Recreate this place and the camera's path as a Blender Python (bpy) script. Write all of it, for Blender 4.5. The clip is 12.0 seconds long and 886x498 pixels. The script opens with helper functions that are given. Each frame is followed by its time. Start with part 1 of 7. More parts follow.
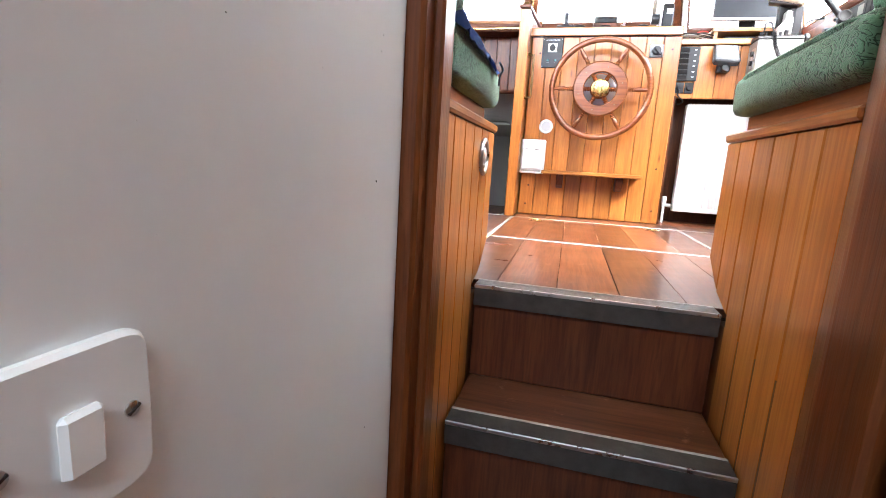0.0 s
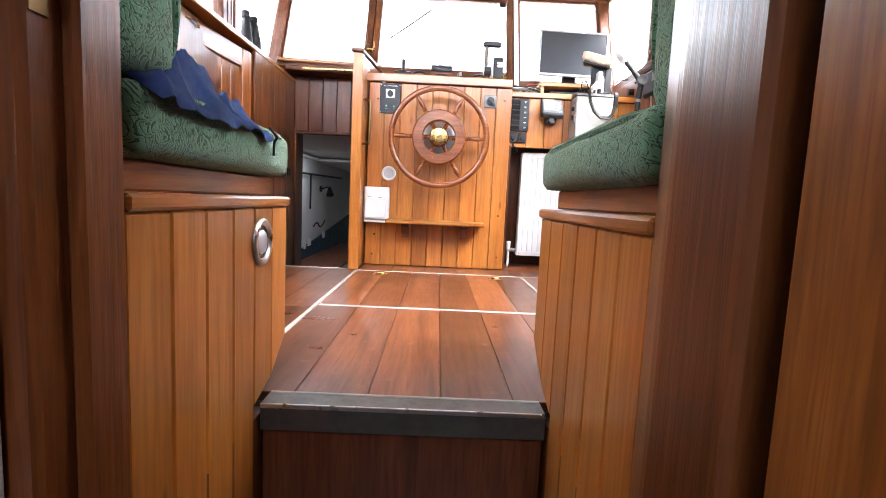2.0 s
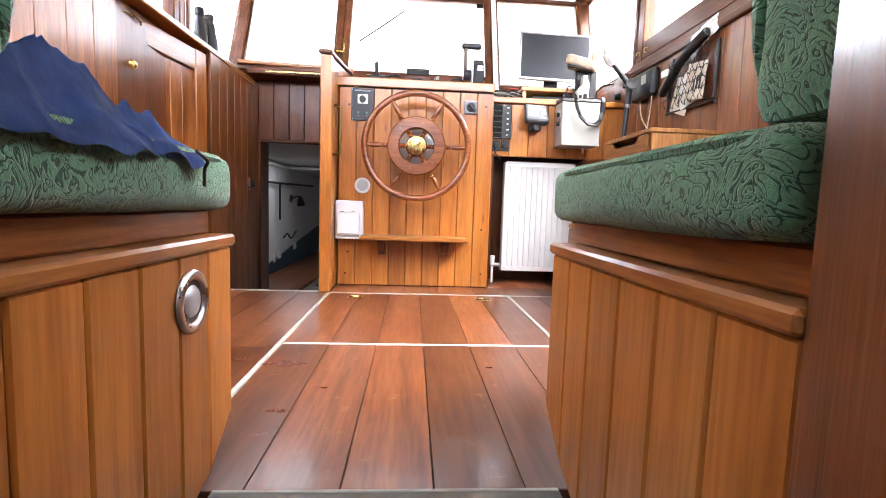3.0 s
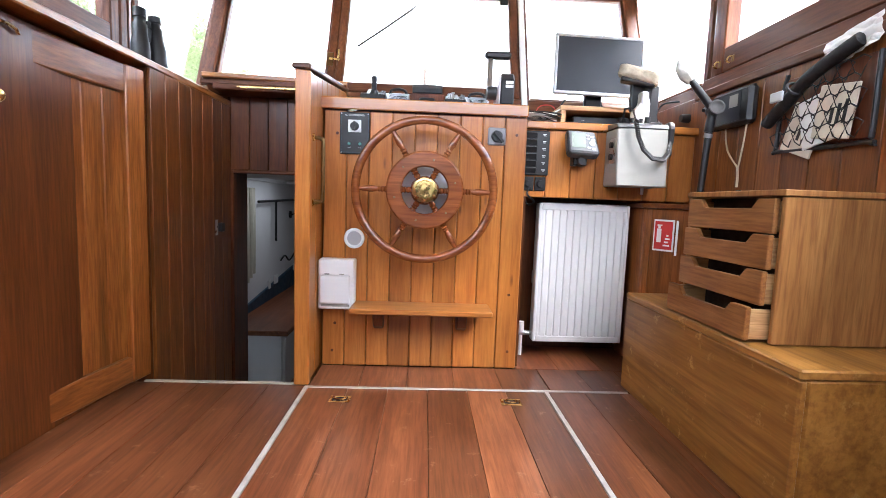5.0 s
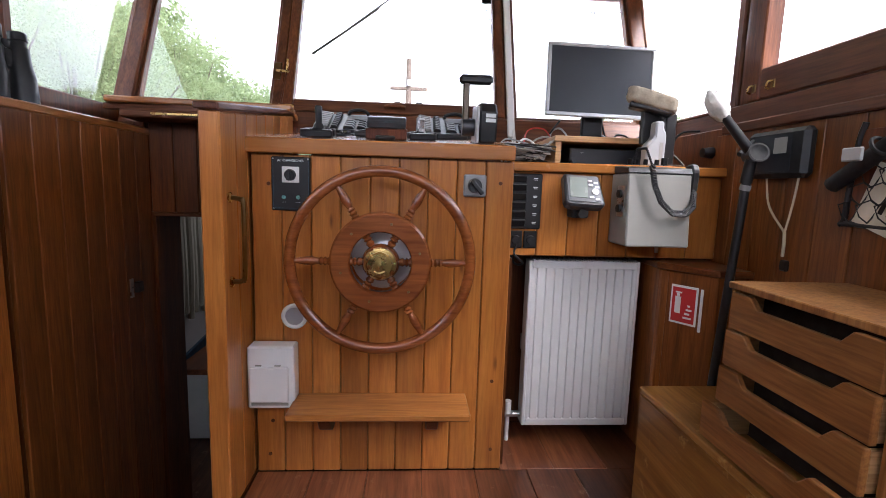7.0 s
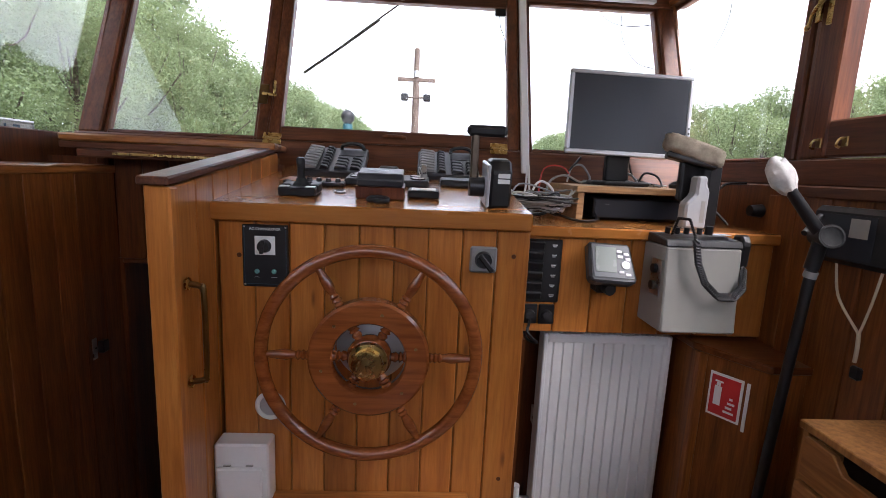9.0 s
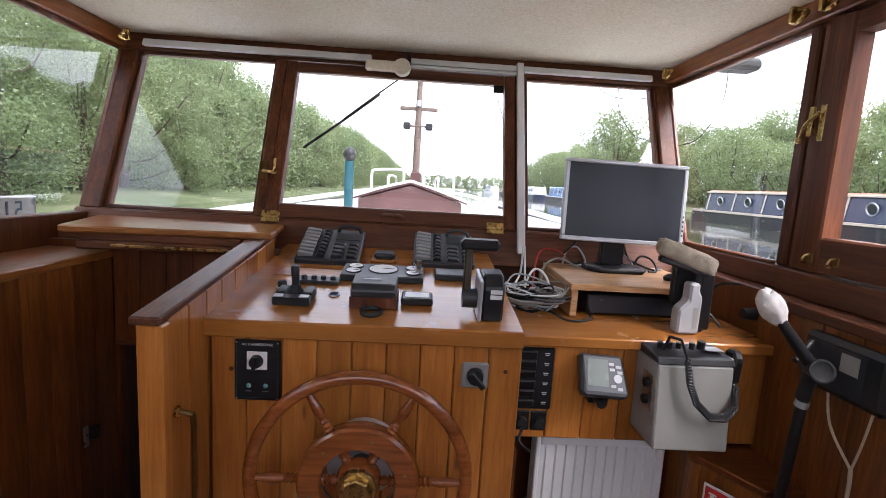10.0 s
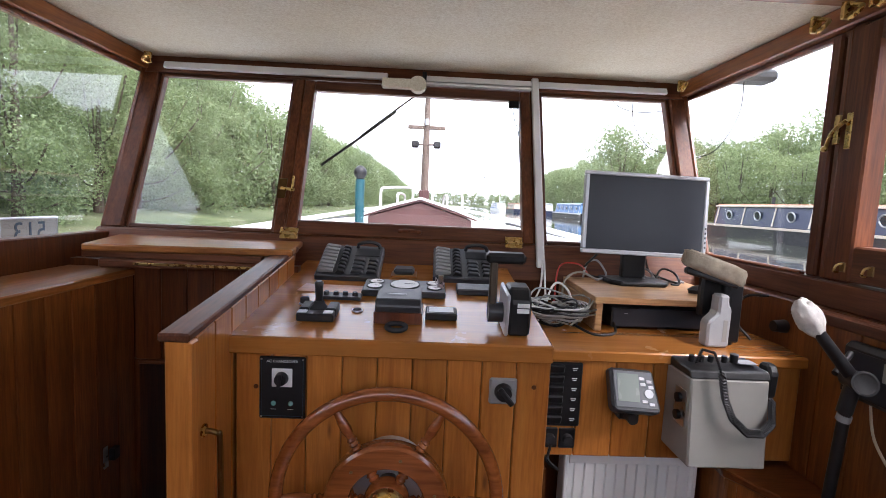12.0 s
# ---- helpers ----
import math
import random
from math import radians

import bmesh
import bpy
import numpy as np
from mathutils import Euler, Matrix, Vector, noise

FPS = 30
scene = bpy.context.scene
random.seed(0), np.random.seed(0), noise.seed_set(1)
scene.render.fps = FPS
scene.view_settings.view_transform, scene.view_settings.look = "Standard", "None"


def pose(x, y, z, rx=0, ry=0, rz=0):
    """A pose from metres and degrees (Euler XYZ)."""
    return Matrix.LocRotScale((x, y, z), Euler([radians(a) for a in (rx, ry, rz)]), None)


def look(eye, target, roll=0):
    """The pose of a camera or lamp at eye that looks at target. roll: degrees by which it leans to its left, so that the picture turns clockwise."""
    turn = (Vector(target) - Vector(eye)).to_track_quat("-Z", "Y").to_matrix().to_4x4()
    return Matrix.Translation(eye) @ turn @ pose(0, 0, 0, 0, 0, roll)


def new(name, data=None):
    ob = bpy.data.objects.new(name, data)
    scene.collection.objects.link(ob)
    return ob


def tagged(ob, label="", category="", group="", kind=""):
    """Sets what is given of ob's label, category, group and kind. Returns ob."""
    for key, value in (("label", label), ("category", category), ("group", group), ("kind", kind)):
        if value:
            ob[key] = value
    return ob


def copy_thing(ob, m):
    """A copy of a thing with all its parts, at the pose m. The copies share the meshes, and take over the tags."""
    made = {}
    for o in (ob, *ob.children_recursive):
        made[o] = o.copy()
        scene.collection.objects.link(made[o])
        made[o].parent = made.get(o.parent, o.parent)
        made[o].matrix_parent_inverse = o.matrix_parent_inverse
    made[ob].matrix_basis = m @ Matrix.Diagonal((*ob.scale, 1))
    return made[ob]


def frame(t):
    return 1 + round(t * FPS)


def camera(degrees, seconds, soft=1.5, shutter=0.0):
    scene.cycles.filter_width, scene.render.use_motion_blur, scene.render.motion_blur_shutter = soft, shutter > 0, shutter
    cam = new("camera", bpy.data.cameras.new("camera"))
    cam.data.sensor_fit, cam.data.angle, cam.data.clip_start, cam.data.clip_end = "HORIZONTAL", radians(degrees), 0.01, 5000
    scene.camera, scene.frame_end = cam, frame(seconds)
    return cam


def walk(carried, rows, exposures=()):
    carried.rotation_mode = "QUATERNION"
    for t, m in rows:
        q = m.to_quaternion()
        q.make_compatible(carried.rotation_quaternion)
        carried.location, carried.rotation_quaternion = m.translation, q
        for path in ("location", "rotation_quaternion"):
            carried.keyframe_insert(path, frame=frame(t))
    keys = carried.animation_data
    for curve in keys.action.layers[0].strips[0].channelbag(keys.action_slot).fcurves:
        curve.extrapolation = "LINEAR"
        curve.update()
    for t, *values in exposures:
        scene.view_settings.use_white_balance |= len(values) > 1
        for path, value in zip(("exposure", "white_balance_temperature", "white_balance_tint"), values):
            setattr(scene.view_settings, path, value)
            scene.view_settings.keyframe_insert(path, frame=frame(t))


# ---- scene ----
cam = camera(87.0, 12.0, 0.8)
PATH = [
    (0, (-0.102, 0.447, 0.268), (-0.596, 2.351, -0.095), 3.4),
    (0.5, (-0.093, 0.452, 0.325), (-0.467, 2.391, 0.004), 3.3),
    (1, (-0.086, 0.494, 0.367), (-0.331, 2.46, 0.094), 3.4),
    (1.5, (-0.063, 0.571, 0.375), (-0.168, 2.554, 0.138), 3.1),
    (2, (0.01, 0.669, 0.371), (0.041, 2.658, 0.165), 2.7),
    (2.5, (0.005, 0.751, 0.381), (0.126, 2.738, 0.186), 1.8),
    (3, (-0.011, 0.865, 0.418), (0.124, 2.852, 0.233), 1.9),
    (3.2, (-0.01, 0.939, 0.42), (0.121, 2.926, 0.233), 1.9),
    (4.8, (-0.011, 1.384, 0.638), (0.089, 3.371, 0.43), 2.2),
    (5, (0.002, 1.444, 0.655), (0.086, 3.433, 0.456), 2.1),
    (5.5, (0.024, 1.603, 0.751), (0.096, 3.593, 0.56), 2.2),
    (6, (0.052, 1.627, 0.86), (0.123, 3.617, 0.673), 2.3),
    (6.5, (0.082, 1.69, 0.864), (0.179, 3.677, 0.655), 2.0),
    (6.8, (0.092, 1.79, 0.852), (0.205, 3.774, 0.622), 1.9),
    (6.9, (0.09, 1.823, 0.872), (0.211, 3.805, 0.628), 1.8),
    (7, (0.087, 1.853, 0.903), (0.216, 3.832, 0.642), 1.7),
    (7.2, (0.097, 1.887, 0.968), (0.213, 3.865, 0.695), 1.3),
    (8.8, (0.072, 2.053, 1.091), (0.191, 4.023, 0.769), 2.6),
    (9, (0.105, 2.1, 1.125), (0.208, 4.07, 0.796), 2.6),
    (9.5, (0.103, 2.151, 1.294), (0.205, 4.126, 0.996), 3.1),
    (10, (0.115, 2.131, 1.376), (0.21, 4.111, 1.108), 3.4),
    (10.5, (0.094, 2.138, 1.365), (0.183, 4.121, 1.12), 3.5),
    (11, (0.077, 2.145, 1.364), (0.149, 4.131, 1.137), 3.2),
    (11.5, (0.069, 2.149, 1.363), (0.126, 4.137, 1.145), 3.0),
    (12, (0.07, 2.141, 1.363), (0.132, 4.13, 1.168), 2.6),
]
EXPOSURES = [(0, 4.15, 6050, 12), (1.0, 3.95, 5950, 11), (1.6, 3.72, 5980, 12), (2.2, 3.6, 6150, 15), (3.2, 3.57, 6200, 16), (5.0, 3.0, 5850, 14), (6.5, 2.1, 6000, 18), (7.2, 1.8, 6050, 19), (9.0, 1.3, 6100, 21), (10.0, 1.3, 6100, 21), (12.0, 1.35, 6100, 21)]
walk(cam, [(t, look(eye, target, roll)) for t, eye, target, roll in PATH], EXPOSURES)

# ---- sky and sun ----
SUN_HEIGHT, SUN_TURN = radians(54), radians(140)
world = bpy.data.worlds.new("overcast")
scene.world = world
world.use_nodes = True
wn, wl = world.node_tree.nodes, world.node_tree.links
wn.clear()
w_out, w_bg, w_bg2, w_mix = wn.new("ShaderNodeOutputWorld"), wn.new("ShaderNodeBackground"), wn.new("ShaderNodeBackground"), wn.new("ShaderNodeMixShader")
sky = wn.new("ShaderNodeTexSky")
sky.sky_type, sky.sun_disc, sky.sun_elevation, sky.sun_rotation = "NISHITA", False, SUN_HEIGHT, SUN_TURN
w_tc, w_map, w_noise, w_ramp = wn.new("ShaderNodeTexCoord"), wn.new("ShaderNodeMapping"), wn.new("ShaderNodeTexNoise"), wn.new("ShaderNodeValToRGB")
w_map.inputs["Scale"].default_value = (1.0, 1.0, 3.5)
w_noise.inputs["Scale"].default_value, w_noise.inputs["Detail"].default_value = 1.6, 7
w_ramp.color_ramp.elements[0].position, w_ramp.color_ramp.elements[1].position = 0.33, 0.56
wl.new(w_tc.outputs["Generated"], w_map.inputs["Vector"])
wl.new(w_map.outputs["Vector"], w_noise.inputs["Vector"])
wl.new(w_noise.outputs["Fac"], w_ramp.inputs["Fac"])
wl.new(sky.outputs["Color"], w_bg.inputs["Color"])
w_bg.inputs["Strength"].default_value = 0.15
w_bg2.inputs["Color"].default_value, w_bg2.inputs["Strength"].default_value = (0.92, 0.96, 1.0, 1), 1.6
wl.new(w_ramp.outputs["Color"], w_mix.inputs["Fac"])
wl.new(w_bg.outputs["Background"], w_mix.inputs[1])
wl.new(w_bg2.outputs["Background"], w_mix.inputs[2])
wl.new(w_mix.outputs["Shader"], w_out.inputs["Surface"])

sun = new("sun", bpy.data.lights.new("sun", "SUN"))
sun.data.energy, sun.data.angle, sun.data.color = 3.0, radians(35), (1.0, 0.96, 0.9)
sun.matrix_world = look((math.cos(SUN_HEIGHT) * math.sin(SUN_TURN), math.cos(SUN_HEIGHT) * math.cos(SUN_TURN), math.sin(SUN_HEIGHT)), (0, 0, 0))


def area_lamp(name, x, y, z, rx, ry, rz, w, h, power, color=(0.95, 0.98, 1.0)):
    """A rectangular area lamp, for skylight at an opening or for added fill."""
    lamp = new(name, bpy.data.lights.new(name, "AREA"))
    lamp.data.shape, lamp.data.size, lamp.data.size_y, lamp.data.energy, lamp.data.color = "RECTANGLE", w, h, power, color
    lamp.matrix_world = pose(x, y, z, rx, ry, rz)
    return lamp


# lamps added at window openings out of view, standing in for sky light
area_lamp("aft_window_light", 0.0, 1.11, 1.62, 90, 0, 0, 2.2, 0.46, 0.35)
area_lamp("side_window_light", 1.12, 1.65, 1.55, 90, 0, 90, 0.95, 0.55, 0.55)
area_lamp("side_window_light", -1.12, 1.65, 1.55, 90, 0, -90, 0.95, 0.55, 0.12)
# added fill lamp under the closed cabin ceiling, no opening above it
area_lamp("cabin_fill", -0.02, -0.45, 1.34, 0, 0, 0, 0.5, 0.8, 1.6, (0.76, 0.91, 1.0))
# added fill panel to brighten the saloon, the deck lies right above
area_lamp("saloon_fill", -1.1, 5.6, 0.825, 0, 0, 0, 0.5, 1.2, 0.5)

# ---- materials ----


def mat(name):
    m = bpy.data.materials.new(name)
    m.use_nodes = True
    nt = m.node_tree
    return m, nt.nodes, nt.links, nt.nodes["Principled BSDF"]


def coords(n, l, scale, randomise=True):
    """Place in the world, stretched, and shifted from one object to the next."""
    geo, mp = n.new("ShaderNodeNewGeometry"), n.new("ShaderNodeMapping")
    mp.inputs["Scale"].default_value = scale
    if randomise:
        info, mul, add = n.new("ShaderNodeObjectInfo"), n.new("ShaderNodeMath"), n.new("ShaderNodeVectorMath")
        mul.operation, mul.inputs[1].default_value = "MULTIPLY", 37.0
        l.new(info.outputs["Random"], mul.inputs[0])
        l.new(geo.outputs["Position"], add.inputs[0])
        l.new(mul.outputs[0], add.inputs[1])
        l.new(add.outputs[0], mp.inputs["Vector"])
    else:
        l.new(geo.outputs["Position"], mp.inputs["Vector"])
    return mp.outputs["Vector"]


def tex(n, l, vec, scale, detail=4, rough=0.55, distort=0.0):
    t = n.new("ShaderNodeTexNoise")
    t.inputs["Scale"].default_value, t.inputs["Detail"].default_value = scale, detail
    t.inputs["Roughness"].default_value, t.inputs["Distortion"].default_value = rough, distort
    l.new(vec, t.inputs["Vector"])
    return t.outputs["Fac"]


def ramp(n, l, fac, stops):
    r = n.new("ShaderNodeValToRGB")
    e = r.color_ramp.elements
    e[0].position, e[0].color = stops[0][0], (*stops[0][1], 1)
    e[1].position, e[1].color = stops[-1][0], (*stops[-1][1], 1)
    for p, c in stops[1:-1]:
        k = e.new(p)
        k.color = (*c, 1)
    l.new(fac, r.inputs["Fac"])
    return r.outputs["Color"]


def mixc(n, l, a, b, fac, mode="MIX"):
    m = n.new("ShaderNodeMix")
    m.data_type, m.blend_type = "RGBA", mode
    for sock, v in ((m.inputs[0], fac), (m.inputs[6], a), (m.inputs[7], b)):
        if hasattr(v, "is_linked"):
            l.new(v, sock)
        else:
            sock.default_value = v if not isinstance(v, tuple) else (*v, 1)
    return m.outputs[2]


def bump(n, l, p, height, strength, dist=0.002):
    b = n.new("ShaderNodeBump")
    b.inputs["Strength"].default_value, b.inputs["Distance"].default_value = strength, dist
    l.new(height, b.inputs["Height"])
    l.new(b.outputs["Normal"], p.inputs["Normal"])


def wood(name, dark, mid, light, axis="z", rough=0.34, coat=0.35, vary=0.25, grain=1.0, wear=0.0, worn=(0.5, 0.36, 0.2), knots=False, relief=0.22, streaks=0.3, pore=0.6):
    """Varnished boards: long grain along one axis, fine pores, a shade of its own for each board."""
    m, n, l, p = mat(name)
    long, across = 0.9 * grain, 14.0 * grain
    sc = {"x": (long, across, across), "y": (across, long, across), "z": (across, across, long)}[axis]
    fine = tuple(v * 6 for v in sc)
    v1, v2 = coords(n, l, sc), coords(n, l, fine)
    g = tex(n, l, v1, 1.3, 5, 0.6, 0.9)
    f = tex(n, l, v2, 1.6, 3, 0.6)
    col = ramp(n, l, g, [(0.28, dark), (0.5, mid), (0.74, light)])
    pores = ramp(n, l, f, [(0.36, (0.5, 0.42, 0.36)), (0.58, (1, 1, 1))])
    col = mixc(n, l, col, pores, pore, "MULTIPLY")
    streak = tex(n, l, v1, 3.1, 3, 0.5, 1.6)
    col = mixc(n, l, col, ramp(n, l, streak, [(0.4, (1, 1, 1)), (0.47, (0.66, 0.58, 0.5)), (0.5, (0.7, 0.62, 0.55)), (0.58, (1, 1, 1))]), streaks, "MULTIPLY")
    info = n.new("ShaderNodeObjectInfo")
    shade = ramp(n, l, info.outputs["Random"], [(0.0, (1 - vary, 1 - vary, 1 - vary * 1.1)), (1.0, (1.0 + vary * 0.5, 1.0 + vary * 0.45, 1.0 + vary * 0.3))])
    col = mixc(n, l, col, shade, 1.0, "MULTIPLY")
    v3 = coords(n, l, (1, 1, 1), False)
    blot = tex(n, l, v3, 4.0, 5, 0.6)
    col = mixc(n, l, col, ramp(n, l, blot, [(0.3, (0.8, 0.76, 0.72)), (0.65, (1.05, 1.04, 1.02))]), 0.6, "MULTIPLY")
    if knots:
        vk = coords(n, l, {"x": (2.2, 11, 11), "y": (11, 2.2, 11), "z": (11, 11, 2.6)}[axis])
        kv = n.new("ShaderNodeTexVoronoi")
        kv.inputs["Scale"].default_value = 1.0
        l.new(vk, kv.inputs["Vector"])
        col = mixc(n, l, (0.07, 0.022, 0.008), col, ramp(n, l, kv.outputs["Distance"], [(0.025, (0.3, 0.3, 0.3)), (0.08, (1, 1, 1))]))
    if wear:
        scuff = tex(n, l, v3, 17.0, 8, 0.75)
        col = mixc(n, l, col, worn, ramp(n, l, scuff, [(0.62 - wear * 0.1, (0, 0, 0)), (0.74 - wear * 0.1, (0.75, 0.75, 0.75))]))
    l.new(col, p.inputs["Base Color"])
    rr = ramp(n, l, tex(n, l, v3, 9.0, 5), [(0.2, (rough * 0.95,) * 3), (0.8, (min(1, rough * 1.2),) * 3)])
    p.inputs["Specular IOR Level"].default_value = 0.35
    l.new(rr, p.inputs["Roughness"])
    p.inputs["Coat Weight"].default_value, p.inputs["Coat Roughness"].default_value = coat, 0.16
    bump(n, l, p, f, relief, 0.001)
    return m


def paint(name, color, rough=0.45, metal=0.0, vary=0.08, scale=9.0, relief=0.05, coat=0.0, dist=0.002):
    m, n, l, p = mat(name)
    v = coords(n, l, (1, 1, 1), False)
    t = tex(n, l, v, scale, 6, 0.6)
    lo = tuple(c * (1 - vary) for c in color)
    hi = tuple(min(1, c * (1 + vary)) for c in color)
    l.new(ramp(n, l, t, [(0.3, lo), (0.7, hi)]), p.inputs["Base Color"])
    p.inputs["Metallic"].default_value, p.inputs["Coat Weight"].default_value = metal, coat
    l.new(ramp(n, l, tex(n, l, v, scale * 3, 4), [(0.3, (rough * 0.8,) * 3), (0.7, (min(1, rough * 1.25),) * 3)]), p.inputs["Roughness"])
    if relief:
        bump(n, l, p, tex(n, l, v, scale * 22, 3), relief, dist)
    return m


def speckled(name, dark, light):
    """Matt ceiling covering with a fine speckled fleck and faint yellowed clouds."""
    m, n, l, p = mat(name)
    v = coords(n, l, (1, 1, 1), False)
    fleck = tex(n, l, v, 130.0, 6, 0.8)
    col = ramp(n, l, fleck, [(0.36, dark), (0.48, tuple((a + b) / 2 for a, b in zip(dark, light))), (0.6, light)])
    cloud = ramp(n, l, tex(n, l, v, 2.5, 4, 0.6), [(0.3, (0.92, 0.88, 0.8)), (0.7, (1, 1, 1))])
    l.new(mixc(n, l, col, cloud, 1.0, "MULTIPLY"), p.inputs["Base Color"])
    p.inputs["Roughness"].default_value = 0.85
    bump(n, l, p, fleck, 0.4, 0.002)
    return m


def glow(name, color, strength):
    m, n, l, p = mat(name)
    p.inputs["Base Color"].default_value = (*color, 1)
    p.inputs["Emission Color"].default_value, p.inputs["Emission Strength"].default_value = (*color, 1), strength
    return m


PINE = wood("orange_pine", (0.36, 0.117, 0.022), (0.52, 0.19, 0.038), (0.61, 0.252, 0.058), "z", 0.3, 0.4, 0.26, knots=True, streaks=0.15, pore=0.35)
PINE_X = wood("orange_pine_lengthwise", (0.3, 0.105, 0.022), (0.42, 0.165, 0.036), (0.52, 0.23, 0.058), "x", 0.3, 0.4, 0.15)
PINE_Y = wood("orange_pine_forward", (0.3, 0.1, 0.022), (0.4, 0.15, 0.035), (0.5, 0.21, 0.055), "y", 0.3, 0.4, 0.15)
PANEL = wood("brown_panel", (0.085, 0.023, 0.006), (0.14, 0.04, 0.009), (0.195, 0.061, 0.015), "z", 0.38, 0.16, 0.22, knots=True)
WALLWOOD = wood("side_wall_boards", (0.15, 0.045, 0.01), (0.25, 0.08, 0.016), (0.33, 0.118, 0.026), "z", 0.36, 0.2, 0.22, knots=True, streaks=0.5)
PANEL_Y = wood("brown_panel_forward", (0.11, 0.03, 0.008), (0.17, 0.05, 0.012), (0.23, 0.074, 0.018), "y", 0.36, 0.2, 0.18)
PANEL_X = wood("brown_panel_across", (0.11, 0.03, 0.008), (0.17, 0.05, 0.012), (0.23, 0.074, 0.018), "x", 0.36, 0.2, 0.18)
TEAK_Y = wood("floor_boards", (0.12, 0.038, 0.017), (0.205, 0.07, 0.03), (0.29, 0.11, 0.048), "y", 0.3, 0.25, 0.5, 0.8, 0.2, (0.36, 0.2, 0.12))
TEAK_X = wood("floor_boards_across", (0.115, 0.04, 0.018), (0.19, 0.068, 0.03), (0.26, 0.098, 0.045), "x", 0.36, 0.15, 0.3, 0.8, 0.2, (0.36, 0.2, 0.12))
TOPWOOD = wood("glossy_worktop", (0.34, 0.12, 0.024), (0.48, 0.185, 0.038), (0.58, 0.25, 0.058), "x", 0.24, 0.55, 0.1, 0.8, streaks=0.05, pore=0.2)
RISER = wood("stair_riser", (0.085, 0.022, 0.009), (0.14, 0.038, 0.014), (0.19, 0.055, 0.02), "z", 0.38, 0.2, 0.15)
DOORWOOD = wood("brown_door", (0.2, 0.062, 0.013), (0.33, 0.108, 0.021), (0.42, 0.155, 0.034), "z", 0.33, 0.3, 0.22, knots=True, relief=0.4, streaks=0.55)
DOORWOOD_Y = wood("brown_door_forward", (0.18, 0.056, 0.013), (0.29, 0.096, 0.021), (0.38, 0.14, 0.033), "y", 0.33, 0.3, 0.15, relief=0.4)
JAMB = wood("varnished_jamb", (0.1, 0.027, 0.008), (0.175, 0.05, 0.013), (0.25, 0.078, 0.022), "z", 0.34, 0.3, 0.12, relief=0.7)
FRAME = wood("dark_frame", (0.075, 0.023, 0.008), (0.14, 0.043, 0.014), (0.21, 0.067, 0.022), "z", 0.45, 0.08, 0.15)
FRAME.node_tree.nodes["Principled BSDF"].inputs["Specular IOR Level"].default_value = 0.25
JAMB.node_tree.nodes["Principled BSDF"].inputs["Specular IOR Level"].default_value = 0.35
FRAME_X = wood("dark_frame_across", (0.075, 0.025, 0.01), (0.14, 0.046, 0.017), (0.21, 0.072, 0.027), "x", 0.48, 0.06, 0.15)
FRAME_Y = wood("dark_frame_forward", (0.085, 0.028, 0.012), (0.135, 0.044, 0.018), (0.185, 0.064, 0.027), "y", 0.45, 0.1, 0.15)
WHEEL = wood("wheel_mahogany", (0.2, 0.055, 0.016), (0.29, 0.085, 0.022), (0.36, 0.115, 0.03), "x", 0.22, 0.7, 0.05, 0.7)
OAK = wood("raw_ply", (0.26, 0.11, 0.03), (0.36, 0.165, 0.048), (0.43, 0.215, 0.07), "z", 0.5, 0.1, 0.12, 0.8)
OAK_X = wood("drawer_ply", (0.22, 0.085, 0.022), (0.31, 0.13, 0.035), (0.39, 0.175, 0.052), "y", 0.5, 0.05, 0.12, 0.9)
CHEST = wood("stained_chest", (0.2, 0.085, 0.016), (0.36, 0.165, 0.033), (0.48, 0.24, 0.056), "y", 0.42, 0.2, 0.1, 0.45, 0.3, (0.55, 0.33, 0.11), relief=0.5)
BEECH = wood("beech_board", (0.44, 0.24, 0.1), (0.54, 0.32, 0.15), (0.62, 0.4, 0.2), "x", 0.4, 0.2, 0.05)
WHITE = paint("white_wall_paint", (0.74, 0.74, 0.73), 0.55, 0, 0.03, 3.0, 0.12)
CREAM = speckled("ceiling_cloth", (0.69, 0.61, 0.46), (0.9, 0.85, 0.72))
ENAMEL = paint("radiator_enamel", (0.76, 0.76, 0.75), 0.42, 0, 0.02, 4.0, 0.0)
PLASTIC = paint("white_plastic", (0.8, 0.8, 0.79), 0.35, 0, 0.03, 5.0, 0.02)
BLACK = paint("black_plastic", (0.007, 0.007, 0.008), 0.43, 0, 0.25, 12.0, 0.05)
RUBBER = paint("dark_rubber", (0.016, 0.016, 0.017), 0.7, 0, 0.2, 14.0, 0.1)
GREYBOX = paint("grey_sheet_metal", (0.29, 0.285, 0.26), 0.42, 0, 0.06, 8.0, 0.04)
SILVER = paint("silver_plastic", (0.5, 0.51, 0.53), 0.35, 0.4, 0.04, 8.0, 0.02)
BRASS = paint("brass", (0.55, 0.38, 0.14), 0.27, 1.0, 0.15, 20.0, 0.06)
BRONZE = paint("dull_bronze", (0.13, 0.075, 0.03), 0.35, 1.0, 0.2, 20.0, 0.06)
DULLBRASS = paint("tarnished_brass", (0.2, 0.125, 0.05), 0.33, 1.0, 0.2, 20.0, 0.06)
STEEL = paint("brushed_steel", (0.55, 0.55, 0.56), 0.3, 1.0, 0.1, 18.0, 0.05)
TREADMETAL = paint("dull_aluminium", (0.11, 0.105, 0.1), 0.4, 0.7, 0.2, 25.0, 0.15)
STRIP = paint("pale_floor_inlay", (0.4, 0.385, 0.36), 0.5, 0, 0.2, 20.0, 0.05)
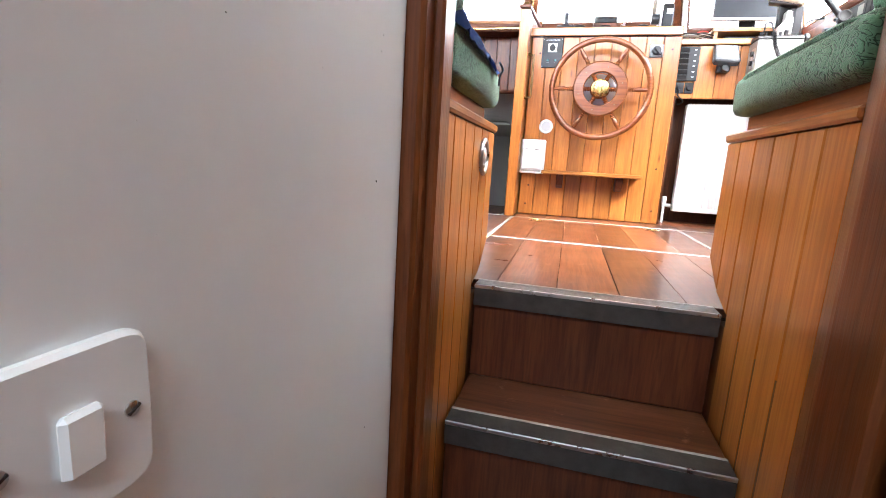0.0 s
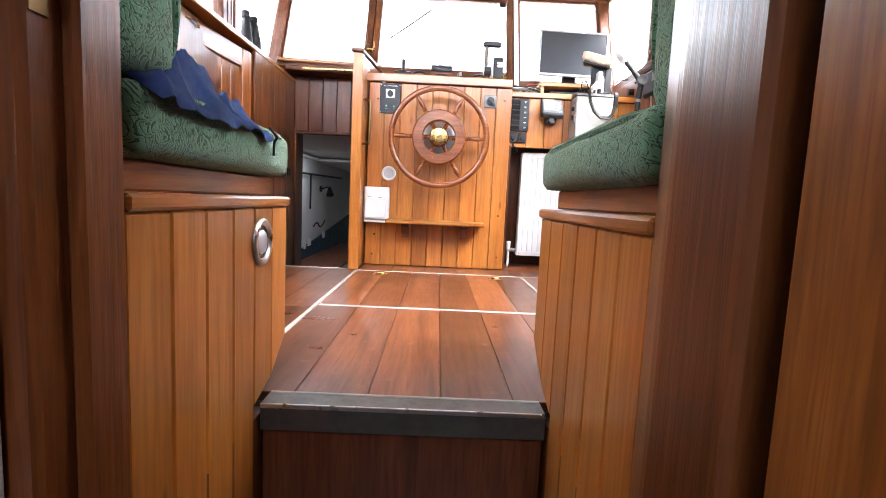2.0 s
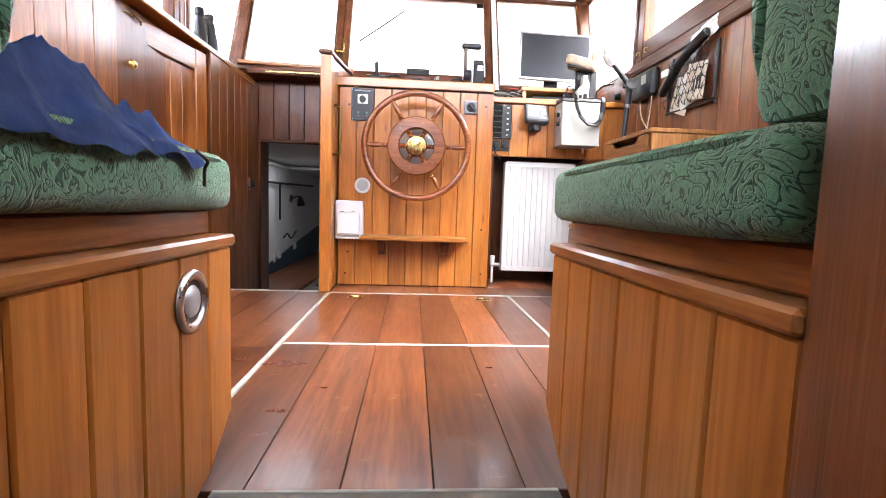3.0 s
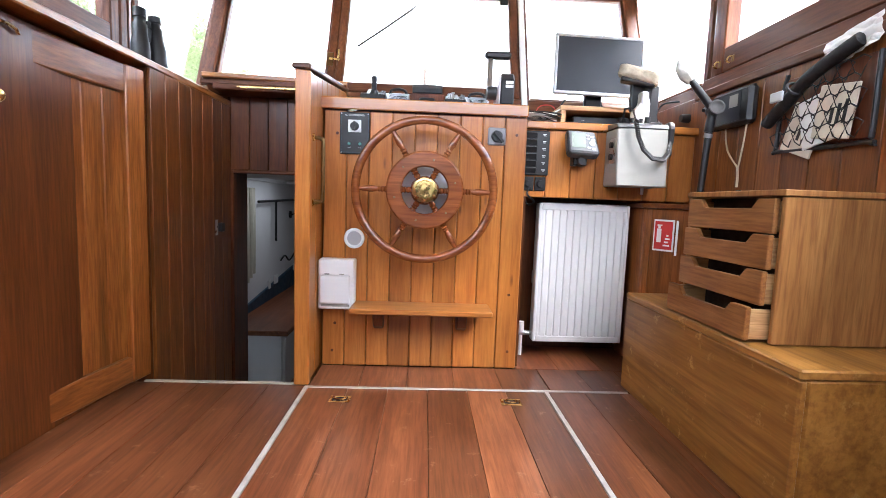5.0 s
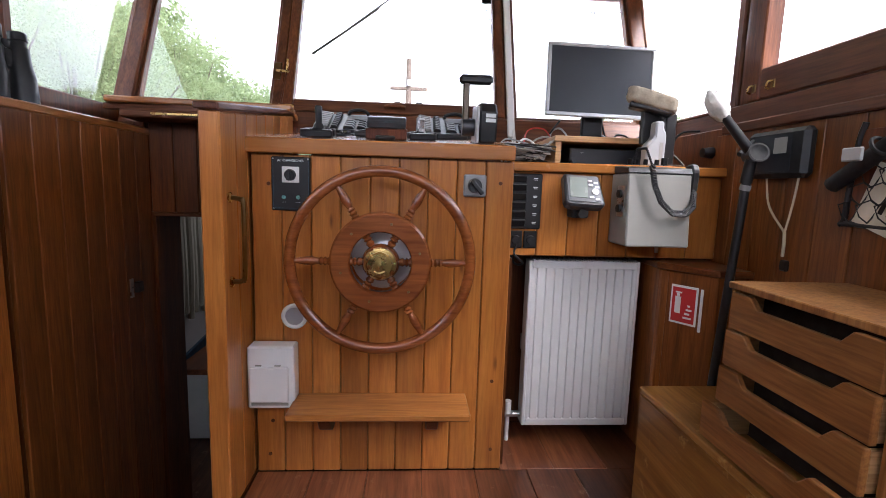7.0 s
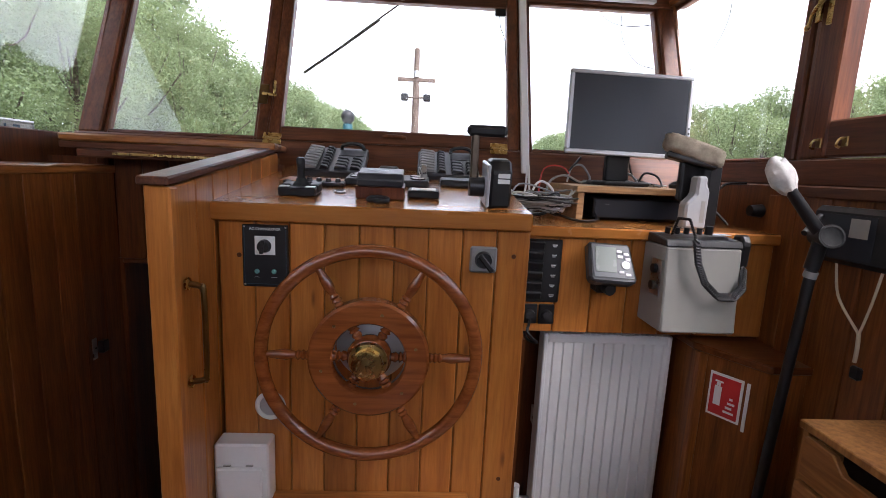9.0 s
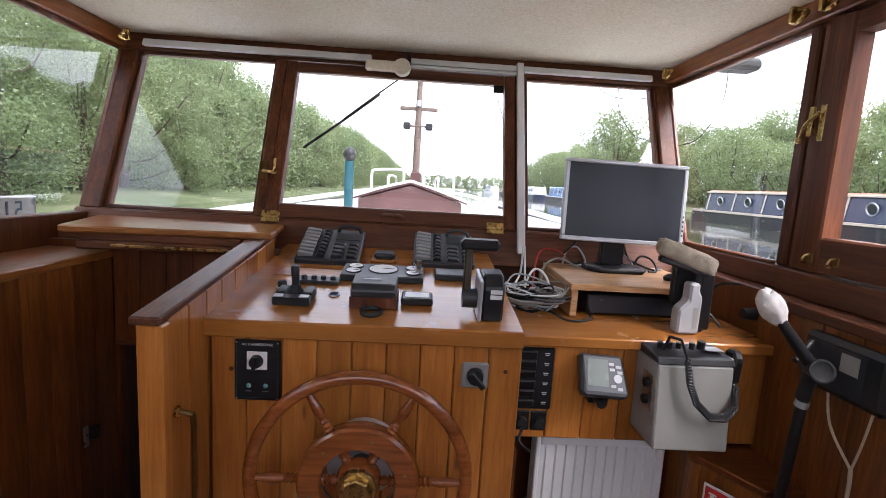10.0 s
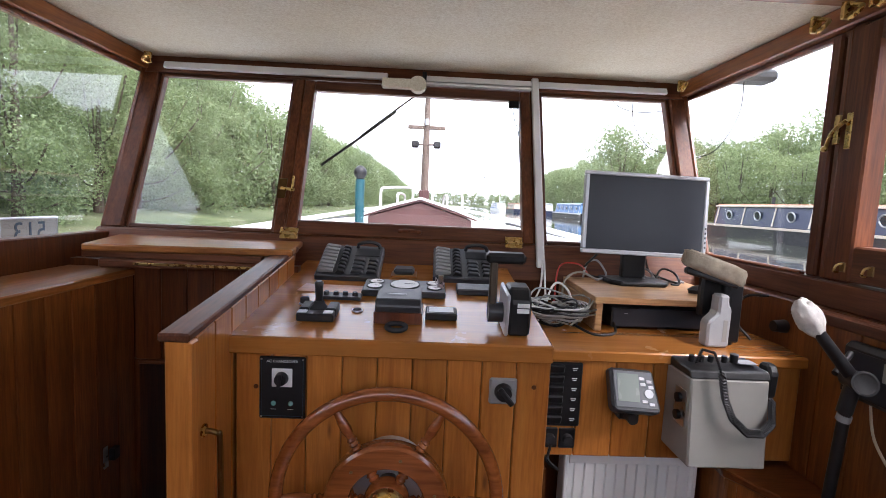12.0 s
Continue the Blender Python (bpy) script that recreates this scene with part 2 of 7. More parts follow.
# near-black: the shade in gaps, slots and hollows is put into the colour
GAP = paint("gap_shade", (0.02, 0.009, 0.005), 0.8, 0, 0.2, 8.0, 0.0)
SCREEN = paint("dark_screen", (0.026, 0.029, 0.036), 0.36, 0, 0.0, 0.4, 0.0)
SCREEN.node_tree.nodes["Principled BSDF"].inputs["Specular IOR Level"].default_value = 0.35
BEZEL = paint("bezel_grey", (0.13, 0.14, 0.15), 0.4, 0, 0.05, 8, 0.02)
MILKY = paint("milky_plastic", (0.36, 0.37, 0.38), 0.5, 0, 0.1, 12, 0.03)
PLATEGREY = paint("plate_grey", (0.24, 0.24, 0.24), 0.4, 0, 0.05, 8, 0.02)
FILM = paint("crumpled_white_film", (0.62, 0.6, 0.56), 0.35, 0, 0.25, 40, 0.5)
DARKCLOTH = paint("black_nylon", (0.006, 0.006, 0.007), 0.6, 0, 0.3, 20, 0.2)
DARKLEVER = paint("dark_bronze", (0.07, 0.05, 0.032), 0.35, 0.4, 0.2, 20, 0.05)
LINEN = paint("unbleached_linen", (0.5, 0.47, 0.38), 0.85, 0, 0.08, 20, 0.1)
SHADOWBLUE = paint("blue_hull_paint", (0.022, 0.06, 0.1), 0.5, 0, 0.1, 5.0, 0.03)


def glass_mat(name, tint=(0.97, 0.99, 0.98), rough=0.0):
    m, n, l, p = mat(name)
    p.inputs["Base Color"].default_value = (*tint, 1)
    p.inputs["Transmission Weight"].default_value, p.inputs["Roughness"].default_value, p.inputs["IOR"].default_value = 1.0, rough, 1.45
    return m


GLASS = glass_mat("window_glass")


def fabric(name, lo, hi, swirl=9.0):
    """Cut velvet: curled outlines pressed into a lighter pile."""
    m, n, l, p = mat(name)
    v = coords(n, l, (1, 1, 1), False)
    w = n.new("ShaderNodeTexNoise")
    w.inputs["Scale"].default_value, w.inputs["Detail"].default_value, w.inputs["Distortion"].default_value = swirl, 1.6, 2.2
    l.new(v, w.inputs["Vector"])
    mul, sine = n.new("ShaderNodeMath"), n.new("ShaderNodeMath")
    mul.operation, mul.inputs[1].default_value, sine.operation = "MULTIPLY", 46.0, "SINE"
    l.new(w.outputs["Fac"], mul.inputs[0])
    l.new(mul.outputs[0], sine.inputs[0])
    fine = tex(n, l, v, 260.0, 3, 0.7)
    line = ramp(n, l, sine.outputs[0], [(0.0, (1, 1, 1)), (0.42, (0.85, 0.85, 0.85)), (0.78, (0.05, 0.05, 0.05))])
    broad = tex(n, l, v, 30.0, 3)
    col = mixc(n, l, lo, mixc(n, l, tuple(c * 0.75 for c in hi), tuple(c * 1.15 for c in hi), broad), line)
    col = mixc(n, l, col, ramp(n, l, fine, [(0.3, (0.65, 0.65, 0.65)), (0.7, (1.15, 1.15, 1.15))]), 0.7, "MULTIPLY")
    l.new(col, p.inputs["Base Color"])
    p.inputs["Roughness"].default_value, p.inputs["Sheen Weight"].default_value = 0.9, 0.3
    add = n.new("ShaderNodeMath")
    l.new(line, add.inputs[0])
    l.new(fine, add.inputs[1])
    bump(n, l, p, add.outputs[0], 0.55, 0.003)
    return m


VELVET = fabric("green_velvet", (0.022, 0.075, 0.04), (0.13, 0.3, 0.175), 31.0)
DENIM = paint("navy_cloth", (0.028, 0.062, 0.22), 0.8, 0, 0.3, 22.0, 0.4)

# ---- mesh helpers ----


def box(x0, x1, y0, y1, z0, z1, b=0.003, bm=None):
    """A box with eased edges, added to bm."""
    out = bm or bmesh.new()
    t = bmesh.new()
    bmesh.ops.create_cube(t, size=1.0)
    for v in t.verts:
        v.co = Vector(((x0 + x1) / 2 + v.co.x * (x1 - x0), (y0 + y1) / 2 + v.co.y * (y1 - y0), (z0 + z1) / 2 + v.co.z * (z1 - z0)))
    b = min(b, 0.4 * min(abs(x1 - x0), abs(y1 - y0), abs(z1 - z0)))
    if b > 0:
        bmesh.ops.bevel(t, geom=t.edges[:], offset=b, segments=1, affect="EDGES")
    return join(out, t)


def join(out, t):
    me = bpy.data.meshes.new("tmp")
    t.to_mesh(me)
    t.free()
    out.from_mesh(me)
    bpy.data.meshes.remove(me)
    return out


def prism(poly, axis, a, b, bevel=0.003, bm=None):
    """A polygon of (u, v) pulled along an axis from a to b: u, v are y, z for x; x, z for y; x, y for z."""
    out, t = bm or bmesh.new(), bmesh.new()

    def at(u, v, w):
        return {"x": (w, u, v), "y": (u, w, v), "z": (u, v, w)}[axis]

    lo = [t.verts.new(at(u, v, a)) for u, v in poly]
    hi = [t.verts.new(at(u, v, b)) for u, v in poly]
    t.faces.new(lo), t.faces.new(hi)
    for i in range(len(poly)):
        k = (i + 1) % len(poly)
        t.faces.new((lo[i], lo[k], hi[k], hi[i]))
    bmesh.ops.recalc_face_normals(t, faces=t.faces[:])
    if bevel:
        bmesh.ops.bevel(t, geom=t.edges[:], offset=bevel, segments=1, affect="EDGES")
    return join(out, t)


def rod(p0, p1, r0, r1=None, seg=16, bm=None):
    out, t = bm or bmesh.new(), bmesh.new()
    p0, p1 = Vector(p0), Vector(p1)
    d = p1 - p0
    m = Matrix.Translation((p0 + p1) / 2) @ d.to_track_quat("Z", "Y").to_matrix().to_4x4()
    bmesh.ops.create_cone(t, cap_ends=True, segments=seg, radius1=r0, radius2=r0 if r1 is None else r1, depth=d.length, matrix=m)
    return join(out, t)


def turned(profile, origin, direction, seg=20, bm=None):
    """A turned piece: (distance along, radius) pairs round an axis from origin."""
    out, t = bm or bmesh.new(), bmesh.new()
    m = Matrix.Translation(origin) @ Vector(direction).to_track_quat("Z", "Y").to_matrix().to_4x4()
    rings = []
    for h, r in profile:
        rings.append([t.verts.new(m @ Vector((r * math.cos(k * math.tau / seg), r * math.sin(k * math.tau / seg), h))) for k in range(seg)])
    for a, b in zip(rings, rings[1:]):
        for k in range(seg):
            t.faces.new((a[k], a[(k + 1) % seg], b[(k + 1) % seg], b[k]))
    t.faces.new(rings[0][::-1]), t.faces.new(rings[-1])
    bmesh.ops.recalc_face_normals(t, faces=t.faces[:])
    return join(out, t)


def ring(center, normal, major, minor, seg=64, sub=12, squash=1.0, bm=None):
    out, t = bm or bmesh.new(), bmesh.new()
    m = Matrix.Translation(center) @ Vector(normal).to_track_quat("Z", "Y").to_matrix().to_4x4()
    rows = []
    for i in range(seg):
        a = i * math.tau / seg
        rows.append([t.verts.new(m @ Vector(((major + minor * math.cos(c)) * math.cos(a), (major + minor * math.cos(c)) * math.sin(a), minor * squash * math.sin(c))))
                     for c in (k * math.tau / sub for k in range(sub))])
    for i in range(seg):
        for k in range(sub):
            t.faces.new((rows[i][k], rows[(i + 1) % seg][k], rows[(i + 1) % seg][(k + 1) % sub], rows[i][(k + 1) % sub]))
    bmesh.ops.recalc_face_normals(t, faces=t.faces[:])
    return join(out, t)


def tube(points, r, seg=8, smooth=6, bm=None):
    """A round cord through points (Catmull-Rom)."""
    out, t = bm or bmesh.new(), bmesh.new()
    p = [Vector(q) for q in points]
    p = [p[0] * 2 - p[1]] + p + [p[-1] * 2 - p[-2]]
    line = []
    for i in range(1, len(p) - 2):
        for k in range(smooth):
            u = k / smooth
            line.append(0.5 * (2 * p[i] + (p[i + 1] - p[i - 1]) * u + (2 * p[i - 1] - 5 * p[i] + 4 * p[i + 1] - p[i + 2]) * u * u + (3 * p[i] - p[i - 1] - 3 * p[i + 1] + p[i + 2]) * u ** 3))
    line.append(p[-2])
    rings, up = [], Vector((0.13, 0.21, 0.97))
    for i, c in enumerate(line):
        d = (line[min(i + 1, len(line) - 1)] - line[max(i - 1, 0)]).normalized()
        s = d.cross(up)
        if s.length < 0.05:
            s = d.cross(Vector((1, 0, 0)))
        s.normalize()
        w = s.cross(d)
        rings.append([t.verts.new(c + r * (math.cos(a) * s + math.sin(a) * w)) for a in (k * math.tau / seg for k in range(seg))])
    for a, b in zip(rings, rings[1:]):
        for k in range(seg):
            t.faces.new((a[k], a[(k + 1) % seg], b[(k + 1) % seg], b[k]))
    t.faces.new(rings[0][::-1]), t.faces.new(rings[-1])
    bmesh.ops.recalc_face_normals(t, faces=t.faces[:])
    return join(out, t)


def thing(name, at, label, category, group="", kind=""):
    ob = new(name)
    ob.location = at
    ob.empty_display_size = 0.05
    return tagged(ob, label, category, group, kind)


def origin_of(ob):
    v = Vector((0, 0, 0))
    while ob:
        v += ob.location
        ob = ob.parent
    return v


def part(name, bm, material, parent=None, label="", smooth=False, at=None):
    """One mesh object, given in world places, under a thing or a part."""
    base = origin_of(parent)
    here = Vector(at) if at is not None else base
    bm.transform(Matrix.Translation(-here))
    me = bpy.data.meshes.new(name)
    bm.to_mesh(me)
    bm.free()
    me.materials.append(material)
    if smooth:
        for f in me.polygons:
            f.use_smooth = True
        me.set_sharp_from_angle(angle=radians(40))
    ob = new(name, me)
    ob.parent = parent
    ob.location = here - base
    return tagged(ob, label) if label else ob


def solid(name, bm, material, label, category, group="", kind="", at=(0, 0, 0), smooth=False):
    """A thing that is one mesh."""
    return tagged(part(name, bm, material, None, "", smooth, at), label, category, group, kind)


def structure(name, bm, material, label, category="structure"):
    return solid(name, bm, material, label, category, "", "structure")


def moved(bm, m):
    bm.transform(m)
    return bm


def planks_y(parent, x, y0, y1, z0, z1, width, material, thick=0.012, face=1, cut=None, name="plank"):
    """Upright boards on a wall that runs forward, with the face towards +x (1) or -x (-1)."""
    n = max(1, round((y1 - y0) / width))
    w = (y1 - y0) / n
    for i in range(n):
        a, b = y0 + i * w + 0.0012, y0 + (i + 1) * w - 0.0012
        zb = z0 if cut is None else cut((a + b) / 2)
        part(name, box(min(x, x - face * thick), max(x, x - face * thick), a, b, zb, z1, 0.0016), material, parent)


def planks_x(parent, y, x0, x1, z0, z1, width, material, thick=0.012, name="plank"):
    """Upright boards on a wall that runs across, with the face towards -y."""
    n = max(1, round((x1 - x0) / width))
    w = (x1 - x0) / n
    for i in range(n):
        part(name, box(x0 + i * w + 0.0009, x0 + (i + 1) * w - 0.0009, y, y + thick, z0, z1, 0.0035), material, parent)


LEAN = 0.415


def lean(bm):
    """Leans a front frame forward, as the wheelhouse front does."""
    for v in bm.verts:
        v.co.y += LEAN * (v.co.z - 1.22)
    return bm

# ---- the structure ----
AFT, SILL, ROOF = 1.0, 1.22, 1.95
LX, RX = -0.95, 1.10          # lower side walls
WX = 1.19                     # upper side walls

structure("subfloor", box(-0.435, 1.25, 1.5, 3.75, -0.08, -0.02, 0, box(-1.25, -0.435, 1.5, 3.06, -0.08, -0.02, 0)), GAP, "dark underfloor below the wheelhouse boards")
floor = thing("floor", (0, 2.3, 0), "reddish brown hardwood plank floor with pale inlay strips", "floor", kind="structure")
structure("ceiling", box(-1.3, 1.3, 0.9, 4.42, ROOF, ROOF + 0.06, 0.01), CREAM, "cream textured wheelhouse ceiling", "ceiling")

# side walls of the wheelhouse, low, with window openings above
wall_left = structure("wall_left", prism([(AFT, -0.9), (4.0, -0.9), (4.0, 1.2), (AFT, 1.2)], "x", -1.22, -1.16, 0.004), PANEL, "brown wooden side wall below the windows", "wall")
wall_right = structure("wall_right", prism([(AFT, -0.9), (4.02, -0.9), (4.02, 1.13), (AFT, 1.13)], "x", 1.125, 1.22, 0.004), PANEL, "brown wooden side wall below the windows", "wall")
structure("stair_side", box(-0.33, -0.2905, 1.1, 1.75, -0.9, -0.021, 0), PANEL, "brown side board of the stairwell", "wall")
structure("stair_side", box(0.2225, 0.26, 1.1, 1.75, -0.9, -0.021, 0), PANEL, "brown side board of the stairwell", "wall")
planks_y(wall_right, RX, 1.6, 3.4, 0.0, 1.1, 0.105, WALLWOOD, 0.014, -1)
part("trim", box(1.085, 1.125, 1.1, 3.36, 1.1, 1.13, 0.004), FRAME_Y, wall_right, "narrow dark ledge")
lining_left = thing("wall_lining", (-0.95, 2.0, 0), "brown plank lining of the side wall and stairwell", "wall", kind="structure")
planks_y(lining_left, LX - 0.03, 1.6, 2.5, 0.0, 1.06, 0.11, DOORWOOD, 0.014, 1)
part("backing", box(-1.16, LX - 0.045, 1.1, 3.05, 0.0, 1.06, 0), PANEL, lining_left)
planks_y(lining_left, -0.935, 3.1, 3.75, -0.9, 1.07, 0.095, WALLWOOD, 0.014, 1)
part("backing", box(-1.16, -0.95, 3.1, 4.0, -0.9, 1.07, 0), PANEL, lining_left)
shelf = structure("window_ledge", prism([(-1.2, 1.1), (-0.955, 1.1), (-0.93, 3.1), (-0.93, 4.0), (-1.2, 4.0)], "z", 1.07, 1.095, 0.004), PINE_Y, "long varnished ledge under the side windows", "ledge")

# panelled side door, slightly out of line
door_l = thing("door_1", (-0.98, 2.8, 0.0), "brown framed side door with upright boards and brass knob", "door", kind="structure")


def on_door(bm):
    """Local door: u forward 0..0.56 in y, face at x = 0."""
    return moved(bm, Matrix.Translation((-1.012, 2.54, 0.0)) @ Matrix.Rotation(radians(-6.6), 4, "Z"))


part("stile", on_door(box(-0.04, 0.0, 0.0, 0.085, 0.012, 1.055, 0.004)), DOORWOOD, door_l)
part("stile", on_door(box(-0.04, 0.0, 0.47, 0.555, 0.012, 1.055, 0.004)), DOORWOOD, door_l)
part("rail", on_door(box(-0.04, -0.0015, 0.086, 0.469, 0.965, 1.053, 0.004)), DOORWOOD_Y, door_l)
part("rail", on_door(box(-0.04, -0.0015, 0.086, 0.469, 0.014, 0.1, 0.004)), DOORWOOD_Y, door_l)
for i in range(5):
    part("plank", on_door(box(-0.035, -0.016, 0.086 + i * 0.0766 + 0.0004, 0.086 + (i + 1) * 0.0766 - 0.0004, 0.1, 0.966, 0.003)), DOORWOOD, door_l)
part("knob", on_door(turned([(0, 0.016), (0.004, 0.016), (0.006, 0.007), (0.022, 0.007), (0.028, 0.014), (0.038, 0.017), (0.046, 0.013), (0.049, 0.004)], (0.0, 0.03, 0.86), (1, 0, 0))), BRASS, door_l, "round brass knob", True)
part("hook", on_door(tube([(0.012, 0.02, 1.03), (0.016, 0.06, 1.035), (0.016, 0.1, 1.03), (0.01, 0.115, 1.02)], 0.004)), BRASS, door_l, "brass cabin hook", True)


# front of the wheelhouse
wall_front = structure("wall_front", box(-0.38, 1.22, 4.02, 4.1, -0.9, 1.1, 0.004), PANEL, "wooden front wall under the windows", "wall")
front = thing("window_1", (0, 4.05, 1.1), "dark varnished window front of three forward-leaning panes", "window", kind="structure")
part("sill", lean(box(-1.22, 1.22, 3.98, 4.07, 1.075, 1.215, 0.006)), FRAME_X, front)
part("head", lean(box(-1.22, 1.22, 3.99, 4.07, 1.875, 1.96, 0.005)), FRAME_X, front)
for a, b in ((-1.21, -1.125), (-0.545, -0.497), (0.49, 0.535), (1.118, 1.2)):
    part("post", lean(box(a, b, 3.985, 4.065, 1.215, 1.875, 0.006)), FRAME, front)
for a, b in ((-1.125, -1.112), (-0.558, -0.545), (0.535, 0.547), (1.106, 1.118)):
    part("bead", lean(box(a, b, 4.005, 4.05, 1.215, 1.875, 0.004)), FRAME, front)
for a, b in ((-1.125, -0.545), (0.535, 1.118)):
    part("bead", lean(box(a + 0.013, b - 0.012, 4.005, 4.05, 1.215, 1.229, 0.004)), FRAME_X, front)
    part("bead", lean(box(a + 0.013, b - 0.012, 4.005, 4.05, 1.86, 1.875, 0.004)), FRAME_X, front)
    pane = part("pane", lean(box(a, b, 4.024, 4.029, 1.22, 1.87, 0)), GLASS, front, "clear rain-spotted glass")
    pane.visible_shadow = False
casement = part("casement", lean(box(-0.495, -0.45, 3.975, 4.03, 1.2165, 1.868, 0.005)), FRAME, front)
part("stile", lean(box(0.443, 0.488, 3.975, 4.03, 1.2165, 1.868, 0.005)), FRAME, casement)
part("rail", lean(box(-0.45, 0.443, 3.978, 4.03, 1.2165, 1.27, 0.005)), FRAME_X, casement)
part("rail", lean(box(-0.45, 0.443, 3.978, 4.03, 1.822, 1.868, 0.005)), FRAME_X, casement)
pane = part("pane", lean(box(-0.452, 0.445, 4.004, 4.009, 1.26, 1.83, 0)), GLASS, casement)
pane.visible_shadow = False
for x in (-0.475, 0.405):
    hinge = part("hinge", lean(box(x - 0.034, x + 0.034, 3.966, 3.977, 1.2, 1.217, 0.002)), BRASS, casement, "brass hinge leaf")
    part("hinge_leaf", lean(box(x - 0.034, x + 0.034, 3.966, 3.976, 1.225, 1.242, 0.002)), BRASS, casement)
    part("hinge_pin", lean(rod((x - 0.034, 3.966, 1.221), (x + 0.034, 3.966, 1.221), 0.005)), BRASS, casement)
part("catch", lean(tube([(-0.05, 3.955, 1.246), (-0.02, 3.95, 1.25), (0.03, 3.95, 1.247), (0.035, 3.965, 1.243)], 0.007)), FRAME, casement, "dark lever catch", True)
part("latch_plate", lean(box(-0.548, -0.512, 3.976, 3.986, 1.355, 1.435, 0.003)), BRONZE, front, "old bronze latch plate")
part("latch_bolt", lean(rod((-0.53, 3.968, 1.395), (-0.475, 3.962, 1.39), 0.006)), BRASS, front, "", True)
part("latch_lever", lean(tube([(-0.485, 3.962, 1.385), (-0.48, 3.95, 1.41), (-0.483, 3.955, 1.445)], 0.005)), BRASS, front, "small brass lever", True)
part("latch_rod", lean(rod((-0.495, 3.962, 1.235), (-0.485, 3.962, 1.38), 0.0035)), FRAME, front)


def side_windows(sign, name, z_sill):
    """A row of side windows: a fixed pane by the front, an opening one, and one behind it."""
    x0, x1 = sorted((sign * WX, sign * (WX + 0.06)))
    top = thing(name, (sign * WX, 3.0, z_sill), "dark varnished side windows with brass catches", "window", kind="structure")
    part("sill", box(x0 - 0.012, x1 + 0.012, 1.05, 4.02, z_sill - 0.07, z_sill, 0.005), FRAME_Y, top)
    part("head", box(x0 - 0.02, x1 + 0.01, 1.05, 4.29, 1.886, 1.948, 0.005), DOORWOOD_Y, top)
    part("head_bead", box(min(sign * 1.197, sign * 1.215), max(sign * 1.197, sign * 1.215), 1.05, 4.285, 1.868, 1.886, 0.004), JAMB, top)
    # corner post follows the lean of the front
    part("corner_post", prism([(3.995, z_sill), (4.03, z_sill), (4.325, 1.925), (4.284, 1.925)], "x", min(sign * 1.172, sign * 1.2), max(sign * 1.172, sign * 1.2), 0.005), FRAME, top)
    part("corner_bead", prism([(3.97, z_sill), (3.988, z_sill), (4.277, 1.9), (4.26, 1.9)], "x", min(sign * 1.183, sign * 1.199), max(sign * 1.183, sign * 1.199), 0.004), JAMB, top)
    part("pane", prism([(3.48, z_sill), (4.012, z_sill), (4.285, 1.872), (3.48, 1.872)], "x", sign * 1.203 - 0.002, sign * 1.203 + 0.002, 0), GLASS, top).visible_shadow = False
    for a, b in ((3.452, 3.49), (3.365, 3.412), (2.18, 2.26), (1.05, 1.12)):
        part("post", box(x0 - (0.012 if a < 3.4 else 0.0), x1, a, b, z_sill, 1.884, 0.006), FRAME, top)
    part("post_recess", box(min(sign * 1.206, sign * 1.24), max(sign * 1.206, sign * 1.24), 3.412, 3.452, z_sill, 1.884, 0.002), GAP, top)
    part("post_strip", box(min(sign * 1.194, sign * 1.206), max(sign * 1.194, sign * 1.206), 3.424, 3.443, z_sill, 1.884, 0.003), JAMB, top)
    part("sill_bead", box(min(sign * 1.18, sign * 1.199), max(sign * 1.18, sign * 1.199), 3.492, 3.99, z_sill, z_sill + 0.012, 0.004), JAMB, top)
    for a, b in ((2.27, 3.36), (1.13, 2.17)):
        leaf = part("casement", box(x0 - 0.03 * (sign > 0) , x1 - 0.03 * (sign > 0), a, a + 0.055, z_sill + 0.004, 1.868, 0.005), FRAME, top)
        part("stile", box(x0 - 0.03 * (sign > 0), x1 - 0.03 * (sign > 0), b - 0.05, b, z_sill + 0.004, 1.868, 0.005), FRAME, leaf)
        part("rail", box(x0 - 0.03 * (sign > 0), x1 - 0.03 * (sign > 0), a + 0.056, b - 0.051, z_sill + 0.006, z_sill + 0.1, 0.005), FRAME_Y, leaf)
        part("rail", box(x0 - 0.03 * (sign > 0), x1 - 0.03 * (sign > 0), a + 0.056, b - 0.051, 1.815, 1.866, 0.005), FRAME_Y, leaf)
        part("pane", box((x0 + x1) / 2 - 0.004, (x0 + x1) / 2, a + 0.05, b - 0.045, z_sill + 0.09, 1.82, 0), GLASS, leaf).visible_shadow = False
    return top


win_r = side_windows(1, "window_2", 1.2)
win_l = side_windows(-1, "window_3", 1.175)
structure("wall_rail", box(1.15, 1.2, 1.05, 3.42, 1.13, 1.2, 0.004), FRAME_Y, "dark rail under the side windows", "trim")

# aft bulkhead with the doorway, and the cabin behind it
aft = thing("wall_aft", (0, AFT, 0), "dark brown bulkhead with the doorway to the aft cabin", "wall", kind="structure")
part("panel", box(-1.22, -0.36, 1.03, 1.09, -0.9, 1.3, 0.003), PANEL, aft)
part("panel", box(-1.22, 1.22, 1.03, 1.09, 1.88, ROOF, 0.003), PANEL, aft)
part("panel", box(0.32, 1.22, 1.03, 1.09, -0.9, 1.3, 0.003), PANEL, aft)
part("panel", box(-1.22, 1.22, 1.03, 1.09, 1.3, 1.36, 0.003), PANEL, aft)
frame_aft = thing("door_2", (0, 1.0, -0.9), "dark hardwood door frame at the foot of the steps", "door", kind="structure")
part("jamb", box(-0.36, -0.287, 1.012, 1.1, -0.9, 1.3, 0.006), JAMB, frame_aft)
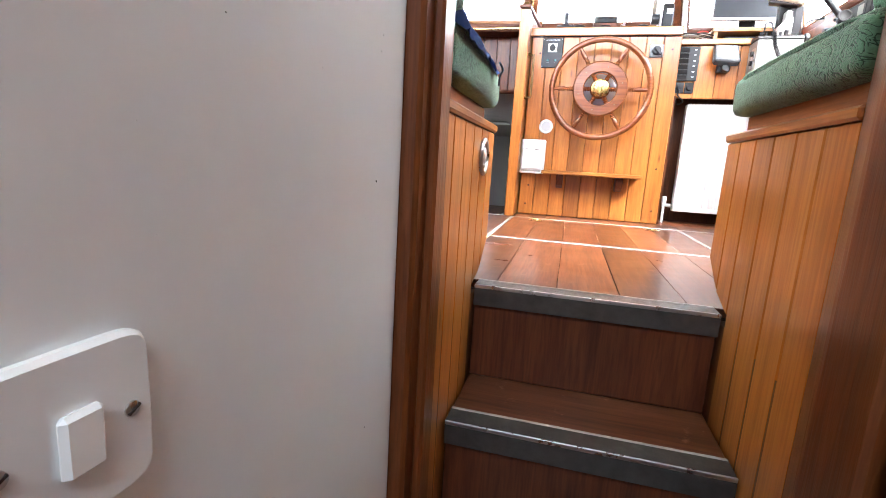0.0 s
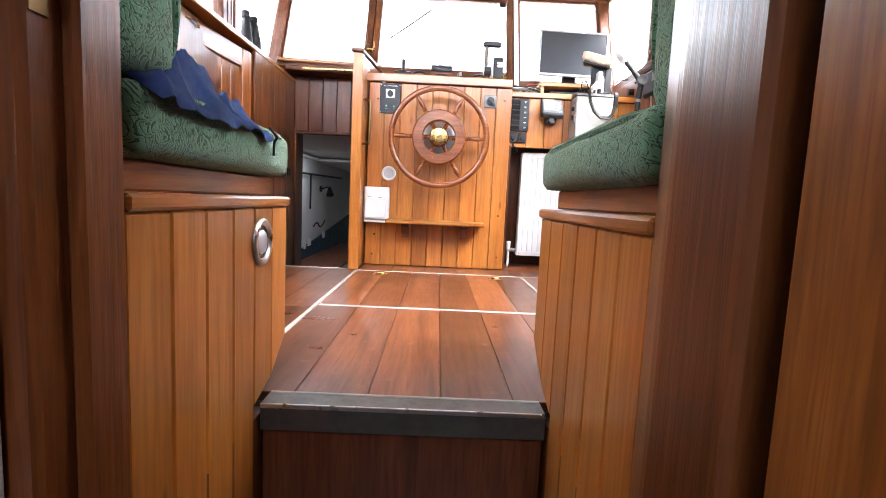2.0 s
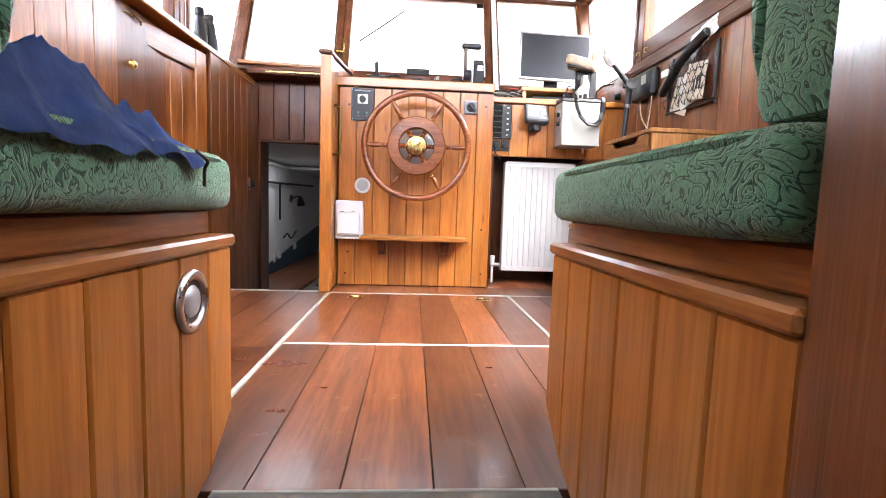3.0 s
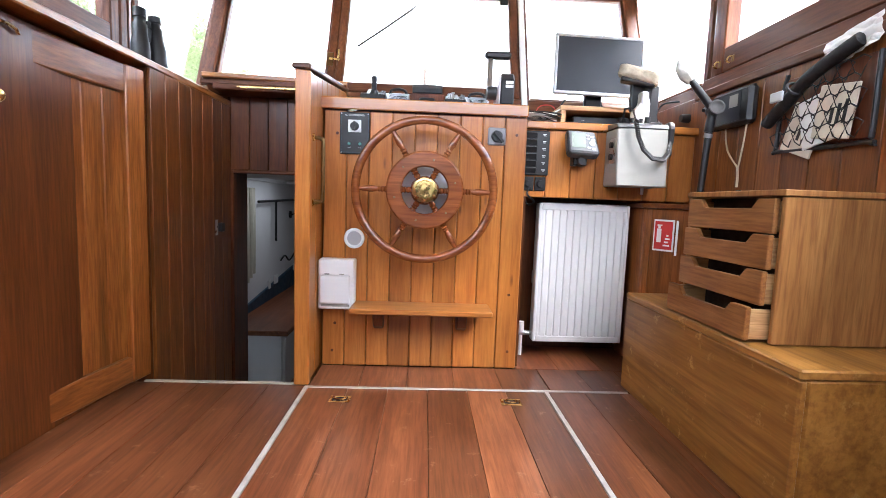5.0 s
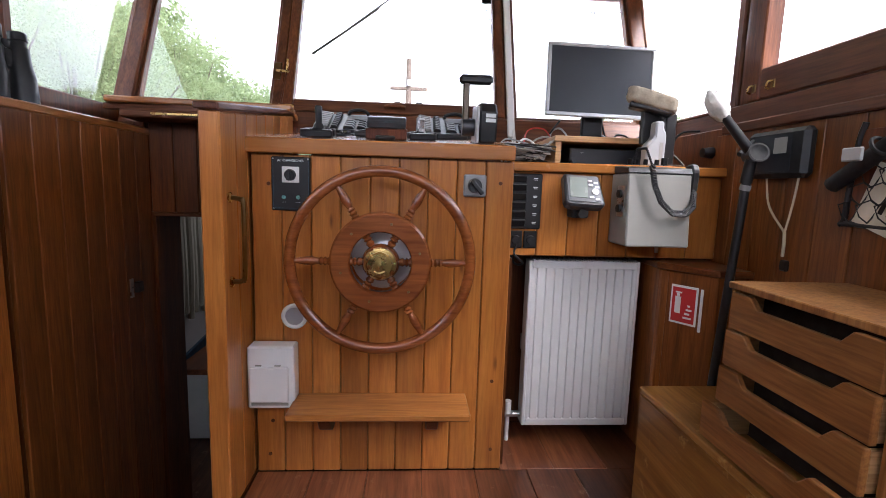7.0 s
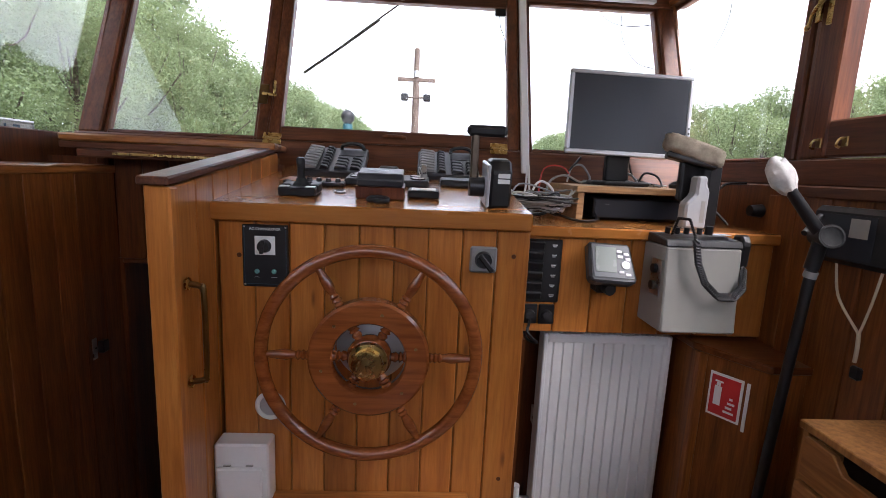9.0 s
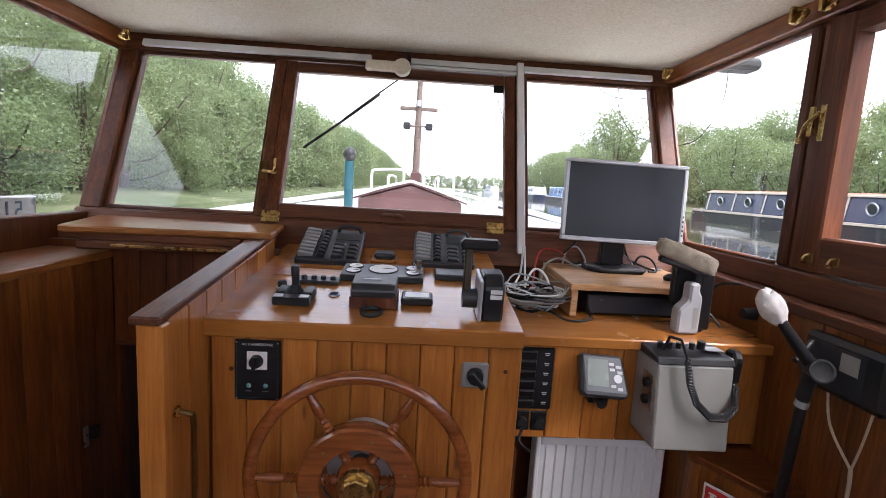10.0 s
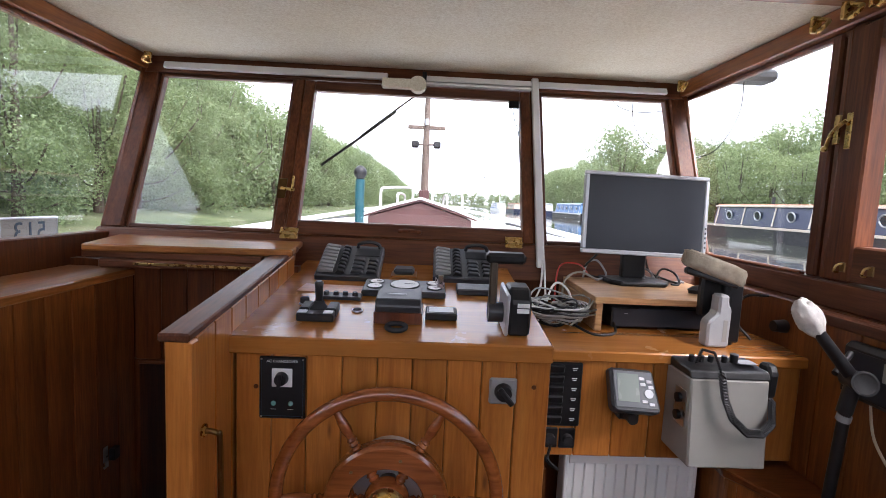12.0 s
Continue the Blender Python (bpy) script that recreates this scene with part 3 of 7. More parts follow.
part("stop", box(-0.287, -0.272, 1.045, 1.098, -0.9, 1.3, 0.004), JAMB, frame_aft)
part("jamb", prism([(0.188, 0.932), (0.32, 0.932), (0.32, 1.125), (0.223, 1.125), (0.19, 1.035)], "z", -0.9, 1.3, 0.006), JAMB, frame_aft)
part("lintel", box(-0.287, 0.19, 0.99, 1.09, 1.22, 1.3, 0.006), FRAME_X, frame_aft)
strike = part("strike_plate", box(-0.2872, -0.2855, 1.018, 1.036, 0.492, 0.6, 0.0005), BRONZE, frame_aft, "worn brass strike plate")
part("slot", box(-0.286, -0.285, 1.022, 1.033, 0.52, 0.55, 0), GAP, strike)
part("latch_bolt", box(-0.30, -0.268, 1.0, 1.014, 0.515, 0.535, 0.003), STEEL, frame_aft, "steel latch bolt")

structure("cabin_wall_left", box(-0.43, -0.309, -1.2, 1.01, -0.9, 1.35, 0.004), WHITE, "white painted cabin wall with small blemishes", "wall")
cabin_right = thing("cabin_wall_right", (0.22, 0, -0.9), "brown plank wall of the aft passage", "wall", kind="structure")
part("backing", box(0.215, 0.41, -1.2, 0.928, -0.9, 1.35, 0), GAP, cabin_right)
planks_y(cabin_right, 0.197, -1.2, 0.912, -0.9, 1.35, 0.088, DOORWOOD, 0.016, -1)
structure("cabin_wall_back", box(-0.43, 0.41, -1.26, -1.2, -0.9, 1.35, 0.003), WHITE, "white painted end wall of the passage", "wall")
wall_white = bpy.data.objects["cabin_wall_left"]
rs = random.Random(4)
for k in range(26):
    y, z, r = 0.55 + 0.42 * rs.random(), -0.1 + 0.6 * rs.random(), 0.0005 + 0.0012 * rs.random() ** 2
    part("paint_blob", turned([(0, r), (r * 0.5, r * 0.8), (r * 0.8, r * 0.3)], (-0.309, y, z), (1, 0.2, 0.3), 7), WHITE if k % 4 else RUBBER, wall_white)
plate = thing("light_switch", (-0.309, 0.594, 0.133), "white plastic light switch with one rocker", "switch")
ro = [(0.586 + 0.042 * math.copysign(abs(math.cos(a)) ** 0.28, math.cos(a)), 0.138 + 0.042 * math.copysign(abs(math.sin(a)) ** 0.28, math.sin(a))) for a in (k * math.tau / 40 for k in range(40))]
part("plate", prism(ro, "x", -0.309, -0.3005, 0.0025), PLASTIC, plate)
part("rocker", prism([(0.5785, 0.122), (0.5985, 0.122), (0.5985, 0.153), (0.5785, 0.153)], "x", -0.301, -0.295, 0.0025), PLASTIC, plate)
for y in (0.557, 0.615):
    sc = part("screw", turned([(0, 0.0042), (0.0012, 0.004), (0.002, 0.002)], (-0.3006, y, 0.139), (1, 0, 0), 14), STEEL, plate, "slotted steel screw")
    part("slot", moved(box(-0.0006, 0.0006, -0.0036, 0.0036, -0.0006, 0.0006, 0), Matrix.Translation((-0.2987, y, 0.139)) @ Matrix.Rotation(0.5, 4, "X")), GAP, sc)
structure("cabin_floor", box(-0.43, 0.41, -1.26, 1.1, -0.96, -0.88, 0), TEAK_Y, "brown boarded floor of the aft passage", "floor")
# unseen ceiling, closed so that no sky light reaches the passage
roofm = box(-0.43, 0.41, -1.26, 1.03, 1.35, 1.4, 0)
structure("cabin_ceiling", roofm, WHITE, "white painted cabin ceiling", "ceiling")

# ---- steps ----
stairs = thing("stairs", (0, 1.2, -0.88), "dark reddish wooden steps with metal nosings", "stairs", kind="structure")
for k in range(4):
    z, y = -0.22 * k, 1.46 - 0.21 * k
    if k:
        part("tread", box(-0.286, 0.218, y + 0.055, y + 0.225, z - 0.03, z, 0.003), TEAK_X, stairs)
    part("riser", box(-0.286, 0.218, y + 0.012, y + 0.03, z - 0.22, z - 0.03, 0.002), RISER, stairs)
    nose = part("nosing", prism([(y, z - 0.046), (y + 0.008, z - 0.046), (y + 0.008, z - 0.008), (y + 0.056, z - 0.008), (y + 0.056, z + 0.001), (y + 0.004, z + 0.001), (y, z - 0.003)], "x", -0.286, 0.218, 0), TREADMETAL, stairs, "dull metal nosing")
    part("nosing_edge", box(-0.286, 0.218, y - 0.0015, y + 0.003, z - 0.006, z + 0.0025, 0.001), STEEL, stairs, "bright worn edge")
    part("nosing_strip", box(-0.286, 0.218, y + 0.05, y + 0.057, z, z + 0.0025, 0.001), STRIP, stairs)

# ---- seats on either side of the steps ----


def side_seat(side):
    """A bench box beside the steps: planked face, ledge, plinth."""
    face = -0.29 if side < 0 else 0.222
    outer = -1.0 if side < 0 else 1.1
    d = 0.014 * side
    y0, y1 = 1.12, (1.605 if side < 0 else 1.615)
    seat = thing("bench_seat", ((face + outer) / 2, 1.35, 0), "varnished orange plank bench box beside the steps", "bench", "benches beside the steps")
    lo, hi = sorted((face + 0.02 * side, outer))
    part("carcass", prism([(y0, -0.7), (1.44, -0.7), (1.44, -0.0), (1.47, 0.004), (y1 - 0.02, 0.1), (y1 - 0.02, 0.35), (y0, 0.35)], "x", lo, hi, 0), PANEL, seat)
    n = 6
    w = (y1 - y0) / n
    for i in range(n):
        a, b = y0 + i * w + 0.001, y0 + (i + 1) * w - 0.001
        f0, f1 = sorted((face, face + 0.016 * side))
        if b < 1.49:
            poly = [(a, -0.8), (min(b, 1.455), -0.8), (min(b, 1.455), -0.002), (b, 0.003 if b > 1.455 else -0.002), (b, 0.345), (a, 0.345)]
            if b <= 1.455:
                poly = [(a, -0.8), (b, -0.8), (b, 0.345), (a, 0.345)]
        else:
            za, zb = max(0.003, (a - 1.49) * 0.75), max(0.003, (b - 1.49) * 0.75)
            poly = [(a, za), (b, zb), (b, 0.345), (a, 0.345)]
        part("plank", prism(poly, "x", f0, f1, 0.003), PINE, seat)
    e0, e1 = sorted((face - 0.006 * side, face + 0.05 * side))
    part("edge_strip", prism([(y0, 0.346), (y1 + 0.004, 0.346), (y1 + 0.004, 0.364), (y0, 0.364)], "x", e0, e1, 0.004), PINE_Y, seat, "pale edge strip")
    p0, p1 = sorted((face + 0.025 * side, outer))
    part("top_board", box(p0, p1, y0, y1 - 0.02, 0.365, 0.4, 0.003), DOORWOOD_Y, seat)
    f0, f1 = sorted((face + 0.03 * side, outer))
    for i in range(6):
        ww = (f1 - f0) / 6
        part("front_plank", box(f0 + i * ww + 0.001, f0 + (i + 1) * ww - 0.001, y1 - 0.018, y1 - 0.002, 0.105, 0.345, 0.003), PINE, seat)
    return seat


def cushion(x0, x1, y0, y1, z0, z1, label, swell=0.012, r=0.022):
    """A boxed cushion with swollen faces and a piped edge."""
    t = bmesh.new()
    bmesh.ops.create_cube(t, size=1.0)
    for v in t.verts:
        v.co = Vector(((x0 + x1) / 2 + v.co.x * (x1 - x0), (y0 + y1) / 2 + v.co.y * (y1 - y0), (z0 + z1) / 2 + v.co.z * (z1 - z0)))
    bmesh.ops.bevel(t, geom=t.edges[:], offset=min(r, 0.45 * min(x1 - x0, y1 - y0, z1 - z0)), segments=4, affect="EDGES", profile=0.6)
    bmesh.ops.subdivide_edges(t, edges=[e for e in t.edges if e.calc_length() > 0.1], cuts=5, use_grid_fill=True)
    c, h = Vector(((x0 + x1) / 2, (y0 + y1) / 2, (z0 + z1) / 2)), Vector(((x1 - x0) / 2, (y1 - y0) / 2, (z1 - z0) / 2))
    for v in t.verts:
        u = Vector(((v.co.x - c.x) / h.x, (v.co.y - c.y) / h.y, (v.co.z - c.z) / h.z))
        k = noise.noise(v.co * 9) * 0.006
        for i in range(3):
            if abs(u[i]) > 0.95:
                o = [abs(u[j]) for j in range(3) if j != i]
                v.co[i] += math.copysign(swell * (1 - o[0] ** 2) * (1 - o[1] ** 2) + k, u[i])
    ob = thing("cushion", (c.x, c.y, z0), label, "cushion")
    part("cover", t, VELVET, ob, "", True)
    thin = min(range(3), key=lambda i: h[i])
    a, b = [i for i in range(3) if i != thin]
    ends = []
    for k in range(48):
        q, p = k * math.tau / 48, [0, 0, 0]
        p[a] = c[a] + (h[a] - 0.001) * math.copysign(abs(math.cos(q)) ** 0.2, math.cos(q))
        p[b] = c[b] + (h[b] - 0.001) * math.copysign(abs(math.sin(q)) ** 0.2, math.sin(q))
        p[thin] = c[thin] + h[thin] * 0.86
        ends.append(tuple(p))
    part("piping", tube(ends + [ends[0]], 0.0055, 6, 1), VELVET, ob, "green piped edge", True)
    return ob


seat_l, seat_r = side_seat(-1), side_seat(1)
cushion(-0.97, -0.285, 1.14, 1.6, 0.402, 0.478, "green patterned velvet seat cushion on the bench")
cushion(0.217, 1.06, 1.14, 1.62, 0.402, 0.478, "green patterned velvet seat cushion on the bench")
cushion(-0.97, -0.29, 1.1, 1.225, 0.482, 0.98, "green patterned velvet back cushion against the bulkhead", 0.012, 0.035)
cushion(0.245, 1.06, 1.1, 1.225, 0.482, 1.05, "green patterned velvet back cushion against the bulkhead", 0.012, 0.035)
# round courtesy lamp on the bench face
lamp_c = thing("step_lamp", (-0.29, 1.47, 0.286), "round chrome step lamp set in the bench face", "lamp")
part("bezel", ring((-0.2875, 1.47, 0.286), (1, 0, 0), 0.0345, 0.0065, 40, 10, 0.8), STEEL, lamp_c, "", True)
part("reflector", turned([(-0.002, 0.03), (0.0015, 0.03), (0.0005, 0.022), (-0.001, 0.012)], (-0.289, 1.47, 0.286), (1, 0, 0), 28), TREADMETAL, lamp_c, "", True)
part("lens", turned([(0.001, 0.021), (0.004, 0.018), (0.0055, 0.008), (0.006, 0.002)], (-0.289, 1.47, 0.286), (1, 0, 0), 24), SILVER, lamp_c, "small clear lens", True)

# ---- helm console ----
CF = 3.25
console = thing("helm_console", (0, CF, 0), "orange varnished plank helm console with worktop", "console")
part("carcass", box(-0.385, 0.385, CF + 0.016, 3.95, 0.0, 0.985, 0), PANEL, console)
planks_x(console, CF, -0.385, 0.385, 0.001, 0.985, 0.0855, PINE, 0.014)
part("worktop", prism([(CF - 0.02, 0.986), (3.97, 1.08), (3.97, 1.125), (CF - 0.02, 1.03)], "x", -0.4, 0.383, 0.004), TOPWOOD, console, "glossy worktop rising towards the windows")
partition = thing("partition", (-0.41, 3.05, 0), "orange plank partition beside the companionway", "partition")
part("lower_board", box(-0.43, -0.39, 3.05, 3.75, -0.9, -0.002, 0), PANEL, partition)
part("post", prism([(-0.437, 0.0), (-0.385, 0.0), (-0.385, 1.07), (-0.437, 1.075)], "y", 3.04, 3.075, 0.004), PINE, partition)
n = 8
for i in range(n):
    a, b = 3.077 + i * 0.086, 3.077 + (i + 1) * 0.086 - 0.002
    part("plank", prism([(a, 0.0), (b, 0.0), (b, 1.068 + (b - 3.05) * 0.13), (a, 1.068 + (a - 3.05) * 0.13)], "x", -0.43, -0.392, 0.003), PINE, partition)
part("capping", prism([(3.03, 1.072), (3.78, 1.17), (3.78, 1.188), (3.03, 1.09)], "x", -0.445, -0.383, 0.004), FRAME_Y, partition, "darker worn capping rail")
handle = part("handle", tube([(-0.39, 3.1, 0.638), (-0.362, 3.1, 0.643), (-0.355, 3.1, 0.662), (-0.355, 3.1, 0.838), (-0.362, 3.1, 0.857), (-0.39, 3.1, 0.862)], 0.0065), DULLBRASS, partition, "slim bronze grab handle", True)
for z in (0.638, 0.862):
    part("mount", turned([(0, 0.014), (0.004, 0.014), (0.006, 0.007)], (-0.39, 3.1, z), (1, 0, 0), 14), BRASS, handle, "", True)

# fold-down foot shelf
foot = thing("foot_shelf", (0, CF, 0.24), "narrow wooden foot shelf on two brackets", "shelf")
part("board", box(-0.26, 0.262, 3.1, CF - 0.001, 0.242, 0.262, 0.004), PINE_X, foot)
for x in (-0.16, 0.155):
    part("bracket", prism([(CF - 0.001, 0.168), (CF - 0.05, 0.165), (CF - 0.085, 0.185), (CF - 0.11, 0.22), (CF - 0.11, 0.241), (CF - 0.001, 0.241)], "x", x - 0.018, x + 0.018, 0.003), RISER, foot)

# ---- ship's wheel ----
HUB = Vector((0.0, 3.13, 0.695))
wheel = thing("ships_wheel", HUB, "varnished mahogany ship's wheel with brass hub", "wheel")
part("rim", ring(HUB, (0, 1, 0), 0.247, 0.0155, 96, 16), WHEEL, wheel, "", True)
felloe = bmesh.new()
rings_pts = [(-0.018, 0.083), (-0.024, 0.087), (-0.024, 0.132), (-0.018, 0.138), (0.012, 0.138), (0.018, 0.134), (0.018, 0.086), (0.012, 0.083)]
rr = [[felloe.verts.new((HUB.x + r * math.cos(a), HUB.y + h, HUB.z + r * math.sin(a))) for h, r in rings_pts] for a in (k * math.tau / 72 for k in range(72))]
for i in range(72):
    for k in range(8):
        felloe.faces.new((rr[i][k], rr[(i + 1) % 72][k], rr[(i + 1) % 72][(k + 1) % 8], rr[i][(k + 1) % 8]))
bmesh.ops.recalc_face_normals(felloe, faces=felloe.faces[:])
part("inner_ring", felloe, WHEEL, wheel, "", True)
part("nave", turned([(0.03, 0.03), (0.012, 0.05), (-0.005, 0.052), (-0.022, 0.045), (-0.026, 0.035)], HUB, (0, 1, 0), 32), WHEEL, wheel, "", True)
part("axle", rod(HUB + Vector((0, 0.02, 0)), (HUB.x, CF, HUB.z), 0.026, 0.034, 24), RUBBER, wheel, "", True)
part("back_plate", turned([(0, 0.09), (-0.05, 0.088), (-0.06, 0.075)], (HUB.x, CF, HUB.z), (0, 1, 0), 40), SILVER, wheel, "round grey metal plate", True)
part("hub_collar", turned([(-0.02, 0.043), (-0.03, 0.045), (-0.036, 0.042), (-0.038, 0.034)], HUB, (0, 1, 0), 36), BRASS, wheel, "round brass collar", True)
part("hub_cap", turned([(-0.036, 0.036), (-0.056, 0.0365), (-0.06, 0.033), (-0.061, 0.022), (-0.0605, 0.02), (-0.062, 0.004)], HUB, (0, 1, 0), 8), BRASS, wheel, "eight-sided brass hub nut")
spoke = [(0.05, 0.009), (0.06, 0.0125), (0.066, 0.008), (0.07, 0.0135), (0.076, 0.0085), (0.078, 0.012), (0.085, 0.013)]
outer_spoke = [(0.135, 0.008), (0.141, 0.012), (0.146, 0.008), (0.151, 0.0125), (0.157, 0.008), (0.162, 0.012), (0.168, 0.008), (0.188, 0.0125), (0.208, 0.011), (0.226, 0.008), (0.24, 0.0075)]
for k in range(6):
    a = k * math.pi / 3
    d = (math.cos(a), 0, math.sin(a))
    s = part("spoke", turned(outer_spoke, HUB, d, 14), WHEEL, wheel, "turned spoke", True)
    part("inner_spoke", turned(spoke, HUB, d, 14), WHEEL, s, "", True)
for k in range(6):
    a = k * math.tau / 6 + 0.26
    part("plug", turned([(-0.0242, 0.0038), (-0.0258, 0.003)], HUB + Vector((0.11 * math.cos(a), 0, 0.11 * math.sin(a))), (0, 1, 0), 10), DULLBRASS, wheel)

# ---- bench with radiator niche ----
bench = thing("side_bench", (0.74, 3.37, 0), "orange varnished side worktop over the radiator niche", "worktop")
part("worktop", box(0.386, 1.12, 3.33, 4.0, 0.962, 0.992, 0.004), TOPWOOD, bench)
part("apron_back", box(0.386, 1.1, 3.366, 3.38, 0.69, 0.96, 0), PANEL, bench)
for i in range(7):
    w = 0.715 / 7
    part("apron_plank", box(0.386 + i * w + 0.001, 0.386 + (i + 1) * w - 0.001, 3.35, 3.366, 0.69, 0.961, 0.003), PINE, bench)
part("niche_back", box(0.386, 1.1, 3.56, 3.6, 0.0, 0.96, 0), PANEL, bench)
part("niche_side", box(0.386, 0.398, 3.28, 3.56, 0.0, 0.69, 0), PANEL, bench)
box_c = thing("corner_cupboard", (1.0, 3.3, 0), "brown wooden corner cupboard beside the radiator", "cupboard")
CUP = [(0.903, 3.315), (0.998, 3.168), (1.099, 3.168), (1.099, 3.555), (0.903, 3.555)]
part("body", prism(CUP, "z", 0.0, 0.66, 0.003), WALLWOOD, box_c)
part("corner_strip", prism([(0.894, 3.318), (0.9, 3.3), (0.918, 3.291), (0.912, 3.318)], "z", 0.0, 0.66, 0.003), DOORWOOD, box_c)
part("top", prism([(0.888, 3.318), (0.99, 3.152), (1.099, 3.152), (1.099, 3.555), (0.888, 3.555)], "z", 0.661, 0.682, 0.004), PANEL_X, box_c)

rad = thing("radiator", (0.68, 3.42, 0.07), "white ribbed panel radiator under the worktop", "radiator")
panel = bmesh.new()
n = 12
x0, x1 = 0.497, 0.862
pitch = (x1 - x0) / n
prof = []
for i in range(n):
    b = x0 + i * pitch
    prof += [(b, 3.402), (b + pitch * 0.36, 3.402), (b + pitch * 0.44, 3.409), (b + pitch * 0.56, 3.409), (b + pitch * 0.64, 3.402), (b + pitch, 3.402)]
lo = [panel.verts.new((x, y, 0.095)) for x, y in prof]
hi = [panel.verts.new((x, y, 0.64)) for x, y in prof]
for i in range(len(prof) - 1):
    panel.faces.new((lo[i], lo[i + 1], hi[i + 1], hi[i]))
part("ribs", panel, ENAMEL, rad)
rim = box(0.485, 0.4975, 3.4, 3.46, 0.07, 0.667, 0.003)
box(0.8615, 0.874, 3.4, 3.46, 0.07, 0.667, 0.003, rim)
box(0.4975, 0.8615, 3.4, 3.46, 0.07, 0.096, 0.003, rim)
box(0.4975, 0.8615, 3.4, 3.46, 0.639, 0.667, 0.003, rim)
box(0.4975, 0.8615, 3.42, 3.46, 0.096, 0.639, 0, rim)
part("casing", rim, ENAMEL, rad)
for i in range(22):
    x = 0.5 + i * 0.0168
    part("grille_bar", box(x, x + 0.007, 3.405, 3.455, 0.667, 0.671, 0), ENAMEL, rad)
valve = part("valve", rod((0.43, 3.43, 0.1), (0.487, 3.43, 0.1), 0.011), STEEL, rad, "brassy steel valve", True)
part("valve_cap", rod((0.44, 3.43, 0.105), (0.44, 3.43, 0.15), 0.013), PLASTIC, valve, "", True)
part("pipe", rod((0.44, 3.43, 0.0), (0.44, 3.43, 0.1), 0.0075), ENAMEL, rad, "", True)
for x in (0.52, 0.84):
    part("wall_bracket", box(x - 0.015, x + 0.015, 3.46, 3.56, 0.3, 0.36, 0.002), STEEL, rad)

# ---- stern box and drawers on the right ----
chest = thing("storage_box", (0.92, 2.7, 0), "rough stained wooden storage box on the floor", "box")
part("front_board", box(0.752, 0.77, 2.305, 3.1, 0.0, 0.33, 0.004), CHEST, chest)
part("end_board", box(0.7705, 1.095, 2.305, 2.323, 0.0, 0.33, 0.004), CHEST, chest)
part("end_board", box(0.7705, 1.095, 3.082, 3.1, 0.0, 0.33, 0.004), CHEST, chest)
part("lid", box(0.75, 1.096, 2.303, 3.103, 0.331, 0.352, 0.004), CHEST, chest)

unit = thing("drawer_unit", (0.95, 2.65, 0.353), "small raw plywood drawer unit standing on the box", "drawers")
part("side_panel", box(0.812, 1.09, 2.466, 2.48, 0.354, 0.696, 0.002), OAK, unit)
part("side_panel", box(0.812, 1.09, 2.836, 2.85, 0.354, 0.696, 0.002), OAK, unit)
part("back_panel", box(1.076, 1.09, 2.481, 2.835, 0.354, 0.696, 0.002), OAK, unit)
part("top_panel", box(0.806, 1.092, 2.462, 2.854, 0.697, 0.712, 0.002), OAK, unit)
# solid near-black block painted as the shade inside the unit
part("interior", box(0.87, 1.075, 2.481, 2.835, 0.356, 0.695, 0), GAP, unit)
for i in range(4):
    z = 0.357 + i * 0.0845
    out = (0.043, 0.013, 0.006, 0.0)[i]
    h = 0.081
    d = part("drawer", prism([(2.484, z), (2.832, z), (2.832, z + h), (2.775, z + h), (2.752, z + h - 0.024), (2.564, z + h - 0.024), (2.541, z + h), (2.484, z + h)], "x", 0.8 - out, 0.814 - out, 0.002), OAK_X, unit)
    part("drawer_side", box(0.8145 - out, 0.868, 2.486, 2.498, z + 0.004, z + h - 0.006, 0.001), BEECH, d)
    part("drawer_side", box(0.8145 - out, 0.868, 2.818, 2.83, z + 0.004, z + h - 0.006, 0.001), BEECH, d)

# ---- companionway and the saloon beyond it ----
bulk = thing("wall_bulkhead", (-0.6, 3.75, -0.9), "dark plank bulkhead over the opening to the saloon", "wall", kind="structure")
for i in range(6):
    a = -0.935 + i * 0.09
    part("plank", box(a + 0.001, a + 0.089, 3.75, 3.766, 0.775, 1.12, 0.003), PANEL, bulk)
part("backing", box(-1.2, -0.38, 3.767, 3.8, 0.775, 1.12, 0), PANEL, bulk)
part("cheek", box(-1.2, -0.922, 3.75, 3.8, -0.9, 0.775, 0.003), PANEL, bulk)
part("lintel", box(-0.922, -0.43, 3.742, 3.8, 0.76, 0.775, 0.003), FRAME_X, bulk)
lock = thing("door_latch", (-0.935, 3.62, 0.5), "small pale latch plate with dark keep", "latch")
part("plate", box(-0.935, -0.931, 3.58, 3.6, 0.47, 0.54, 0.001), STEEL, lock)
part("keep", box(-0.935, -0.915, 3.605, 3.635, 0.485, 0.525, 0.003), BLACK, lock)
structure("saloon_floor", box(-1.75, -0.2, 3.06, 9.0, -0.96, -0.9, 0), TEAK_Y, "brown boarded floor of the lower saloon", "floor")
for k in range(3):
    structure("saloon_step", box(-0.93, -0.432, 3.07 + k * 0.2, 3.27 + k * 0.2, -0.3 - 0.22 * k, -0.27 - 0.22 * k, 0.004), RISER, "dark wooden step down to the saloon", "step")
structure("saloon_wall_left", box(-1.62, -1.55, 3.8, 9.0, -0.9, 0.8, 0.003), WHITE, "white painted side of the saloon", "wall")
structure("saloon_wall_right", box(-0.24, -0.2, 3.8, 9.0, -0.9, 0.95, 0.003), WHITE, "white painted partition in the saloon", "wall")
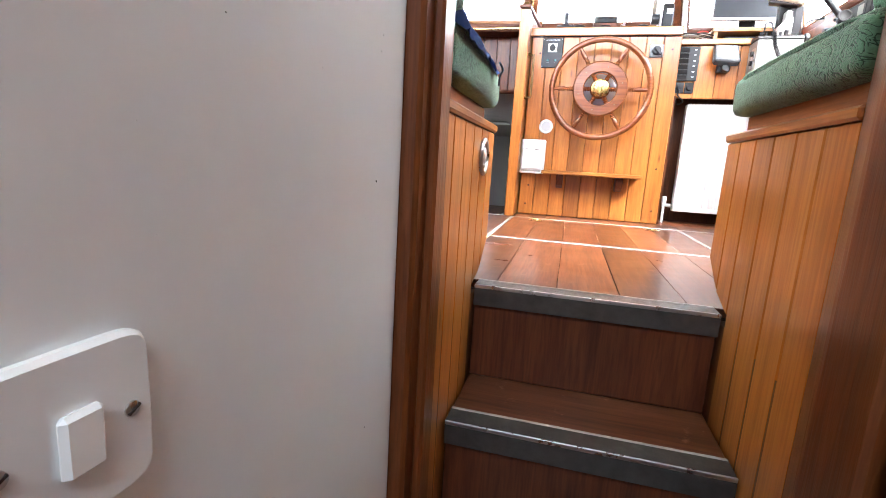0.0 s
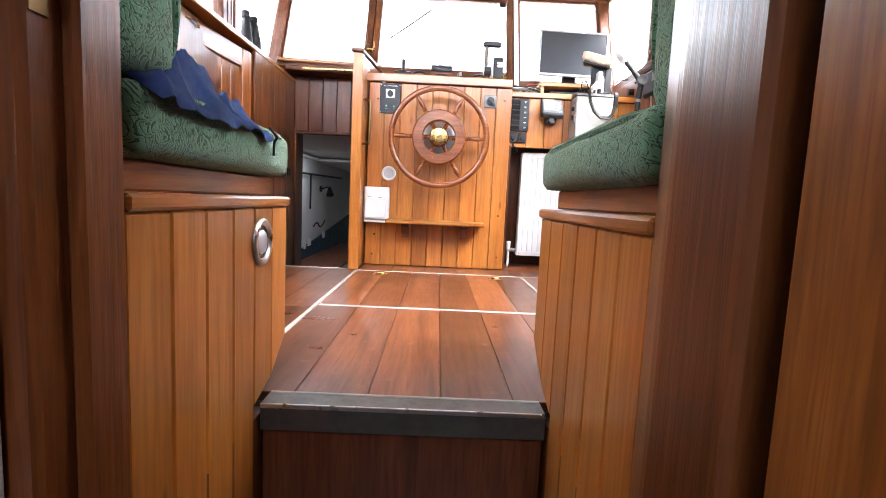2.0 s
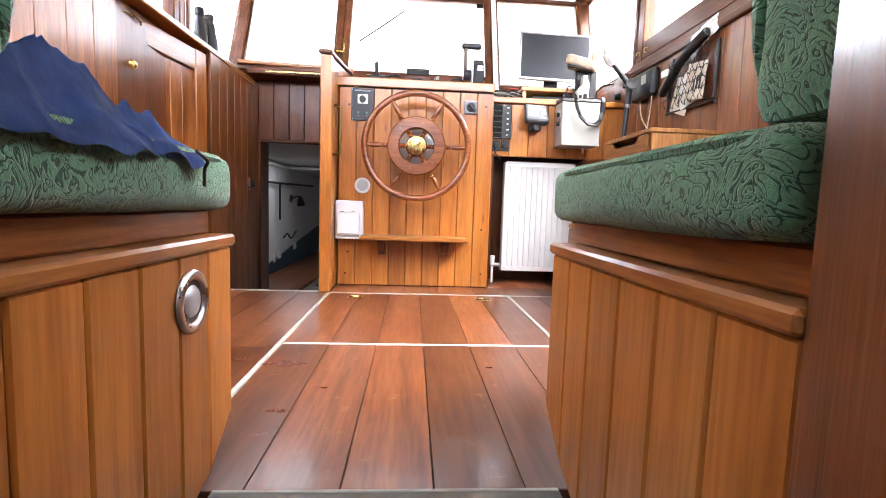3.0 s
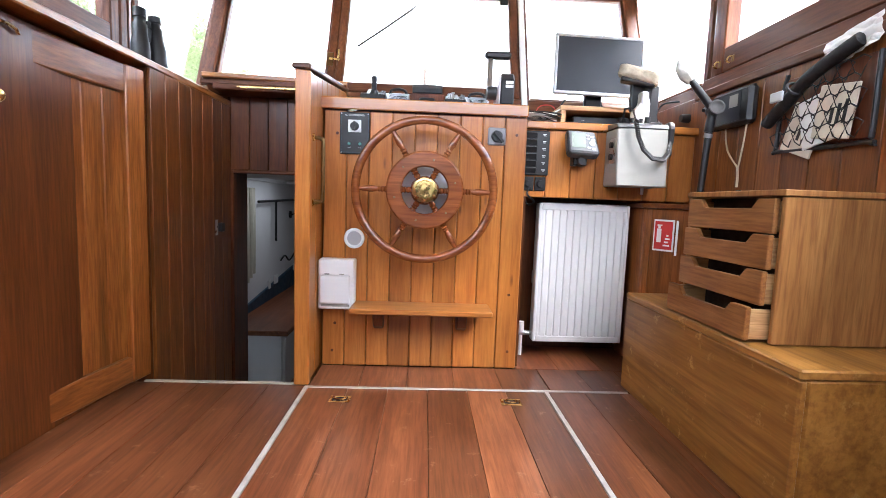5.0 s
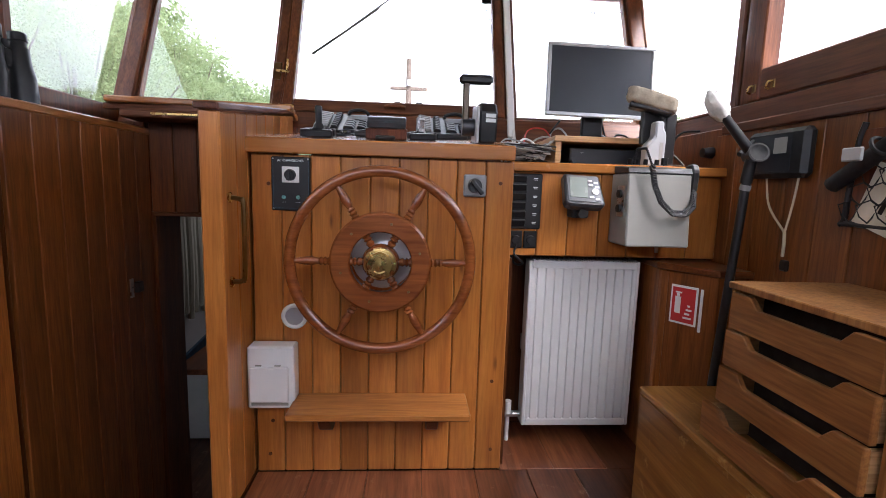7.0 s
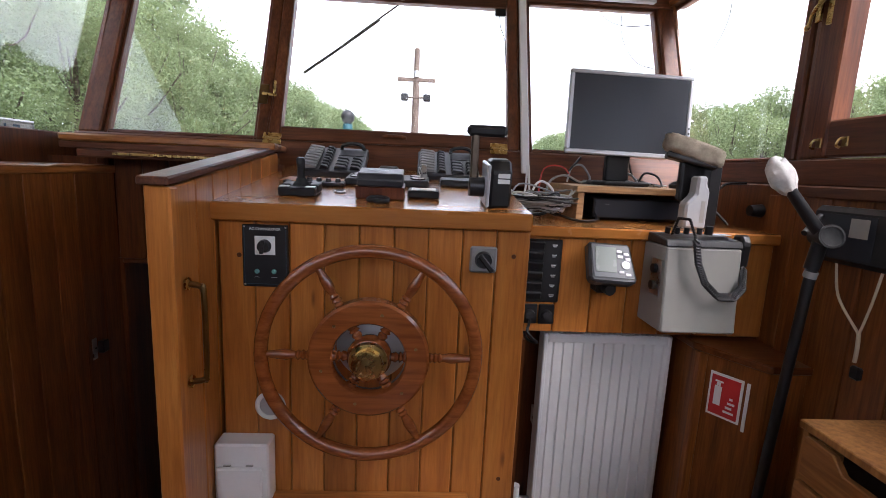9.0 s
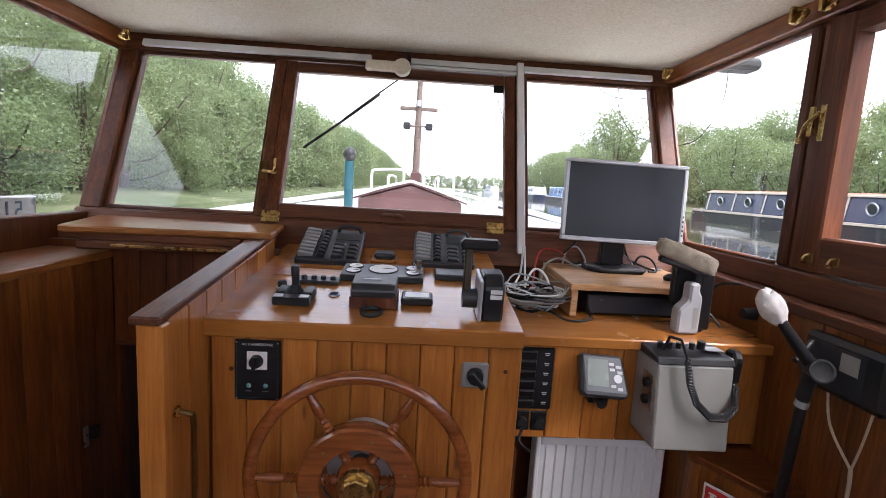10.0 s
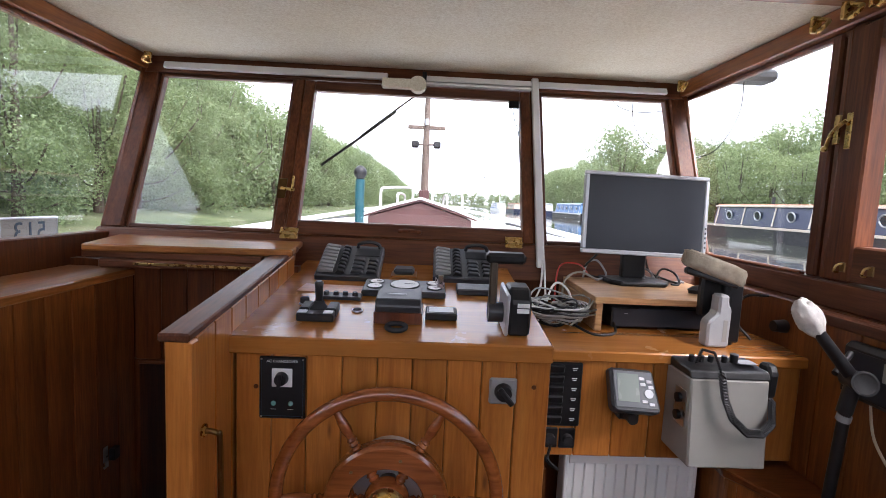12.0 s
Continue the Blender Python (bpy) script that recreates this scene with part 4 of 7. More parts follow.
structure("saloon_wall_end", box(-1.6, -0.2, 8.95, 9.0, -0.9, 0.95, 0.003), WHITE, "white painted end of the saloon", "wall")
# ceiling in four pieces round the added lamp, not open to the sky
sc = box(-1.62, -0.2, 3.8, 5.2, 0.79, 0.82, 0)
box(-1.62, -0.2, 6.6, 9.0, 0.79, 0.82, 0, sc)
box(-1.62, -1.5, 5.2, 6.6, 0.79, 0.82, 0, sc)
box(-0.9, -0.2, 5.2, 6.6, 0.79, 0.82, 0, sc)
structure("saloon_ceiling", sc, WHITE, "white saloon ceiling with a gap for the added lamp", "ceiling")
structure("saloon_dado", prism([(4.2, -0.9), (8.9, -0.9), (8.9, 0.06), (4.2, -0.46)], "x", -1.549, -1.525, 0.004), SHADOWBLUE, "dark blue lower lining along the saloon side", "wall")
galley = thing("galley_counter", (-1.3, 6.4, -0.9), "wooden galley worktop on pale cupboards", "counter")
part("worktop", box(-1.524, -1.02, 5.0, 8.2, -0.42, -0.38, 0.006), TEAK_Y, galley)
for i in range(6):
    y = 5.05 + i * 0.52
    d = part("door", box(-1.075, -1.05, y, y + 0.5, -0.86, -0.44, 0.006), ENAMEL, galley, "pale cupboard door")
    part("knob", turned([(0, 0.006), (0.015, 0.006), (0.02, 0.014), (0.028, 0.012)], (-1.05, y + 0.44, -0.5), (1, 0, 0), 12), BLACK, d, "", True)
part("carcass", box(-1.524, -1.076, 5.02, 8.18, -0.89, -0.421, 0), ENAMEL, galley)
for k, (y, z) in enumerate(((6.1, -0.22), (6.3, -0.2), (7.0, -0.16))):
    s = thing("wall_socket", (-1.525, y, z), "white plastic wall socket on the blue lining", "socket", "saloon sockets")
    part("plate", box(-1.524, -1.512, y - 0.06 if k else y - 0.03, y + 0.06 if k else y + 0.03, z - 0.045, z + 0.045, 0.004), PLASTIC, s)
blind = thing("curtain", (-1.53, 5.35, 0.7), "pale pleated curtain on the saloon side", "curtain")
for i in range(9):
    part("pleat", tube([(-1.52 + 0.012 * (i % 2), 5.05 + i * 0.075, 0.72), (-1.515 + 0.012 * (i % 2), 5.05 + i * 0.075, 0.3), (-1.52, 5.055 + i * 0.075, -0.1 + 0.03 * (i % 3))], 0.024, 8, 3), LINEN, blind, "", True)
spot = thing("reading_lamp", (-1.54, 6.9, 0.45), "small black wall reading lamp", "lamp")
part("base", rod((-1.55, 6.9, 0.45), (-1.53, 6.9, 0.45), 0.04), BLACK, spot, "", True)
part("arm", tube([(-1.53, 6.9, 0.45), (-1.45, 6.88, 0.47), (-1.42, 6.85, 0.44)], 0.008), BLACK, spot, "", True)
part("shade", rod((-1.42, 6.86, 0.47), (-1.4, 6.82, 0.37), 0.02, 0.05), BLACK, spot, "", True)
rail_s = thing("hanging_rail", (-1.5, 6.3, 0.62), "black hanging rail with hooks", "rail")
part("bar", rod((-1.5, 5.75, 0.6), (-1.5, 8.0, 0.64), 0.012), BLACK, rail_s, "", True)
part("bracket", rod((-1.5, 6.25, 0.61), (-1.5, 6.25, 0.2), 0.011), BLACK, rail_s, "", True)
part("hook", tube([(-1.5, 6.4, -0.02), (-1.47, 6.45, 0.03), (-1.45, 6.55, -0.03), (-1.43, 6.7, 0.05)], 0.009), BLACK, rail_s, "", True)

# sliding hatch over the companionway
hatch = thing("sliding_hatch", (-0.66, 3.8, 1.13), "weathered wooden sliding hatch over the companionway", "hatch")
part("board", prism([(-1.0, 3.6), (-0.37, 3.66), (-0.42, 3.97), (-1.12, 3.97)], "z", 1.168, 1.19, 0.005), PINE_X, hatch)
part("lower_board", prism([(-0.95, 3.6), (-0.44, 3.64), (-0.44, 3.96), (-1.0, 3.96)], "z", 1.118, 1.145, 0.005), FRAME_X, hatch)
part("runner", box(-1.02, -0.46, 3.63, 3.66, 1.146, 1.167, 0.002), FRAME_X, hatch)
part("piano_hinge", box(-0.93, -0.45, 3.608, 3.617, 1.128, 1.136, 0.001), BRASS, hatch, "dull brass piano hinge")
for x in (-0.97, -0.5):
    part("support", box(x - 0.02, x + 0.02, 3.75, 3.95, 1.09, 1.118, 0.002), FRAME, hatch)


# ---- things on the console front ----
def words(text, at, size, material, parent, turn=(90, 0, 0), mirror=False):
    """Lettering in the built-in font."""
    cu = bpy.data.curves.new("lettering", "FONT")
    cu.body, cu.size, cu.extrude, cu.align_x, cu.align_y = text, size, 0.0004, "CENTER", "CENTER"
    cu.materials.append(material)
    ob = new("lettering", cu)
    ob.parent = parent
    ob.matrix_basis = Matrix.Translation(-origin_of(parent)) @ pose(*at, *turn) @ Matrix.Diagonal((-1 if mirror else 1, 1, 1, 1))
    return ob


LETTER = paint("pale_lettering", (0.7, 0.72, 0.72), 0.5, 0, 0.02, 4, 0)
GREEN_LED = paint("green_indicator", (0.16, 0.36, 0.32), 0.2, 0, 0.05, 8, 0)
chg = thing("changeover_panel", (-0.27, CF, 0.9), "black changeover panel with rotary switch and two lamps", "panel")
part("plate", box(-0.325, -0.214, CF - 0.008, CF - 0.001, 0.823, 0.978, 0.003), BLACK, chg)
line = box(-0.32, -0.319, CF - 0.0088, CF - 0.0078, 0.83, 0.968, 0)
box(-0.22, -0.219, CF - 0.0088, CF - 0.0078, 0.83, 0.968, 0, line)
box(-0.32, -0.219, CF - 0.0088, CF - 0.0078, 0.83, 0.831, 0, line)
part("border_line", line, SHADOWBLUE, chg)
words("AC CHANGEOVER", (-0.2695, CF - 0.0085, 0.967), 0.009, LETTER, chg)
part("switch_plate", box(-0.294, -0.245, CF - 0.011, CF - 0.0082, 0.904, 0.95, 0.002), PLASTIC, chg)
kn = part("knob", rod((-0.27, CF - 0.011, 0.926), (-0.27, CF - 0.026, 0.926), 0.0165, 0.014, 20), BLACK, chg, "", True)
part("grip", moved(box(-0.004, 0.004, -0.008, 0.0, -0.016, 0.016, 0.001), Matrix.Translation((-0.27, CF - 0.026, 0.926)) @ Matrix.Rotation(radians(8), 4, "Y")), BLACK, kn)
for x in (-0.29, -0.249):
    led = part("indicator", turned([(0, 0.0062), (-0.002, 0.006), (-0.005, 0.003)], (x, CF - 0.008, 0.862), (0, 1, 0), 14), GREEN_LED, chg, "small green lamp", True)
    words("\u2013\u2013\u2013\u2013", (x, CF - 0.0085, 0.848), 0.007, LETTER, chg)
for x in (-0.319, -0.22):
    for z in (0.829, 0.972):
        part("screw", turned([(0, 0.0026), (-0.001, 0.002)], (x, CF - 0.0085, z), (0, 1, 0), 10), STEEL, chg)

rot = thing("rotary_switch", (0.267, CF, 0.911), "grey square rotary switch with black handle", "switch")
part("plate", box(0.233, 0.301, CF - 0.012, CF - 0.001, 0.878, 0.944, 0.005), PLATEGREY, rot)
part("boss", rod((0.267, CF - 0.012, 0.911), (0.267, CF - 0.028, 0.911), 0.022, 0.019, 24), BLACK, rot, "", True)
part("handle", moved(box(-0.007, 0.007, -0.014, 0.0, -0.032, 0.02, 0.003), Matrix.Translation((0.267, CF - 0.026, 0.911)) @ Matrix.Rotation(radians(-40), 4, "Y")), BLACK, rot)

spk = thing("round_vent", (-0.265, CF, 0.505), "round white vent with grey mesh centre", "vent")
part("bezel", ring((-0.265, CF - 0.003, 0.505), (0, 1, 0), 0.033, 0.0065, 40, 10, 0.7), PLASTIC, spk, "", True)
part("mesh", turned([(0, 0.031), (-0.003, 0.031), (-0.004, 0.028)], (-0.265, CF, 0.505), (0, 1, 0), 32), SILVER, spk)

wb = thing("switch_box", (-0.32, CF, 0.335), "white plastic consumer unit with hinged cover", "box")
part("case", box(-0.389, -0.254, CF - 0.06, CF - 0.001, 0.238, 0.428, 0.005), PLASTIC, wb)
part("cover", box(-0.381, -0.268, CF - 0.073, CF - 0.061, 0.262, 0.37, 0.004), PLASTIC, wb)
part("slot", box(-0.378, -0.271, CF - 0.0615, CF - 0.0605, 0.249, 0.258, 0), GREYBOX, wb)
for x in (-0.355, -0.3):
    part("hinge", box(x - 0.009, x + 0.009, CF - 0.066, CF - 0.061, 0.371, 0.375, 0.001), GREYBOX, wb)
for x, z in ((-0.335, 0.9), (0.345, 0.92), (-0.335, 0.17), (0.35, 0.07), (-0.345, 0.06), (0.345, 0.3)):
    part("plug", turned([(0, 0.006), (-0.0015, 0.0055)], (x, CF, z), (0, 1, 0), 12), PANEL, console)

# ---- instruments on the console top ----
SLOPE = math.atan(0.094 / 0.74)


def on_top(x, y, up=0.0, turn=0.0):
    """A place on the sloping console top."""
    return Matrix.Translation((x, y, 1.032 + (y - 3.23) * 0.127 + up)) @ Matrix.Rotation(SLOPE, 4, "X") @ Matrix.Rotation(radians(turn), 4, "Z")


def at_top(x, y):
    return (x, y, 1.032 + (y - 3.23) * 0.127)


GAUGE = paint("white_gauge_face", (0.75, 0.76, 0.74), 0.3, 0, 0.02, 4, 0)
DARKGREY = paint("charcoal_plastic", (0.03, 0.032, 0.036), 0.36, 0, 0.15, 10, 0.05)
COPPER = wood("copper_sheet", (0.5, 0.2, 0.09), (0.6, 0.27, 0.13), (0.66, 0.33, 0.18), "x", 0.3, 0.2, 0.05)


def control_panel(x, y, w, label):
    """A ribbed switch console: two ranks of rockers and a hooded grip."""
    m = on_top(x, y, 0.012) @ Matrix.Rotation(radians(18), 4, "X")
    ob = thing("control_panel", at_top(x, y), label, "instrument", "ribbed control panels")
    part("case", moved(box(-w / 2, w / 2, 0, 0.2, -0.03, 0.006, 0.004), m), DARKGREY, ob)
    # the ribs' pale highlight is put into their lighter grey
    for i in range(8):
        part("rib", moved(prism([(-w / 2 + 0.01, 0.0), (-w / 2 + 0.06, 0.004), (-w / 2 + 0.06, 0.012), (-w / 2 + 0.014, 0.018), (-w / 2 + 0.008, 0.012)], "y", 0.012 + i * 0.022, 0.027 + i * 0.022, 0.002), m @ Matrix.Translation((0, 0, 0.006))), PLATEGREY, ob)
        part("rocker", moved(prism([(-0.04, 0), (-0.008, 0), (-0.012, 0.012), (-0.03, 0.016)], "y", 0.012 + i * 0.022, 0.026 + i * 0.022, 0.002), m @ Matrix.Translation((0, 0, 0.006))), BLACK, ob)
    for i in range(4):
        for a, b in ((0.01, 0.055), (0.062, w / 2 - 0.008)):
            part("key", moved(prism([(a, 0), (b, 0), (b - 0.008, 0.011), (a + 0.005, 0.014)], "y", 0.012 + i * 0.024, 0.028 + i * 0.024, 0.002), m @ Matrix.Translation((0, 0, 0.006))), DARKGREY if a < 0.05 else BLACK, ob)
    part("grip", moved(tube([(0.012, 0.185, 0.004), (0.018, 0.19, 0.02), (0.055, 0.193, 0.027), (w / 2 - 0.022, 0.19, 0.02), (w / 2 - 0.014, 0.185, 0.004)], 0.007, 8, 4), m), BLACK, ob, "", True)
    part("recess", moved(box(0.01, w / 2 - 0.01, 0.125, 0.175, 0.006, 0.009, 0.002), m), BLACK, ob)
    return ob


control_panel(-0.2, 3.69, 0.215, "dark ribbed control panel on the console top")
control_panel(0.197, 3.715, 0.215, "dark ribbed control panel behind the throttle")
cop = solid("copper_plate", moved(prism([(-0.11, -0.035), (0.11, -0.04), (0.09, 0.035), (-0.1, 0.04)], "z", 0, 0.0025, 0.0008), on_top(-0.22, 3.6)), COPPER, "thin copper-coloured sheet on the console top", "plate", at=at_top(-0.22, 3.6))
sws = thing("switch_strip", at_top(-0.185, 3.52), "black strip of four round switches", "switch")
part("plate", moved(box(-0.062, 0.062, -0.022, 0.022, 0, 0.01, 0.002), on_top(-0.185, 3.52)), DARKGREY, sws)
for i in range(4):
    part("button", moved(rod((-0.042 + i * 0.028, 0, 0.01), (-0.042 + i * 0.028, 0, 0.02), 0.009, 0.007, 14), on_top(-0.185, 3.52)), BLACK, sws, "", True)
dash = thing("gauge_panel", at_top(0.0, 3.59), "dark gauge panel with five white dials", "instrument")
m = on_top(0.0, 3.59)
part("case", moved(box(-0.128, 0.128, -0.05, 0.075, 0, 0.02, 0.004), m), DARKGREY, dash)
for x, y, r in ((0.0, 0.02, 0.046), (-0.09, 0.042, 0.023), (-0.092, -0.006, 0.023), (0.092, 0.042, 0.022), (0.094, -0.006, 0.022)):
    dial = part("dial", moved(turned([(0.02, r), (0.023, r * 0.97), (0.0235, r * 0.9)], (x, y, 0), (0, 0, 1), 28), m), GAUGE, dash, "white dial")
    part("dial_rim", moved(ring((x, y, 0.0215), (0, 0, 1), r, 0.0025, 32, 6), m), BLACK, dial, "", True)
    part("needle", moved(box(x - 0.001, x + r * 0.7, y - 0.0008, y + 0.0008, 0.0238, 0.0246, 0), m), BLACK, dial)
keys = thing("ignition_keys", at_top(0.112, 3.59), "bunch of keys hanging from the ignition lock", "keys")
part("lock", moved(rod((0.112, 0.002, 0.02), (0.112, 0.002, 0.034), 0.012, 0.011, 16), m), STEEL, keys, "", True)
part("key", moved(box(0.104, 0.12, 0.0, 0.004, 0.034, 0.068, 0.001), m @ Matrix.Rotation(radians(14), 4, "X")), STEEL, keys)
part("key_ring", moved(ring((0.1, -0.02, 0.045), (1, 0.3, 0.2), 0.014, 0.0016, 20, 6), m), STEEL, keys, "", True)
comp = thing("instrument_hood", at_top(-0.003, 3.36), "grey hooded instrument on a dark wooden block", "instrument")
m = on_top(-0.003, 3.36)
part("block", moved(box(-0.062, 0.064, -0.03, 0.055, 0, 0.032, 0.002), m), RISER, comp)
part("hood", moved(prism([(-0.034, 0.033), (0.06, 0.033), (0.06, 0.07), (-0.02, 0.066), (-0.036, 0.052)], "x", -0.058, 0.06, 0.003), m), DARKGREY, comp)
part("stripe", moved(box(-0.03, 0.02, 0.008, 0.012, 0.0695, 0.0705, 0), m), SILVER, comp)
sd = thing("small_display", at_top(0.112, 3.395), "small black display with pale screen", "display")
m = on_top(0.112, 3.395)
part("case", moved(box(-0.043, 0.043, -0.03, 0.03, 0, 0.02, 0.004), m), BLACK, sd)
part("screen", moved(box(-0.033, 0.033, -0.016, 0.02, 0.0202, 0.0212, 0), m), GAUGE, sd, "pale grey screen")
pad = thing("button_pad", at_top(-0.012, 3.78), "small dark pad on a wooden base", "instrument")
m = on_top(-0.012, 3.78)
part("base", moved(box(-0.045, 0.045, -0.035, 0.035, 0, 0.008, 0.002), m), PINE_X, pad)
part("pad", moved(box(-0.036, 0.036, -0.026, 0.03, 0.0082, 0.03, 0.008), m), DARKGREY, pad)
nb = solid("dark_notebook", moved(box(-0.06, 0.055, -0.035, 0.035, 0, 0.02, 0.004), on_top(0.225, 3.62)), DARKGREY, "dark flat case on the console top", "case", at=at_top(0.225, 3.62))
ringt = solid("black_ring", moved(ring((0, 0, 0.006), (0, 0, 1), 0.024, 0.0065, 32, 10), on_top(-0.003, 3.3)), RUBBER, "black rubber ring in the console top", "ring", at=at_top(-0.003, 3.3), smooth=True)
joy = thing("joystick", at_top(-0.215, 3.37), "black joystick control on a square base", "joystick")
m = on_top(-0.215, 3.37)
jb = box(-0.048, 0.048, -0.045, -0.012, 0, 0.022, 0.003)
box(-0.048, -0.022, -0.011, 0.045, 0, 0.026, 0.003, jb)
box(0.022, 0.048, -0.011, 0.045, 0, 0.026, 0.003, jb)
box(-0.0215, 0.0215, -0.011, 0.045, 0, 0.008, 0.001, jb)
part("base", moved(jb, m), BLACK, joy)
part("boot", moved(turned([(0.006, 0.03), (0.018, 0.026), (0.03, 0.016), (0.04, 0.012)], (0, 0.01, 0), (0, 0, 1), 18), m), RUBBER, joy, "", True)
part("stick", moved(turned([(0.036, 0.01), (0.07, 0.0105), (0.088, 0.012), (0.094, 0.008)], (0, 0.01, 0), (0, 0, 1), 14), m), BLACK, joy, "", True)
for x in (-0.034, 0.032):
    part("key", moved(box(x - 0.012, x + 0.012, -0.04, -0.02, 0.0222, 0.0242, 0.0005), m), SILVER, joy)
for x, y, r in ((-0.275, 3.46, 0.013), (-0.12, 3.42, 0.012)):
    bt = thing("push_button", at_top(x, y), "small round push button in the worktop", "button", "round buttons")
    part("collar", moved(turned([(0, r + 0.004), (0.003, r + 0.003), (0.004, r)], (0, 0, 0), (0, 0, 1), 20), on_top(x, y)), STEEL, bt, "", True)
    part("cap", moved(turned([(0.003, r), (0.018 if x < -0.2 else 0.005, r * 0.95), (0.02 if x < -0.2 else 0.006, r * 0.6)], (0, 0, 0), (0, 0, 1), 20), on_top(x, y)), RUBBER, bt, "", True)

thr = thing("throttle", at_top(0.28, 3.33), "black throttle control with side lever", "throttle")
m = on_top(0.28, 3.33)
part("housing", moved(prism([(-0.05, 0), (0.06, 0), (0.06, 0.1), (0.035, 0.118), (-0.02, 0.118), (-0.05, 0.09)], "x", -0.002, 0.052, 0.006), m), BLACK, thr)
part("cheek", moved(box(-0.012, -0.0025, -0.052, 0.062, 0.0, 0.108, 0.003), m), SILVER, thr, "grey side plate")
for i in range(2):
    part("badge", moved(box(0.016, 0.046, -0.0515, -0.0503, 0.062 + i * 0.014, 0.073 + i * 0.014, 0), m), GAUGE, thr)
part("pivot", moved(rod((-0.05, 0.0, 0.045), (-0.0125, 0.0, 0.045), 0.026, 0.026, 24), m), DARKGREY, thr, "", True)
lev = part("lever", moved(prism([(-0.015, 0.03), (0.016, 0.03), (0.026, 0.17), (0.006, 0.18)], "x", -0.05, -0.03, 0.004), m), DARKLEVER, thr, "dark bronze lever arm")
part("grip", moved(box(-0.062, 0.04, 0.0, 0.036, 0.172, 0.2, 0.008), m), BLACK, lev)

# ---- on the side worktop ----
BT = 0.993
stand = thing("monitor_stand", (0.82, 3.7, BT), "pale wooden riser shelf on the worktop", "shelf")
part("top", prism([(0.585, 3.53), (1.01, 3.53), (1.07, 3.72), (1.07, 3.96), (0.6, 3.96)], "z", 1.08, 1.1, 0.002), BEECH, stand)
part("leg", box(0.59, 0.612, 3.535, 3.95, BT + 0.001, 1.079, 0.002), BEECH, stand)
part("leg", box(1.03, 1.05, 3.72, 3.95, BT + 0.001, 1.079, 0.002), BEECH, stand)
rec = thing("video_recorder", (0.82, 3.66, BT), "slim black recorder box under the riser", "recorder")
part("case", box(0.655, 0.985, 3.57, 3.8, BT + 0.006, 1.062, 0.003), BLACK, rec)
part("front_panel", box(0.66, 0.98, 3.567, 3.5705, BT + 0.01, 1.058, 0.001), SCREEN, rec)
words("\u2013\u2013", (0.7, 3.5665, 1.045), 0.012, LETTER, rec)
for x in (0.68, 0.96):
    for y in (3.59, 3.78):
        part("foot", rod((x, y, BT), (x, y, BT + 0.006), 0.01), RUBBER, rec)
mon = thing("monitor", (0.8, 3.76, 1.1), "silver-framed flat computer monitor on a black stand", "monitor")
fr = box(0.59, 1.018, 3.715, 3.735, 1.213, 1.228, 0.003)
box(0.59, 1.018, 3.715, 3.735, 1.48, 1.493, 0.003, fr)
box(0.59, 0.604, 3.715, 3.735, 1.2285, 1.4795, 0.003, fr)
box(1.004, 1.018, 3.715, 3.735, 1.2285, 1.4795, 0.003, fr)


def skew(bm):
    return moved(bm, Matrix.Translation((0.843, 3.81, 1.35)) @ Matrix.Scale(1.053, 4) @ Matrix.Rotation(radians(-5), 4, "X") @ Matrix.Rotation(radians(1.0), 4, "Y") @ Matrix.Translation((-0.804, -3.73, -1.35)))


part("bezel", skew(fr), SILVER, mon)
part("screen", skew(box(0.6035, 1.0045, 3.719, 3.73, 1.228, 1.48, 0)), SCREEN, mon, "dark switched-off screen")
part("back", skew(box(0.6, 1.01, 3.736, 3.765, 1.22, 1.487, 0.008)), BLACK, mon)
for i in range(5):
    part("button", skew(box(1.009, 1.0135, 3.7135, 3.715, 1.25 + i * 0.016, 1.257 + i * 0.016, 0)), BLACK, mon)
part("neck", box(0.795, 0.885, 3.85, 3.88, 1.115, 1.3, 0.006), BLACK, mon)
part("foot", prism([(0.725, 3.905), (0.725, 3.79), (0.755, 3.745), (0.915, 3.745), (0.945, 3.79), (0.945, 3.905)], "z", 1.101, 1.117, 0.005), BLACK, mon)
mouse = solid("computer_mouse", moved(turned([(0.0, 0.004), (0.002, 0.026), (0.014, 0.028), (0.025, 0.018), (0.029, 0.004)], (0, 0, 0), (0, 0, 1), 24), Matrix.Translation((0.985, 3.66, 1.1005)) @ Matrix.Diagonal((1.5, 1.0, 0.95, 1))), BLACK, "black computer mouse on the riser", "mouse", at=(0.985, 3.66, 1.1), smooth=True)

bottle = thing("spray_bottle", (0.9, 3.42, BT), "white plastic bottle with measuring window", "bottle")
mb = Matrix.Translation((0.892, 3.42, BT + 0.001)) @ Matrix.Diagonal((0.85, 0.85, 0.88, 1))
part("body", moved(prism([(-0.038, 0.0), (0.038, 0.0), (0.04, 0.125), (0.028, 0.14), (0.028, 0.17), (-0.006, 0.17), (-0.008, 0.11), (-0.038, 0.08)], "y", -0.026, 0.026, 0.007), mb), MILKY, bottle)
part("level_window", moved(box(0.012, 0.026, -0.0272, -0.0262, 0.02, 0.09, 0), mb), GREYBOX, bottle)
duster = thing("wash_mitt", (0.9, 3.44, 1.15), "grubby fleece window washer on a black holder", "brush")
FLEECE = paint("grubby_fleece", (0.42, 0.36, 0.27), 0.95, 0, 0.3, 30, 0.9, 0, 0.006)
